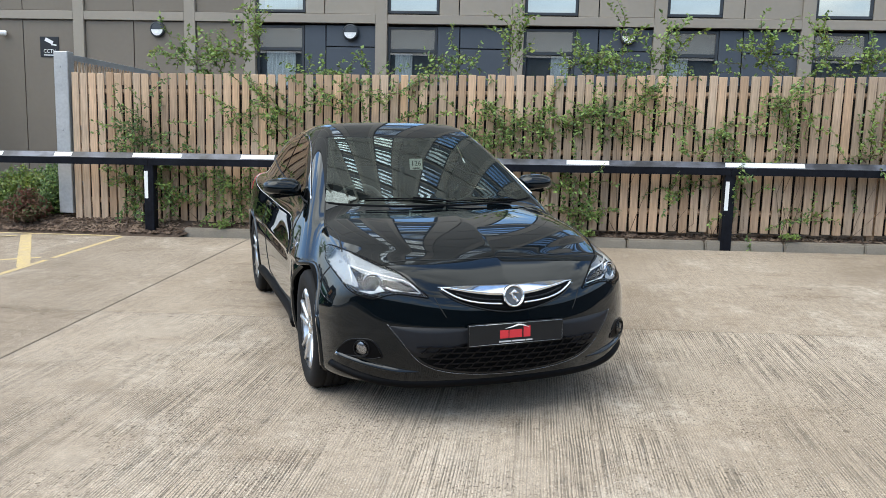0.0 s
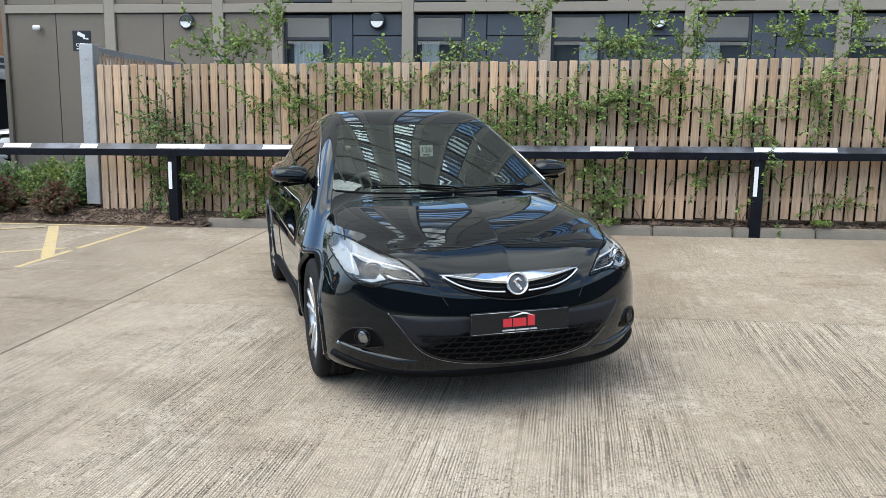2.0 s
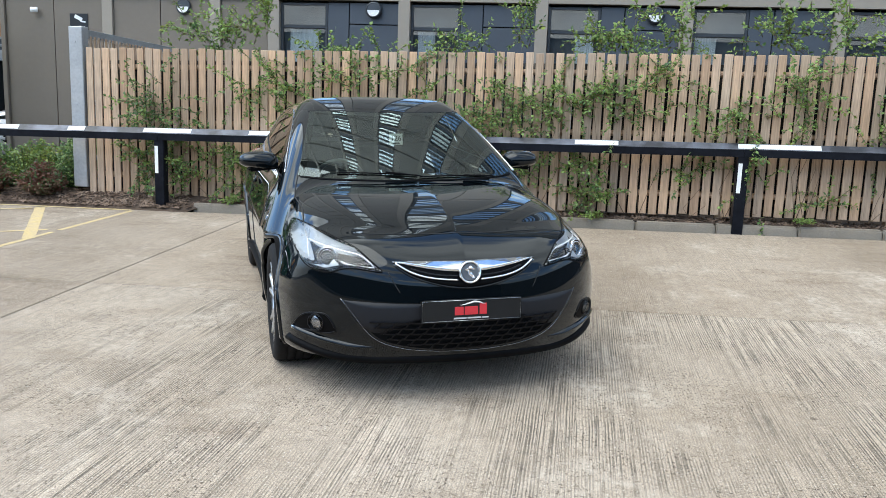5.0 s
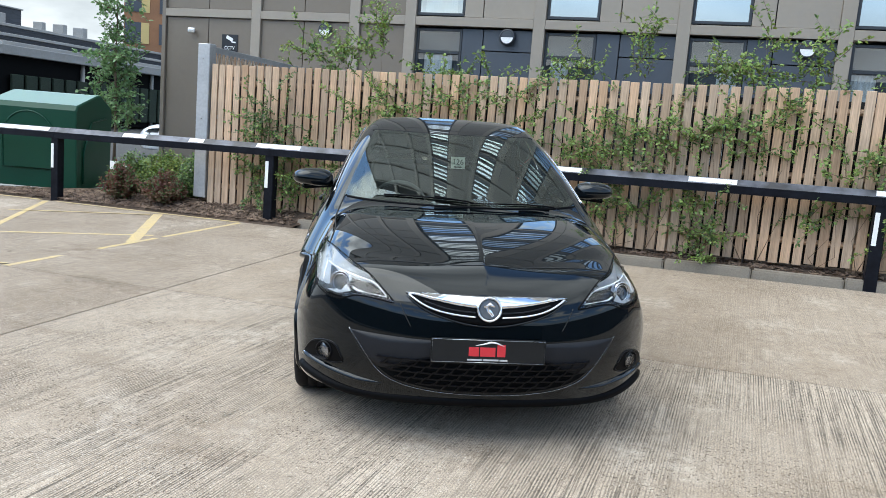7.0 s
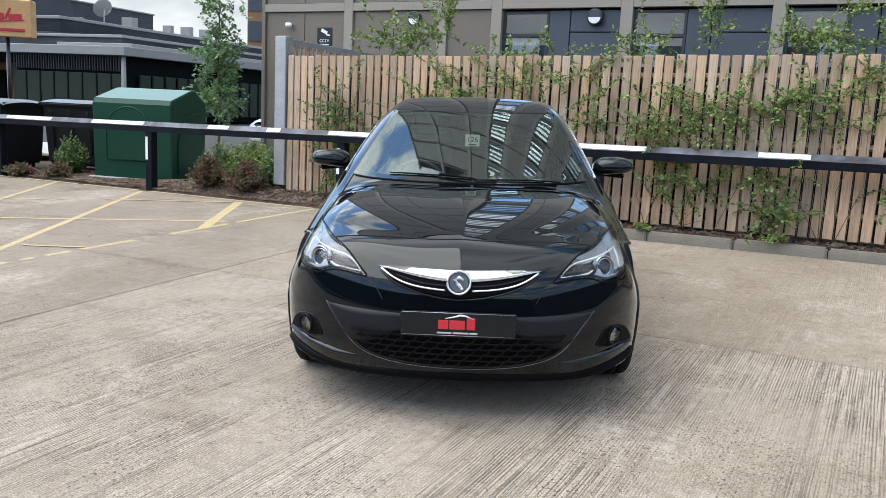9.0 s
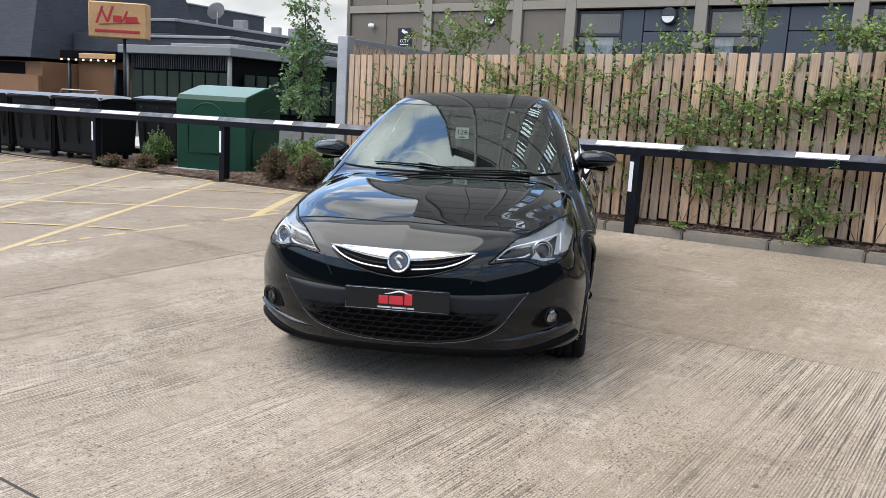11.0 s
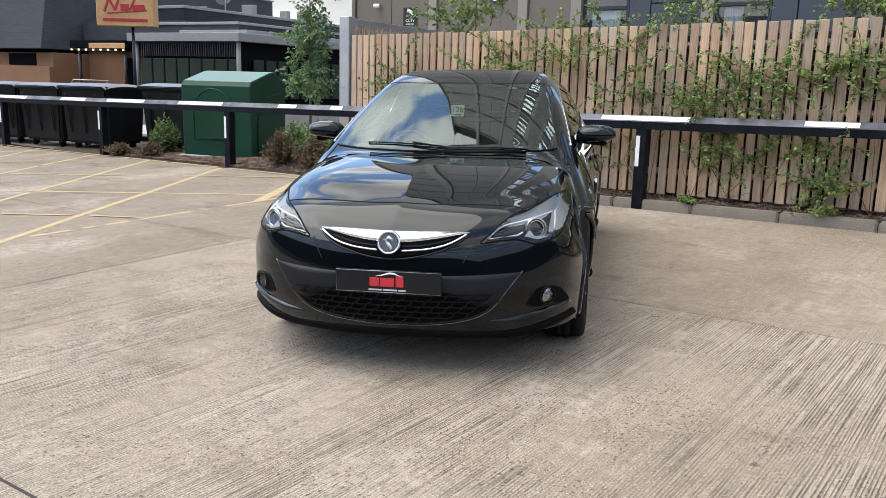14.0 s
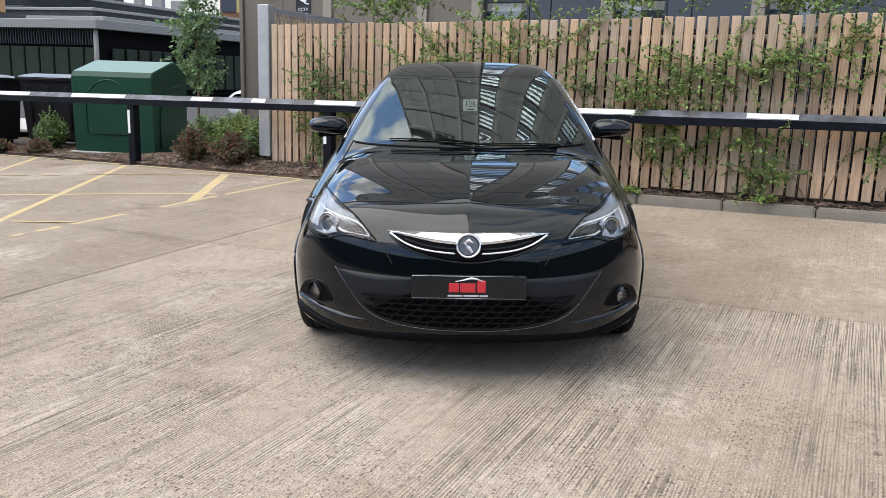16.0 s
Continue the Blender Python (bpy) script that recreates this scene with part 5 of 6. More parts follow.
# Windscreen: glass over a dark cabin, a black border, wipers, a parking sticker.
ss = np.linspace(-1, 1, 61)
grid = []
for t in np.linspace(0, 1, 31):
    hw = 0.702 - 0.165 * t
    grid.append([(s * hw, screen_base(s * hw) + (screen_head(s * hw) - screen_base(s * hw)) * t) for s in ss])
screen_glass = part("windscreen", patch("windscreen", grid, "top", CAR_GLASS, 0.005, 0.0), car, "tinted windscreen")
screen_glass.visible_shadow = False


def border(grid, name, width, view, lift=0.002):
    """A black frame under the edge of a pane."""
    g = np.array(grid)
    outer = np.concatenate([g[0], g[1:, -1], g[-1, -2::-1], g[-2:0:-1, 0]])
    c = g.reshape(-1, 2).mean(0)
    k = len(outer)
    tang = np.roll(outer, -1, 0) - np.roll(outer, 1, 0)
    nrm = np.stack([-tang[:, 1], tang[:, 0]], 1)
    nrm /= np.linalg.norm(nrm, axis=1)[:, None]
    if ((outer + nrm * 0.01 - c) ** 2).sum() > ((outer - c) ** 2).sum():
        nrm = -nrm
    inner = outer + nrm * width
    p = on_body(np.concatenate([outer, inner]), view, lift)
    return mesh_of(name, p, [(i, (i + 1) % k, k + (i + 1) % k, k + i) for i in range(k)], BLACK_PLASTIC, True)


part("windscreen_border", border(grid, "windscreen_border", 0.045, "top"), screen_glass, "black printed border")
seam([(x, screen_head(x) + 0.012) for x in (-0.55, -0.3, 0, 0.3, 0.55)], "top", "roof_seam", 0.005)
part("scuttle", patch("scuttle", [[(x, screen_base(x) - 0.012 + 0.02 * j) for x in np.linspace(-0.69, 0.69, 40)] for j in range(2)], "top", BLACK_PLASTIC, 0.004, 0.004), car, "black plastic scuttle panel")
for a, b, tall in (((-0.47, 1.265), (0.02, 1.18), 0.008), ((0.03, 1.155), (0.52, 1.235), 0.007)):
    path_ = on_body(fine_line([a, ((a[0] + b[0]) / 2, (a[1] + b[1]) / 2 - 0.008), b], 20), "top", 0.012)
    wiper = part("wiper", tube("wiper", path_, tall * 0.55, BLACK_PLASTIC, 6, flat=1.1), car, "black windscreen wiper")
    part("wiper_arm", tube("wiper_arm", on_body([((a[0] + b[0]) / 2 + 0.05, (a[1] + b[1]) / 2 - 0.01), (b[0], b[1] - 0.02), (b[0] + 0.03, b[1] - 0.035)], "top", 0.02), 0.005, BLACK_PLASTIC, 6), wiper)

# Side windows, trims and door lines.
for side, view in ((-1, "left"), (1, "right")):
    for y0, y1, name in ((1.5, 2.72, "door_window"), (2.76, 3.43, "quarter_window")):
        g = between(window_base, window_top, np.linspace(y0, y1, 40), 14)
        w = part(name, patch(name, g, view, PRIVACY_GLASS, 0.003, 0.0), car, "dark tinted side glass")
        w.visible_shadow = False
        part("window_border", border(g, "window_border", 0.026, view, 0.001), w)
    edge = [(y, float(window_top(y)) + 0.006) for y in np.linspace(1.47, 3.46, 60)]
    part("window_trim", tube("window_trim", on_body(edge, view, 0.003), 0.0048, CHROME, 6), car, "bright chrome window trim")
    part("waist_trim", tube("waist_trim", on_body([(y, float(window_base(y)) - 0.006) for y in np.linspace(1.47, 3.46, 50)], view, 0.003), 0.006, SATIN_TRIM, 6), car)
    seam([(1.50, 1.0), (1.44, 0.85), (1.42, 0.6), (1.46, 0.36)], view)
    seam([(2.72, 1.08), (2.78, 0.9), (2.78, 0.6), (2.62, 0.36)], view)
    seam([(1.46, 0.36), (2.0, 0.33), (2.62, 0.36)], view)
    seam([(0.62, 0.76), (0.66, 0.70), (0.62, 0.55)], view, n=30)
    door_handle = part("door_handle", tube("door_handle", on_body(fine_line([(2.44, 0.875), (2.54, 0.885), (2.64, 0.885)], 16), view, 0.022), 0.013, PAINT, 8, flat=1.3), car, "black door handle")
    part("keyhole_cap", lathe("keyhole_cap", [(0, 0), (0.004, 0.014), (0, 0.016)], CHROME, 12), door_handle, m=Matrix.Translation(Vector(on_body([(2.70, 0.88)], view, 0.004)[0])))
    lamp_grid = [[(y, z + 0.008 * (y - 1.2) * 5) for y in np.linspace(1.21, 1.32, 10)] for z in np.linspace(0.772, 0.802, 5)]
    part("side_indicator", patch("side_indicator", lamp_grid, view, LAMP_REFLECTOR, 0.005, 0.005), car, "clear side indicator")
    # Sill and wheel arches.
    part("sill", tube("sill", on_body([(y, 0.27) for y in np.linspace(1.32, 3.18, 20)], view, 0.0), 0.035, BLACK_PLASTIC, 8), car, "black plastic sill")
    for ya in AXLES:
        arc = [(ya + 0.387 * math.cos(a), WHEEL_R + 0.387 * math.sin(a)) for a in np.linspace(math.radians(-24), math.radians(204), 60)]
        arc = [(y, max(z, 0.19)) for y, z in arc]
        part("arch_lip", tube("arch_lip", on_body(arc, view, -0.005), 0.016, PAINT, 8), car)
        vv, ff = [], []
        for i, a in enumerate(np.linspace(math.radians(-20), math.radians(200), 24)):
            vv += [(side * xx, ya + 0.39 * math.cos(a), WHEEL_R + 0.39 * math.sin(a)) for xx in (0.895, 0.5)]
        ff = [(2 * i, 2 * i + 1, 2 * i + 3, 2 * i + 2) for i in range(23)] + [tuple(range(1, 48, 2))]
        part("arch_liner", mesh_of("arch_liner", vv, ff, BLACK_PLASTIC, True), car, "black wheel arch liner")
    # Door mirror.
    mir = bmesh.new()
    bmesh.ops.create_uvsphere(mir, u_segments=32, v_segments=20, radius=1)
    for v in mir.verts:
        c = v.co
        x, y, z = (math.copysign(abs(q) ** e, q) for q, e in ((c.x, 0.8), (c.y, 0.9), (c.z, 0.7)))
        y = y * (1.0 if y < 0 else 0.45)
        v.co = Vector((x * 0.128 * side, y * 0.10, z * ((0.074 - 0.012 * x) if z > 0 else 0.040) + 0.010 * x))
    if side < 0:
        bmesh.ops.reverse_faces(mir, faces=mir.faces[:])
    mirror = part("door_mirror", bm_mesh("door_mirror", mir, PAINT, True), car, "glossy black door mirror", m=pose(side * 0.918, 1.75, 1.077, 0, 0, side * -8))
    part("mirror_glass", box_mesh("mirror_glass", (0.17, 0.006, 0.074), CHROME, 0.002, at=(0, 0.047, -0.026)), mirror, "mirror glass")
    part("mirror_base", box_mesh("mirror_base", (0.20, 0.10, 0.028), BLACK_PLASTIC, 0.01, 2), mirror, m=pose(side * -0.03, 0.0, -0.050, 0, side * 5, 0))
    part("mirror_foot", box_mesh("mirror_foot", (0.06, 0.09, 0.05), BLACK_PLASTIC, 0.012, 2, (0.6, 0.8)), mirror, m=pose(side * -0.135, 0.0, -0.085, 0, side * -20, 0))
    part("corner_trim", mesh_of("corner_trim", on_body([(1.44, 1.0), (1.62, 1.035), (1.74, 1.14), (1.6, 1.08)], view, 0.004), [(0, 1, 2, 3)], BLACK_PLASTIC), car)

# Bonnet lines.
seam([(-0.62, 0.285), (-0.35, 0.247), (0, 0.215), (0.35, 0.247), (0.62, 0.285)], "top", "bonnet_gap", 0.003)
for side in (-1, 1):
    seam([(side * 0.755, 0.60), (side * 0.735, 0.85), (side * 0.742, 1.15), (side * 0.70, 1.36)], "top", "bonnet_gap", 0.004)
    seam([(side * 0.402, 0.682), (side * 0.37, 0.62), (side * 0.35, 0.585)], "front", "bumper_crease", 0.002, n=16)

# Headlamps: a recessed housing, bright above the light guide and black below it, with a twin-ring projector and a clear cover.
for side in (-1, 1):
    us = np.linspace(LAMP_IN, LAMP_OUT, 60)
    g = between(lamp_base, lamp_top, us, 24, side)
    edge = np.minimum.outer(np.minimum(np.linspace(0, 1, 24), np.linspace(1, 0, 24)) * 2, np.ones(60))
    run = np.minimum(np.minimum((us - LAMP_IN) / 0.08, (LAMP_OUT - us) / 0.04), 1)
    deep = 0.001 - 0.045 * np.minimum(edge * 2.0, 1) * run[None, :]
    housing = patch("headlight", g, "front", LAMP_BLACK, 0, 0.0, True, deep)
    housing.materials.append(LAMP_BRIGHT)
    bright = [abs(g[i][j][0]) > 0.764 and g[i][j][1] > 0.715 or g[i][j][1] > float(guide_line(us[j])) for i in range(23) for j in range(59)]
    housing.polygons.foreach_set("material_index", [int(q) for q in bright])
    lamp = part("headlight", housing, car, "clear headlight with silver housing and twin-ring projector")
    cover = part("lamp_cover", patch("lamp_cover", g, "front", LAMP_GLASS, 0.0035, 0.0), lamp, "clear polished cover")
    cover.visible_shadow = False
    rim = [(side * u, float(lamp_base(u))) for u in us] + [(side * u, float(lamp_top(u))) for u in us[::-1]]
    part("lamp_seal", tube("lamp_seal", on_body(rim, "front", 0.0005), 0.0042, BLACK_PLASTIC, 6, True), lamp)
    low_band = [[(side * u, float(lamp_base(u)) + 0.004 + 0.011 * j) for u in np.linspace(LAMP_IN + 0.03, LAMP_OUT - 0.03, 40)] for j in (0, 1)]
    part("lamp_surround", patch("lamp_surround", low_band, "front", BLACK_PLASTIC, -0.003, 0.0), lamp, "black lower surround")
    c = on_body([(side * 0.684, 0.741)], "front", -0.014)[0]
    aim = pose(*c, 0, 0, 90 + side * 26) @ pose(0, 0, 0, 0, 6, 0)
    part("projector_ring", lathe("projector_ring", [(0.02, 0.051), (-0.006, 0.0535), (-0.010, 0.0515), (-0.009, 0.0485), (0.014, 0.046)], CHROME, 44), lamp, "chrome projector ring", m=aim)
    part("projector_barrel", lathe("projector_barrel", [(-0.002, 0.047), (0.006, 0.0435), (0.03, 0.042), (0.03, 0.0)], LAMP_BLACK, 40), lamp, m=aim)
    part("projector_inner_ring", lathe("projector_inner_ring", [(0.004, 0.0415), (-0.007, 0.0405), (-0.008, 0.038), (0.004, 0.037)], CHROME, 40), lamp, m=aim)
    part("projector_lens", lathe("projector_lens", [(0.008, 0.037), (0.0, 0.030), (-0.006, 0.018), (-0.009, 0.0)], LENS, 32), lamp, m=aim)
    guide = [(side * 0.768, 0.728), (side * 0.766, 0.765), (side * 0.757, 0.800)] + [(side * u, float(guide_line(u))) for u in np.linspace(0.74, 0.475, 24)] + [(side * 0.466, 0.704), (side * 0.49, 0.703), (side * 0.55, 0.707), (side * 0.60, 0.715), (side * 0.622, 0.727)]
    part("light_guide", tube("light_guide", on_body(guide, "front", -0.010), 0.0044, LAMP_STRIP, 6), lamp, "white daytime light guide")
    fin = np.array([(0.755, 0.698), (0.70, 0.688), (0.632, 0.708), (0.655, 0.736), (0.68, 0.705)]) * [side, 1]
    part("silver_fin", mesh_of("silver_fin", on_body(fin, "front", -0.012), [(0, 1, 4), (1, 2, 4), (2, 3, 4)] if side > 0 else [(4, 1, 0), (4, 2, 1), (4, 3, 2)], LAMP_BRIGHT), lamp, "small silver fin under the projector")
    wedge = [[(side * u, 0.716 + 0.012 * j + (u - 0.49) * 0.16) for u in np.linspace(0.49, 0.60, 12)] for j in (0, 1)]
    part("turn_reflector", patch("turn_reflector", wedge, "front", SATIN_TRIM, -0.016, 0.0), lamp)

# Upper grille: dark opening, chrome wing bar, a thin lower bar, a round emblem.
g_top = spline([-0.375, -0.2, 0.0, 0.2, 0.375], [0.727, 0.7265, 0.7245, 0.7265, 0.727])
g_low = spline([-0.375, -0.34, -0.217, -0.08, 0.08, 0.217, 0.34, 0.375], [0.722, 0.695, 0.640, 0.610, 0.610, 0.640, 0.695, 0.722])
us = np.linspace(-0.375, 0.375, 60)
grille = part("upper_grille", patch("upper_grille", between(g_low, g_top, us, 8), "front", BLACK_PLASTIC, 0.003, 0.004), car, "dark upper grille with chrome wing bar")
bar_low = spline([-0.37, -0.25, -0.08, 0.08, 0.25, 0.37], [0.722, 0.698, 0.676, 0.676, 0.698, 0.722])
rise = np.linspace(0, 1, 9)
bulge = np.minimum.outer(np.where(rise < 0.12, rise / 0.12, 1 - 0.8 * (rise - 0.12) / 0.88), np.ones(60)) * 0.022 * np.minimum((0.375 - np.abs(us)) / 0.06 + 0.15, 1) + 0.003
part("chrome_bar", patch("chrome_bar", between(bar_low, g_top, us, 9), "front", CHROME, 0, 0.006, True, bulge), grille, "bright chrome bar")
for k in (-1, 1):
    part("lower_bar", tube("lower_bar", on_body(fine_line([(k * 0.06, 0.640), (k * 0.18, 0.650), (k * 0.30, 0.682), (k * 0.362, 0.716)], 30), "front", 0.009), 0.0065, CHROME, 8, flat=0.8), grille, "thin chrome bar")
    part("grille_slat", tube("grille_slat", on_body(fine_line([(k * 0.06, 0.659), (k * 0.18, 0.668), (k * 0.29, 0.694)], 24), "front", 0.006), 0.004, SATIN_TRIM, 6), grille)
part("grille_lip", tube("grille_lip", on_body([(u, float(g_low(u)) - 0.004) for u in np.linspace(-0.37, 0.37, 60)], "front", 0.003), 0.005, PAINT, 6), grille)
em = on_body([(0.0, 0.669)], "front", 0.026)[0]
emblem = part("emblem", lathe("emblem", [(0.02, 0.058), (-0.004, 0.0585), (-0.012, 0.055), (-0.012, 0.049), (-0.004, 0.046), (0.0, 0.044), (0.0, 0.0)], CHROME, 44), grille, "round chrome emblem", m=pose(*em, 0, 0, 90) @ pose(0, 0, 0, 0, 13, 0))
part("emblem_field", lathe("emblem_field", [(-0.002, 0.043), (-0.003, 0.0)], LAMP_HOUSING, 32), emblem)
part("emblem_shape", tube("emblem_shape", [(-0.006, -0.022, 0.012), (-0.006, 0.0, 0.026), (-0.006, 0.02, 0.012), (-0.006, 0.0, -0.006), (-0.006, -0.016, -0.03)], [0.006, 0.011, 0.012, 0.011, 0.006], CHROME, 8), emblem, "plain chrome shape")

# Bumper: satin strip, number plate, lower grille, fog lamps, splitter.
strip_top = spline([-0.622, -0.54, -0.26, 0, 0.26, 0.54, 0.622], [0.538, 0.536, 0.529, 0.527, 0.529, 0.536, 0.538])
strip_low = spline([-0.622, -0.57, -0.26, 0, 0.26, 0.57, 0.622], [0.534, 0.450, 0.444, 0.444, 0.444, 0.450, 0.534])
us = np.linspace(-0.622, 0.622, 80)
part("bumper_strip", patch("bumper_strip", between(strip_low, strip_top, us, 6), "front", SATIN_TRIM, 0.004, 0.006), car, "matt dark bumper strip")
low_edge = spline([-0.54, -0.463, -0.361, -0.22, 0, 0.22, 0.361, 0.463, 0.54], [0.44, 0.36, 0.317, 0.293, 0.283, 0.293, 0.317, 0.36, 0.44])
us = np.linspace(-0.54, 0.54, 70)
# Flush near-black backing; the opening's inner shade is painted, not modelled.
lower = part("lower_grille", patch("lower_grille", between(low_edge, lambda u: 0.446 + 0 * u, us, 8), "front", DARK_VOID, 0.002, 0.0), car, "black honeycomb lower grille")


def honeycomb():
    """Level bars and staggered leaning links of the lower grille."""
    v, f = [], []

    def stick(a, b, w):
        pa = on_body([(a[0] + (b[0] - a[0]) * t, a[1] + (b[1] - a[1]) * t) for t in np.linspace(0, 1, 4)], "front", 0.010)
        me = [Vector(q) for q in pa]
        for i in range(3):
            d = (me[i + 1] - me[i]).normalized()
            up = d.cross(Vector((0, -1, 0))).normalized() * w
            k = len(v)
            out = Vector((0, -0.008, 0))
            v.extend([me[i] - up, me[i] + up, me[i + 1] + up, me[i + 1] - up, me[i] - up + out, me[i] + up + out, me[i + 1] + up + out, me[i + 1] - up + out])
            f.extend([(k + 4, k + 5, k + 6, k + 7), (k, k + 4, k + 7, k + 3), (k + 1, k + 2, k + 6, k + 5), (k, k + 1, k + 5, k + 4), (k + 3, k + 7, k + 6, k + 2)])
    step, gap = 0.066, 0.0285
    for r in range(6):
        z = 0.436 - gap * r
        for i in range(-8, 9):
            x0 = i * step + (0.0 if r % 2 else step / 2)
            for p, q in (((x0, z), (x0 + step * 0.8, z - 0.002)), ((x0 + step * 0.8, z - 0.002), (x0 + step, z + 0.006)), ((x0 + step * 0.8, z - 0.002), (x0 + step * 0.56, z - gap + 0.004))):
                if all(abs(e[0]) < 0.53 and e[1] > float(low_edge(e[0])) + 0.006 for e in (p, q)):
                    stick(p, q, 0.0030)
    return mesh_of("grille_mesh", v, f, GRILLE_BLACK)


part("grille_mesh", honeycomb(), lower, "black plastic honeycomb bars")
part("bright_line", tube("bright_line", on_body(fine_line([(-0.628, 0.545), (-0.558, 0.452), (-0.474, 0.352), (-0.361, 0.302), (-0.219, 0.279), (0, 0.269), (0.219, 0.279), (0.361, 0.302), (0.474, 0.352), (0.558, 0.452), (0.628, 0.545)], 120), "front", 0.003), 0.0013, LAMP_REFLECTOR, 6), car, "thin bright line round the lower grille")
plate = part("number_plate", box_mesh("number_plate", (0.524, 0.012, 0.113), PLATE_BLACK, 0.004, 2), car, "black dealer plate with a red mark", m=pose(0.003, -0.052, 0.441, -3))
part("plate_border", tube("plate_border", [(-0.256, -0.0075, 0.005), (0.256, -0.0075, 0.005), (0.256, -0.0075, 0.108), (-0.256, -0.0075, 0.108)], 0.0014, ALLOY, 4, True), plate)
for x, w, h, z in ((-0.067, 0.046, 0.042, 0.033), (-0.004, 0.07, 0.042, 0.033), (0.058, 0.038, 0.056, 0.033)):
    part("red_mark", box_mesh("red_mark", (w, 0.002, h), PLATE_RED, 0.0008), plate, "plain red block", m=pose(x, -0.0065, z))
part("white_mark", tube("white_mark", [(-0.06, -0.007, 0.083), (-0.03, -0.007, 0.088), (0.01, -0.007, 0.099), (0.035, -0.007, 0.096), (0.07, -0.007, 0.083)], [0.001, 0.003, 0.005, 0.004, 0.001], SIGN_WHITE, 6, flat=1.0), plate, "white arc")
for x, w in ((-0.062, 0.066), (0.012, 0.07), (0.07, 0.036)):
    part("white_print", box_mesh("white_print", (w, 0.002, 0.0075), PLATE_PRINT, 0.0006), plate, "white bar of print", m=pose(x, -0.0065, 0.013))
fog_top = spline([0.652, 0.68, 0.73, 0.785, 0.82, 0.845], [0.380, 0.438, 0.458, 0.444, 0.408, 0.355])
fog_low = spline([0.652, 0.68, 0.74, 0.80, 0.845], [0.372, 0.360, 0.358, 0.354, 0.347])
for side in (-1, 1):
    us = np.linspace(0.652, 0.845, 30)
    fog = part("fog_light", patch("fog_light", between(fog_low, fog_top, us, 10, side), "front", BLACK_PLASTIC, 0.002, 0.004), car, "round fog light in a black recess")
    rim = [(side * u, float(fog_low(u))) for u in us] + [(side * u, float(fog_top(u))) for u in us[::-1]]
    part("fog_rim", tube("fog_rim", on_body(rim, "front", 0.001), 0.0045, GRILLE_BLACK, 6, True), fog)
    c = on_body([(side * 0.738, 0.409)], "front", 0.004)[0]
    aim = pose(*c, 0, 0, 90 + side * 34)
    part("fog_ring", lathe("fog_ring", [(0.03, 0.046), (-0.008, 0.045), (-0.011, 0.042), (-0.008, 0.039), (0.006, 0.038)], GRILLE_BLACK, 30), fog, m=aim)
    part("fog_reflector", lathe("fog_reflector", [(0.004, 0.039), (-0.001, 0.026), (-0.004, 0.012), (-0.005, 0.0)], LAMP_REFLECTOR, 24), fog, m=aim)
    part("fog_lens", lathe("fog_lens", [(-0.004, 0.039), (-0.009, 0.024), (-0.011, 0.0)], LAMP_GLASS, 24), fog, m=aim)
    bl = lambda u: 0.292 + 0.055 * ((u - 0.47) / 0.35) ** 1.6
    blade = [[(side * u, float(bl(u)) + (j - 0.5) * 0.034 * (0.3 + 0.7 * math.sin(math.pi * min((u - 0.46) / 0.5, 1)))) for u in np.linspace(0.47, 0.84, 30)] for j in np.linspace(0, 1, 7)]
    lift = np.tile(np.sin(np.linspace(0, np.pi, 7))[:, None] * 0.016 + 0.001, (1, 30)) * np.minimum((np.linspace(0.47, 0.84, 30) - 0.46) / 0.12, 1)[None, :]
    part("bumper_blade", patch("bumper_blade", blade, "front", PAINT, 0, 0.002, True, lift), car)
split_top = spline([-0.86, -0.76, -0.57, -0.41, 0, 0.41, 0.57, 0.76, 0.86], [0.300, 0.274, 0.238, 0.240, 0.242, 0.240, 0.238, 0.274, 0.300])
us = np.linspace(-0.86, 0.86, 90)
tops = np.array([float(split_top(u)) for u in us])
# Added plate, not a known part: blocks bounced light below the car.
part("undertray", box_mesh("undertray", (1.5, 3.75, 0.06), BLACK_PLASTIC, 0.02, 2), car, "black plate added under the car to deepen its shade", m=pose(0, 2.35, 0.145))
part("splitter", patch("splitter", [[(u, t - 0.042 * j) for u, t in zip(us, tops)] for j in np.linspace(1, 0, 5)], "front", BLACK_PLASTIC, 0, 0.01, True, np.tile(np.array([0.004, 0.016, 0.02, 0.016, 0.002])[:, None], (1, 90))), car, "black plastic front splitter")

# Wheels.


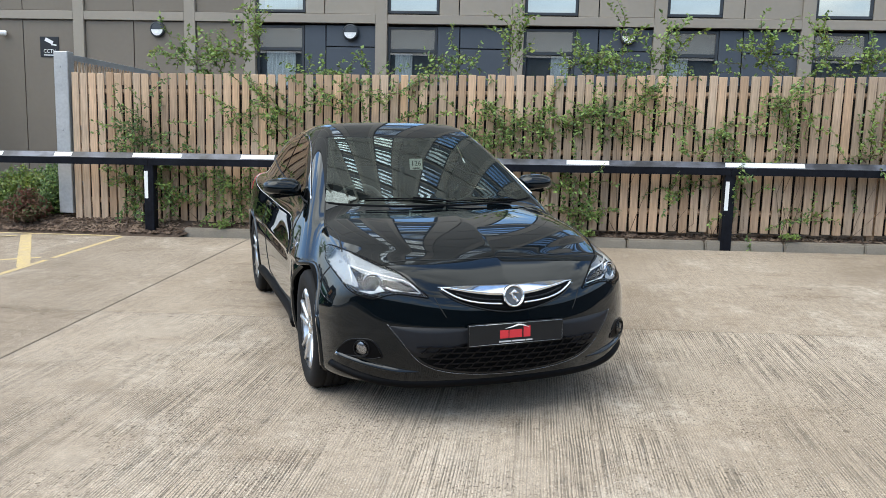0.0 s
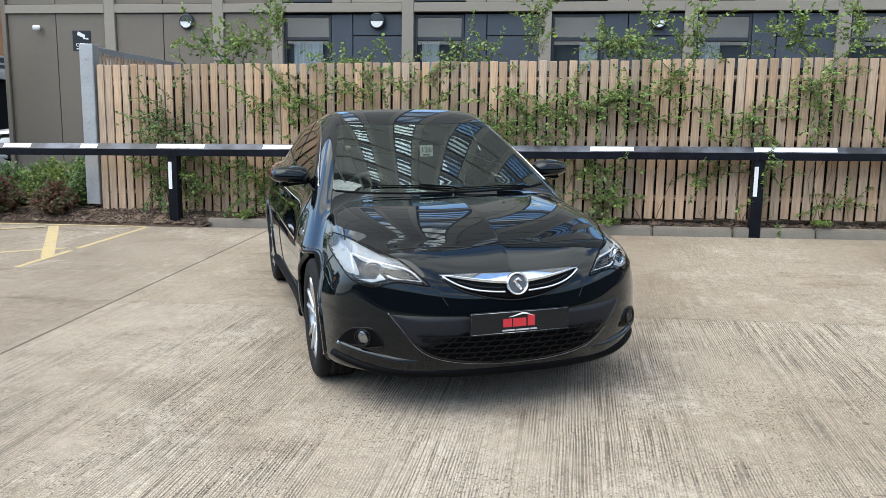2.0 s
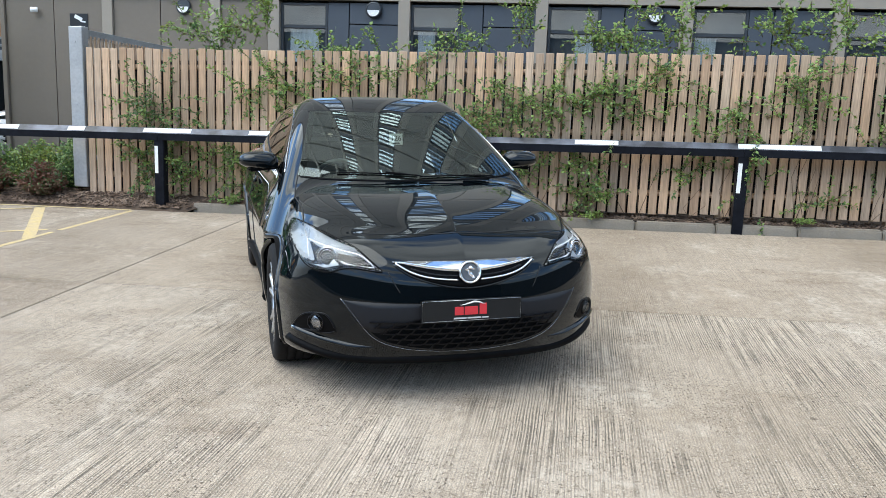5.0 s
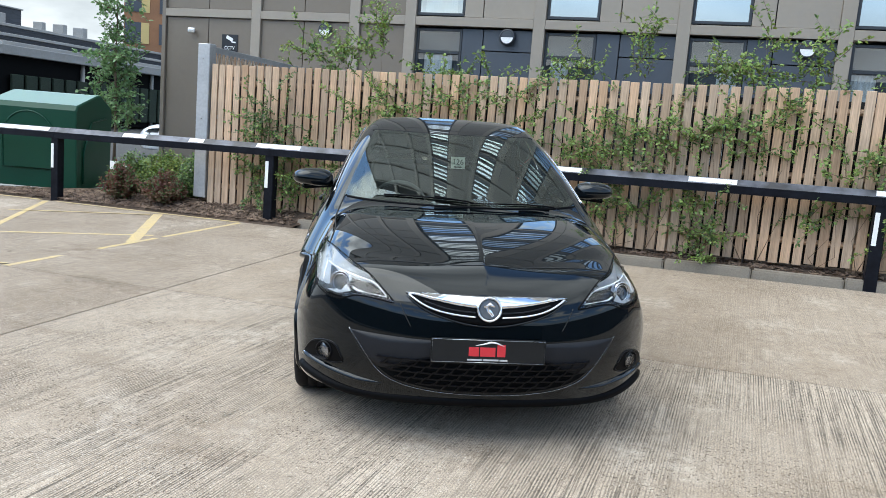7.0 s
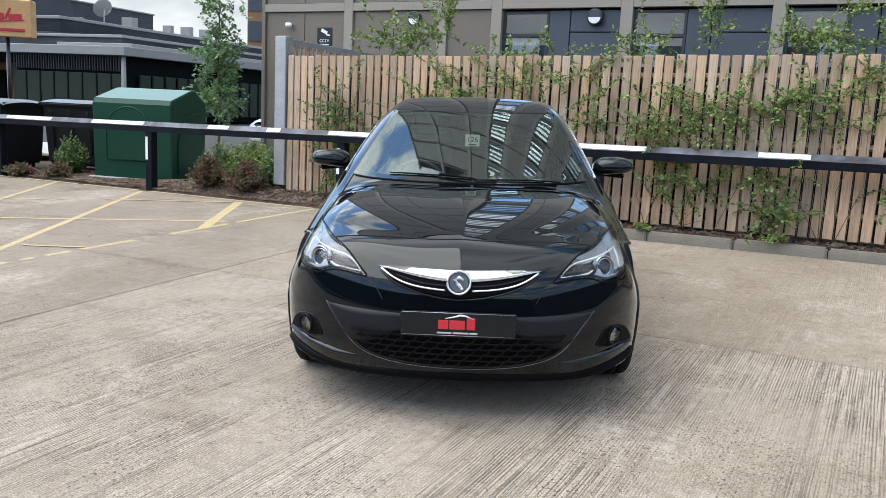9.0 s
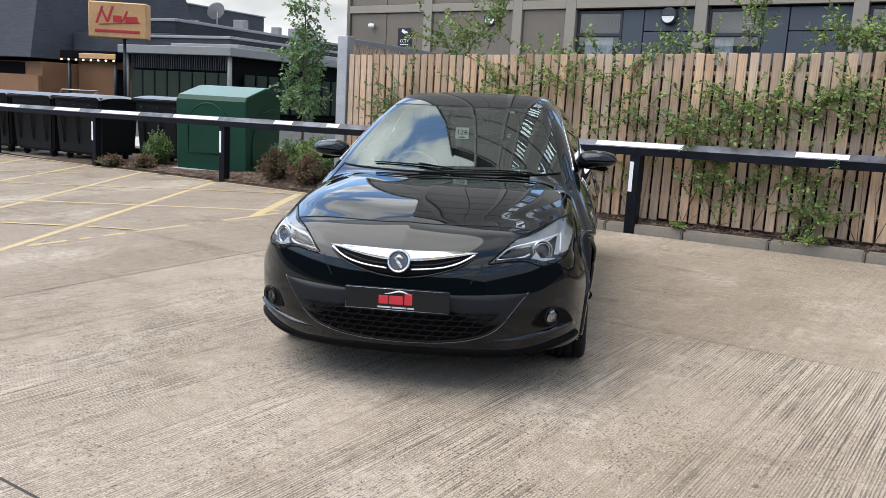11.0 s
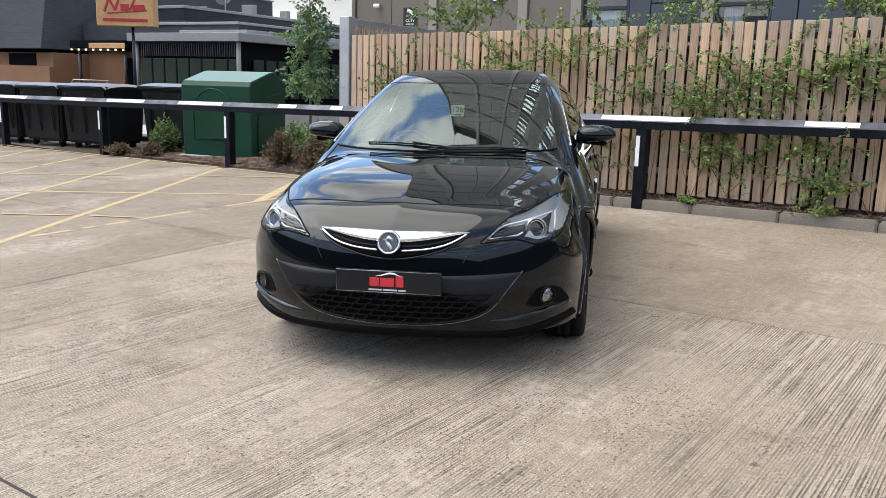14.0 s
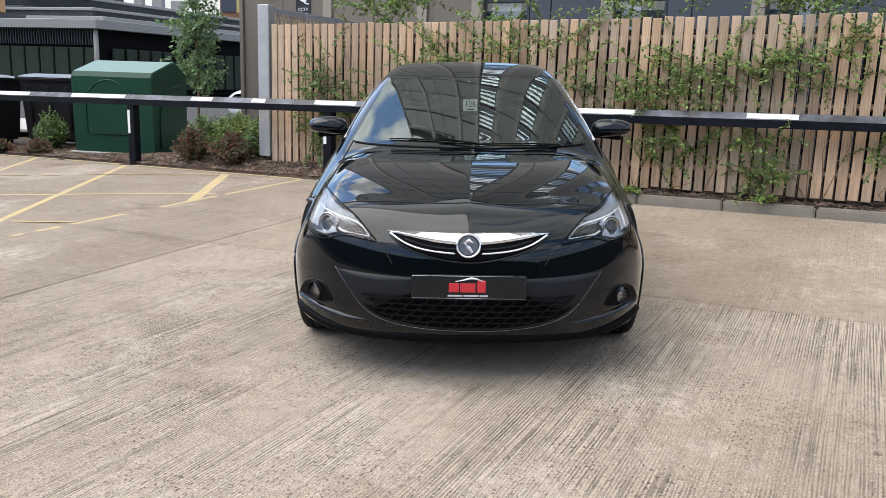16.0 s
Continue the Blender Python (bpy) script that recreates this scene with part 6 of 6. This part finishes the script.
def wheel(side, ya):
    w = part("wheel", lathe("wheel", [(0.10, 0.225), (0.10, 0.236), (0.085, 0.232), (-0.02, 0.205), (-0.09, 0.215), (-0.10, 0.236), (-0.105, 0.236), (-0.105, 0.2)], ALLOY, 60), car, "silver twin-spoke alloy wheel", m=pose(side * WHEEL_X, ya, WHEEL_R, 0, 0, 0 if side > 0 else 180))
    part("tyre", lathe("tyre", [(0.098, 0.232), (0.112, 0.25), (0.118, 0.29), (0.112, 0.322), (0.098, 0.338), (0.085, 0.342), (0.05, 0.3435), (0.048, 0.337), (0.042, 0.337), (0.04, 0.344), (0.003, 0.3445), (0.001, 0.337), (-0.005, 0.337), (-0.007, 0.344), (-0.04, 0.344), (-0.042, 0.337), (-0.048, 0.337), (-0.05, 0.3435), (-0.09, 0.341), (-0.112, 0.322), (-0.118, 0.29), (-0.105, 0.236)], RUBBER, 72), w, "black tyre")
    part("brake_disc", lathe("brake_disc", [(-0.02, 0.0), (-0.02, 0.15), (0.0, 0.15), (0.0, 0.0)], STEEL, 36), w)
    part("wheel_back", lathe("wheel_back", [(-0.06, 0.0), (-0.06, 0.21)], DARK_VOID, 32), w)
    hub = part("hub", lathe("hub", [(0.04, 0.075), (0.075, 0.066), (0.082, 0.04), (0.088, 0.034), (0.09, 0.0)], ALLOY, 32), w)
    part("hub_cap", lathe("hub_cap", [(0.089, 0.03), (0.094, 0.026), (0.096, 0.0)], CHROME, 24), hub)
    for i in range(5):
        for d in (-13, 13):
            a0, a1 = radians(72 * i + 90 + d * 0.75), radians(72 * i + 90 + d)
            r0, r1 = 0.05, 0.228
            path_ = [(0.076, r0 * math.cos(a0), r0 * math.sin(a0)), (0.086, 0.12 * math.cos(a0 * 0.5 + a1 * 0.5), 0.12 * math.sin(a0 * 0.5 + a1 * 0.5)), (0.094, 0.19 * math.cos(a1), 0.19 * math.sin(a1)), (0.092, r1 * math.cos(a1), r1 * math.sin(a1))]
            part("spoke", tube("spoke", path_, [0.017, 0.015, 0.014, 0.018], ALLOY, 8), w)
        part("wheel_bolt", lathe("wheel_bolt", [(0.08, 0.009), (0.09, 0.008), (0.09, 0.0)], STEEL, 8), w, m=pose(0, 0.052 * math.cos(radians(72 * i + 54)), 0.052 * math.sin(radians(72 * i + 54))))


for side in (-1, 1):
    for ya in AXLES:
        wheel(side, ya)

# Rear: window, lamps.
part("rear_window", patch("rear_window", [[(x, 3.60 + 0.42 * t) for x in np.linspace(-0.5, 0.5, 20)] for t in np.linspace(0, 1, 8)], "top", PRIVACY_GLASS, 0.004, 0.0), car, "dark tinted rear window")
for side in (-1, 1):
    part("tail_light", patch("tail_light", [[(4.02 + 0.2 * t, 0.86 + 0.16 * s) for t in np.linspace(0, 1, 10)] for s in np.linspace(0, 1, 8)], "right" if side > 0 else "left", TAIL_RED, 0.006, 0.006), car, "red tail light")
part("roof_aerial", tube("roof_aerial", [(0, 3.35, 1.40), (0, 3.42, 1.46), (0, 3.5, 1.44)], [0.03, 0.014, 0.006], PAINT, 8), car)

# Cabin: floor, dashboard, wheel, seats.
part("cabin_floor", box_mesh("cabin_floor", (1.4, 2.6, 0.04), SEAT_CLOTH, 0.01), car, m=pose(0, 2.4, 0.32))
part("dashboard", box_mesh("dashboard", (1.36, 0.5, 0.34), BLACK_PLASTIC, 0.06, 3, (0.97, 0.7)), car, "dark dashboard", m=pose(0, 1.62, 0.62))
part("bulkhead", box_mesh("bulkhead", (1.16, 0.05, 0.5), BLACK_PLASTIC, 0.01), car, m=pose(0, 1.36, 0.34))
part("steering_wheel", tube("steering_wheel", [(-0.36 + 0.185 * math.cos(a), 1.93 - 0.06 * math.sin(a) * 0.9, 0.90 + 0.175 * math.sin(a)) for a in np.linspace(0, 2 * math.pi, 33)[:-1]], 0.015, WHEEL_GRIP, 8, True), car, "dark steering wheel")
part("steering_boss", box_mesh("steering_boss", (0.17, 0.05, 0.12), BLACK_PLASTIC, 0.02, 2), car, m=pose(-0.36, 1.95, 0.84, -18))
part("instrument_hood", box_mesh("instrument_hood", (0.36, 0.2, 0.08), BLACK_PLASTIC, 0.03, 3), car, m=pose(-0.36, 1.72, 0.93))
for x in (-0.37, 0.37):
    seat = part("seat", box_mesh("seat", (0.5, 0.52, 0.16), SEAT_CLOTH, 0.05, 3), car, "dark cloth seat", m=pose(x, 2.35, 0.5))
    part("seat_back", box_mesh("seat_back", (0.5, 0.14, 0.62), SEAT_CLOTH, 0.05, 3, (0.8, 0.8)), seat, m=pose(0, 0.3, 0.08, -16))
    part("headrest", box_mesh("headrest", (0.26, 0.1, 0.18), SEAT_CLOTH, 0.04, 3), seat, m=pose(0, 0.5, 0.72, -12))
part("rear_bench", box_mesh("rear_bench", (1.2, 0.16, 0.62), SEAT_CLOTH, 0.05, 3), car, m=pose(0, 3.25, 0.5, -16))
part("rear_mirror", box_mesh("rear_mirror", (0.22, 0.04, 0.07), BLACK_PLASTIC, 0.015, 2), car, m=pose(0, 2.02, 1.28))
p0, tilt = (0.005, 1.73, 1.232), 78
sticker = part("parking_sticker", box_mesh("parking_sticker", (0.092, 0.076, 0.001), STICKER, at=(0, 0, 0)), car, "pale numbered sticker inside the windscreen", m=pose(*p0, tilt))
part("digits", text_mesh("digits", "126", 0.05, SIGN_BLACK, 0.0004), sticker, "black digits", m=pose(0, 0.004, 0.0022))
part("sticker_print", box_mesh("sticker_print", (0.05, 0.008, 0.0006), SIGN_BLACK), sticker, m=pose(0, -0.028, 0.0014))

# ---------------------------------------------------------------- a white car parked beyond the path
white_car = thing("parked_car", "white hatchback parked beyond the planting bed", "car", m=pose(-15.35, 20.5, ground_z(-15.5, 20.3) + 0.0, 0, 0, -46))
part("body", body_shell(120, 28, 70, 18, WHITE_PAINT), white_car, "white bodywork")
part("windscreen", patch("windscreen", [[(s * (0.715 - 0.163 * t), screen_base(s * 0.7) + (screen_head(s * 0.6) - screen_base(s * 0.7)) * t) for s in np.linspace(-1, 1, 17)] for t in np.linspace(0, 1, 9)], "top", DARK_VOID, 0.005, 0.0), white_car, "dark windscreen")
for view in ("left", "right"):
    part("side_window", patch("side_window", between(window_base, window_top, np.linspace(1.5, 3.43, 20), 6), view, DARK_VOID, 0.004, 0.0), white_car, "dark side window")
for side in (-1, 1):
    for ya in AXLES:
        hub = part("wheel", lathe("wheel", [(0.10, 0.0), (0.10, 0.2), (0.08, 0.236)], ALLOY, 24), white_car, m=pose(side * WHEEL_X, ya, WHEEL_R, 0, 0, 0 if side > 0 else 180))
        part("tyre", lathe("tyre", [(0.098, 0.232), (0.118, 0.29), (0.098, 0.338), (-0.09, 0.341), (-0.105, 0.236)], RUBBER, 28), hub)
part("floor_pan", box_mesh("floor_pan", (1.5, 3.9, 0.05), DARK_VOID), white_car, m=pose(0, 2.2, 0.25))

# ---------------------------------------------------------------- plants


def foliage(shoots, spacing, size, rnd, lay=0.6):
    """Leaves set alternately along shoots (lists of points): verts and faces of folded, pointed leaves."""
    v, f = [], []
    for pts in shoots:
        for i in range(1, len(pts)):
            a, b = pts[i - 1], pts[i]
            d = b - a
            n = max(1, int(d.length / spacing))
            d = d.normalized()
            for k in range(n):
                p = a.lerp(b, (k + rnd.random()) / n)
                out = Vector((rnd.uniform(-1, 1), rnd.uniform(-1.0, 0.7), rnd.uniform(-0.7, 0.8))).normalized()
                out = (out + d * 0.5).normalized()
                up = Vector((rnd.gauss(0, lay), rnd.gauss(-0.25, lay), 1)).normalized()
                s = out.cross(up)
                if s.length < 0.1:
                    continue
                s.normalize()
                up = s.cross(out)
                L = size * rnd.uniform(0.6, 1.25)
                w = L * rnd.uniform(0.26, 0.36)
                q = len(v)
                base = p + out * L * 0.2
                v += [base, base + out * L * 0.35 + s * w + up * L * 0.08, base + out * L * 0.35 - s * w + up * L * 0.08, base + out * L * 0.75 + s * w * 0.7 + up * L * 0.02, base + out * L * 0.75 - s * w * 0.7 + up * L * 0.02, base + out * L - up * L * 0.1]
                f += [(q, q + 2, q + 1), (q + 1, q + 2, q + 4, q + 3), (q + 3, q + 4, q + 5)]
    return v, f


def shoot_paths(centre, spread, count, length, rise, rnd, keep=None):
    """Arching shoots that start about a centre."""
    paths = []
    for _ in range(count):
        p = Vector([c + rnd.gauss(0, 0.45) * s for c, s in zip(centre, spread)])
        d = Vector((rnd.gauss(0, 0.8), rnd.gauss(-0.12, 0.35), rise + rnd.gauss(0, 0.6))).normalized()
        pts = [p.copy()]
        for _ in range(5):
            d = (d + Vector((rnd.gauss(0, 0.28), rnd.gauss(0, 0.2), rnd.gauss(-0.10, 0.25)))).normalized()
            p = p + d * length * rnd.uniform(0.12, 0.26)
            if keep:
                p = keep(p)
            pts.append(p.copy())
        paths.append(pts)
    return paths


def joined_tubes(name, paths, radius, mat, n=4):
    v, f = [], []
    for pts in paths:
        me = tube("shoot", pts, [radius * (1.2 - 0.9 * i / (len(pts) - 1)) for i in range(len(pts))], mat, n)
        k = len(v)
        v += [x.co.copy() for x in me.vertices]
        f += [tuple(k + i for i in pl.vertices) for pl in me.polygons]
        bpy.data.meshes.remove(me)
    return mesh_of(name, v, f, mat, True)


def plant(name, label, category, root, paths, size, spacing, mats, rnd, stem=0.004, trunk=(), group=""):
    p = thing(name, label, category, group, m=pose(*root))
    shift = Vector(root)
    local = [[q - shift for q in pts] for pts in paths]
    part("stem_tangle", joined_tubes("stem_tangle", [[Vector(q) - shift for q in t] for t in trunk] + local, stem, STEM), p, kind="stuff")
    v, f = foliage(local, spacing, size, rnd)
    me = mesh_of("leaves", v, f, mats, index=[0] * len(f))
    pick = [min(int(rnd.random() ** 1.6 * len(mats)), len(mats) - 1) for _ in range(len(f) // 3 + 1)]
    me.polygons.foreach_set("material_index", [pick[i // 3] for i in range(len(f))])
    part("foliage", me, p, kind="stuff")
    return p


def before_fence(p):
    lim = fence_y(p.x) - 0.03
    if p.z < 2.12:
        p.y = min(p.y, lim - 0.01)
    p.y = max(p.y, lim - 0.34)
    return p


rnd = random.Random(11)
on_fence = ((-4.4, 1.15, 0.5, 0.5, 34), (-4.5, 0.45, 0.3, 0.3, 8), (-2.85, 1.5, 0.65, 0.55, 34), (-3.3, 0.5, 0.3, 0.4, 12), (-0.8, 1.75, 0.35, 0.3, 12), (0.05, 1.4, 0.5, 0.55, 34),
            (0.62, 1.58, 0.3, 0.3, 16), (1.12, 1.52, 0.3, 0.25, 16), (0.3, 0.70, 0.28, 0.12, 12), (-0.06, 0.55, 0.15, 0.10, 6), (1.05, 0.84, 0.22, 0.12, 12), (1.10, 0.46, 0.16, 0.13, 16), (-0.24, 1.24, 0.34, 0.16, 16), (-0.94, 1.32, 0.16, 0.22, 8), (1.42, 1.6, 0.2, 0.26, 8), (2.36, 0.82, 0.22, 0.22, 8), (3.54, 1.78, 0.2, 0.2, 8), (3.79, 0.46, 0.14, 0.12, 5), (1.8, 1.7, 0.4, 0.5, 24), (2.75, 1.35, 0.35, 0.25, 18), (2.95, 0.7, 0.3, 0.35, 9))
on_fence_far = ((3.6, 1.7, 0.35, 0.5, 16), (4.5, 1.3, 0.35, 0.5, 16), (5.4, 1.4, 0.5, 0.6, 26), (6.5, 1.0, 0.5, 0.6, 24), (-1.9, 1.75, 0.6, 0.3, 16), (-1.2, 0.6, 0.3, 0.3, 8), (-4.6, 0.72, 0.25, 0.15, 14), (-4.13, 0.62, 0.16, 0.26, 16), (-3.73, 0.68, 0.14, 0.22, 10), (-3.25, 0.62, 0.22, 0.24, 14))
for i, (x, z, sx, sz, n) in enumerate(on_fence + on_fence_far):
    y = fence_y(x) - 0.1
    paths = shoot_paths((x, y, z), (sx, 0.12, sz), int(n * 1.2), 0.46, 0.30, rnd, before_fence)
    root = (x + rnd.uniform(-0.2, 0.2), y, bed_z(x, y))
    trunk = [[Vector(root), Vector((x - 0.1, y + 0.03, z * 0.45)), Vector((x + 0.08, y + 0.04, z * 0.75)), Vector((x, y, z + sz * 0.6))], [Vector(root), Vector((x + 0.15, y + 0.03, z * 0.5)), Vector((x + 0.1, y + 0.03, z + sz * 0.3))]]
    dark = i in (0, 1)
    plant("climbing_plant", "dark green leafy shrub against the timber fence" if dark else "straggling green climbing plant on the timber fence", "climbing plant", root, paths, 0.043, 0.0115, [LEAF_DARK, LEAF, LEAF_DARK] if dark else [LEAF, LEAF_DARK, LEAF_YELLOW], rnd, 0.0035, trunk, "climbers on the fence")
over_fence = ((-3.6, 2.3, 0.75, 0.30, 46, 0.6), (-3.02, 2.6, 0.14, 0.35, 12, 1.5), (-2.0, 2.12, 0.9, 0.10, 34, 0.25), (-0.55, 2.28, 0.35, 0.25, 16, 1.0), (0.25, 2.5, 0.14, 0.45, 14, 1.6), (1.35, 2.3, 0.5, 0.22, 32, 0.7),
              (1.6, 2.75, 0.08, 0.3, 5, 2.0), (2.1, 2.45, 0.22, 0.4, 15, 1.3), (3.35, 2.45, 0.4, 0.4, 22, 1.2), (3.9, 2.45, 0.14, 0.4, 12, 1.5), (4.5, 2.35, 0.4, 0.25, 20, 0.8), (5.8, 2.45, 0.6, 0.3, 30, 1.0))
for x, z, sx, sz, n, rise in over_fence:
    y, z = fence_y(x) + 0.25, z - 0.08
    paths = shoot_paths((x, y, z), (sx, 0.18, sz), int(n * 1.3), 0.40, rise, rnd)
    root = (x, fence_y(x) + 0.35, 0.2)
    trunk = [[Vector(root), Vector((x + 0.1, y, 1.3)), Vector((x - 0.05, y, z))]]
    plant("climbing_plant", "green shoots growing above the fence top", "climbing plant", root, paths, 0.05, 0.0135, [LEAF, LEAF_YELLOW, LEAF_DARK], rnd, 0.004, trunk, "climbers on the fence")


def bush(x, y, r, h, mats, label, size=0.042, count=46, name="bush"):
    z = bed_z(x, y)
    paths = []
    for _ in range(count):
        a, t = rnd.uniform(0, 2 * math.pi), rnd.random() ** 0.6
        tip = Vector((x + math.cos(a) * r * t, y + math.sin(a) * r * t, z + h * (1 - 0.55 * t * t) * rnd.uniform(0.7, 1.08)))
        low = Vector((x + math.cos(a) * r * t * 0.35, y + math.sin(a) * r * t * 0.35, z + 0.03))
        mid = low.lerp(tip, 0.5) + Vector((rnd.gauss(0, 0.04), rnd.gauss(0, 0.04), 0))
        paths.append([low, mid, low.lerp(tip, 0.8) + Vector((rnd.gauss(0, 0.03), rnd.gauss(0, 0.03), 0)), tip])
    return plant(name, label, "bush", (x, y, z), paths, size, 0.011, mats, rnd, 0.003)


GREENS, REDS, LIMES = [LEAF_DARK, LEAF], [LEAF_RED, LEAF_RED, LEAF_DARK], [LEAF_YELLOW, LEAF, LEAF_DARK]
for x, y, r, h, mats, label in ((-7.15, 10.7, 0.42, 0.62, GREENS, "rounded green shrub in the planting bed"), (-6.55, 10.75, 0.5, 0.66, LIMES, "low yellow-green shrub in the planting bed"), (-5.82, 10.45, 0.28, 0.62, GREENS, "small dark green shrub beside the steel post"),
                                (-6.75, 10.0, 0.30, 0.50, REDS, "russet-leaved low shrub on the bark bed"), (-5.98, 9.98, 0.33, 0.46, REDS, "russet-leaved low shrub on the bark bed"), (-10.25, 10.35, 0.30, 0.66, GREENS, "green shrub beside the green container"),
                                (-9.95, 9.85, 0.24, 0.25, REDS, "small russet shrub at the bed's edge"), (-10.75, 9.7, 0.26, 0.22, REDS, "small russet shrub at the bed's edge"), (-5.75, 11.6, 0.5, 0.75, LIMES, "low yellow-green shrub in the planting bed"), (-6.9, 12.4, 0.5, 0.8, GREENS, "rounded green shrub in the planting bed")):
    bush(x, y, r, h, mats, label, count=int(120 * r / 0.35))
for x, y, r, h in ((-3.28, 9.86, 0.16, 0.14), (1.22, 9.97, 0.12, 0.10), (3.6, 10.05, 0.1, 0.08), (-0.2, 9.95, 0.07, 0.06)):
    bush(x, y, r, h, [LEAF, LEAF_YELLOW], "small green weed at the kerb", 0.035, 14, "weed")

# A young tree beside the path.
tx, ty = -12.0, 15.7
tree = thing("young_tree", "slender young tree with bright green leaves", "tree", m=pose(tx, ty, 0.05))
limbs, shoots = [], []
for i in range(26):
    h = 0.9 + 2.7 * (i / 25) ** 0.9
    a = i * 2.4
    reach = (0.62 - 0.42 * abs(h - 1.9) / 2.2) * rnd.uniform(0.6, 1.15)
    start = Vector((0.02 * math.sin(h * 2), 0, h * 0.96))
    tip = start + Vector((math.cos(a) * reach, math.sin(a) * reach, reach * rnd.uniform(0.1, 0.7)))
    mid = start.lerp(tip, 0.5) + Vector((0, 0, 0.08))
    limbs.append([start, mid, tip])
    for k in range(5 if h < 2.5 else 2):
        s = mid.lerp(tip, rnd.uniform(0, 1))
        shoots.append([s] + [s + Vector((rnd.gauss(0, 0.16), rnd.gauss(0, 0.16), rnd.gauss(-0.03, 0.14))) * (j + 1) * 0.6 for j in range(3)])
part("trunk", tube("trunk", [(0, 0, 0), (0.03, 0, 1.0), (-0.02, 0.01, 2.2), (0.02, 0, 3.1), (0, 0, 3.7)], [0.035, 0.03, 0.022, 0.014, 0.006], STEM, 8), tree)
part("branchwork", joined_tubes("branchwork", limbs + shoots, 0.008, STEM), tree, kind="stuff")
tv, tf = foliage(shoots + limbs, 0.032, 0.10, rnd)
part("crown", mesh_of("crown", tv, tf, LEAF_TREE), tree, kind="stuff")
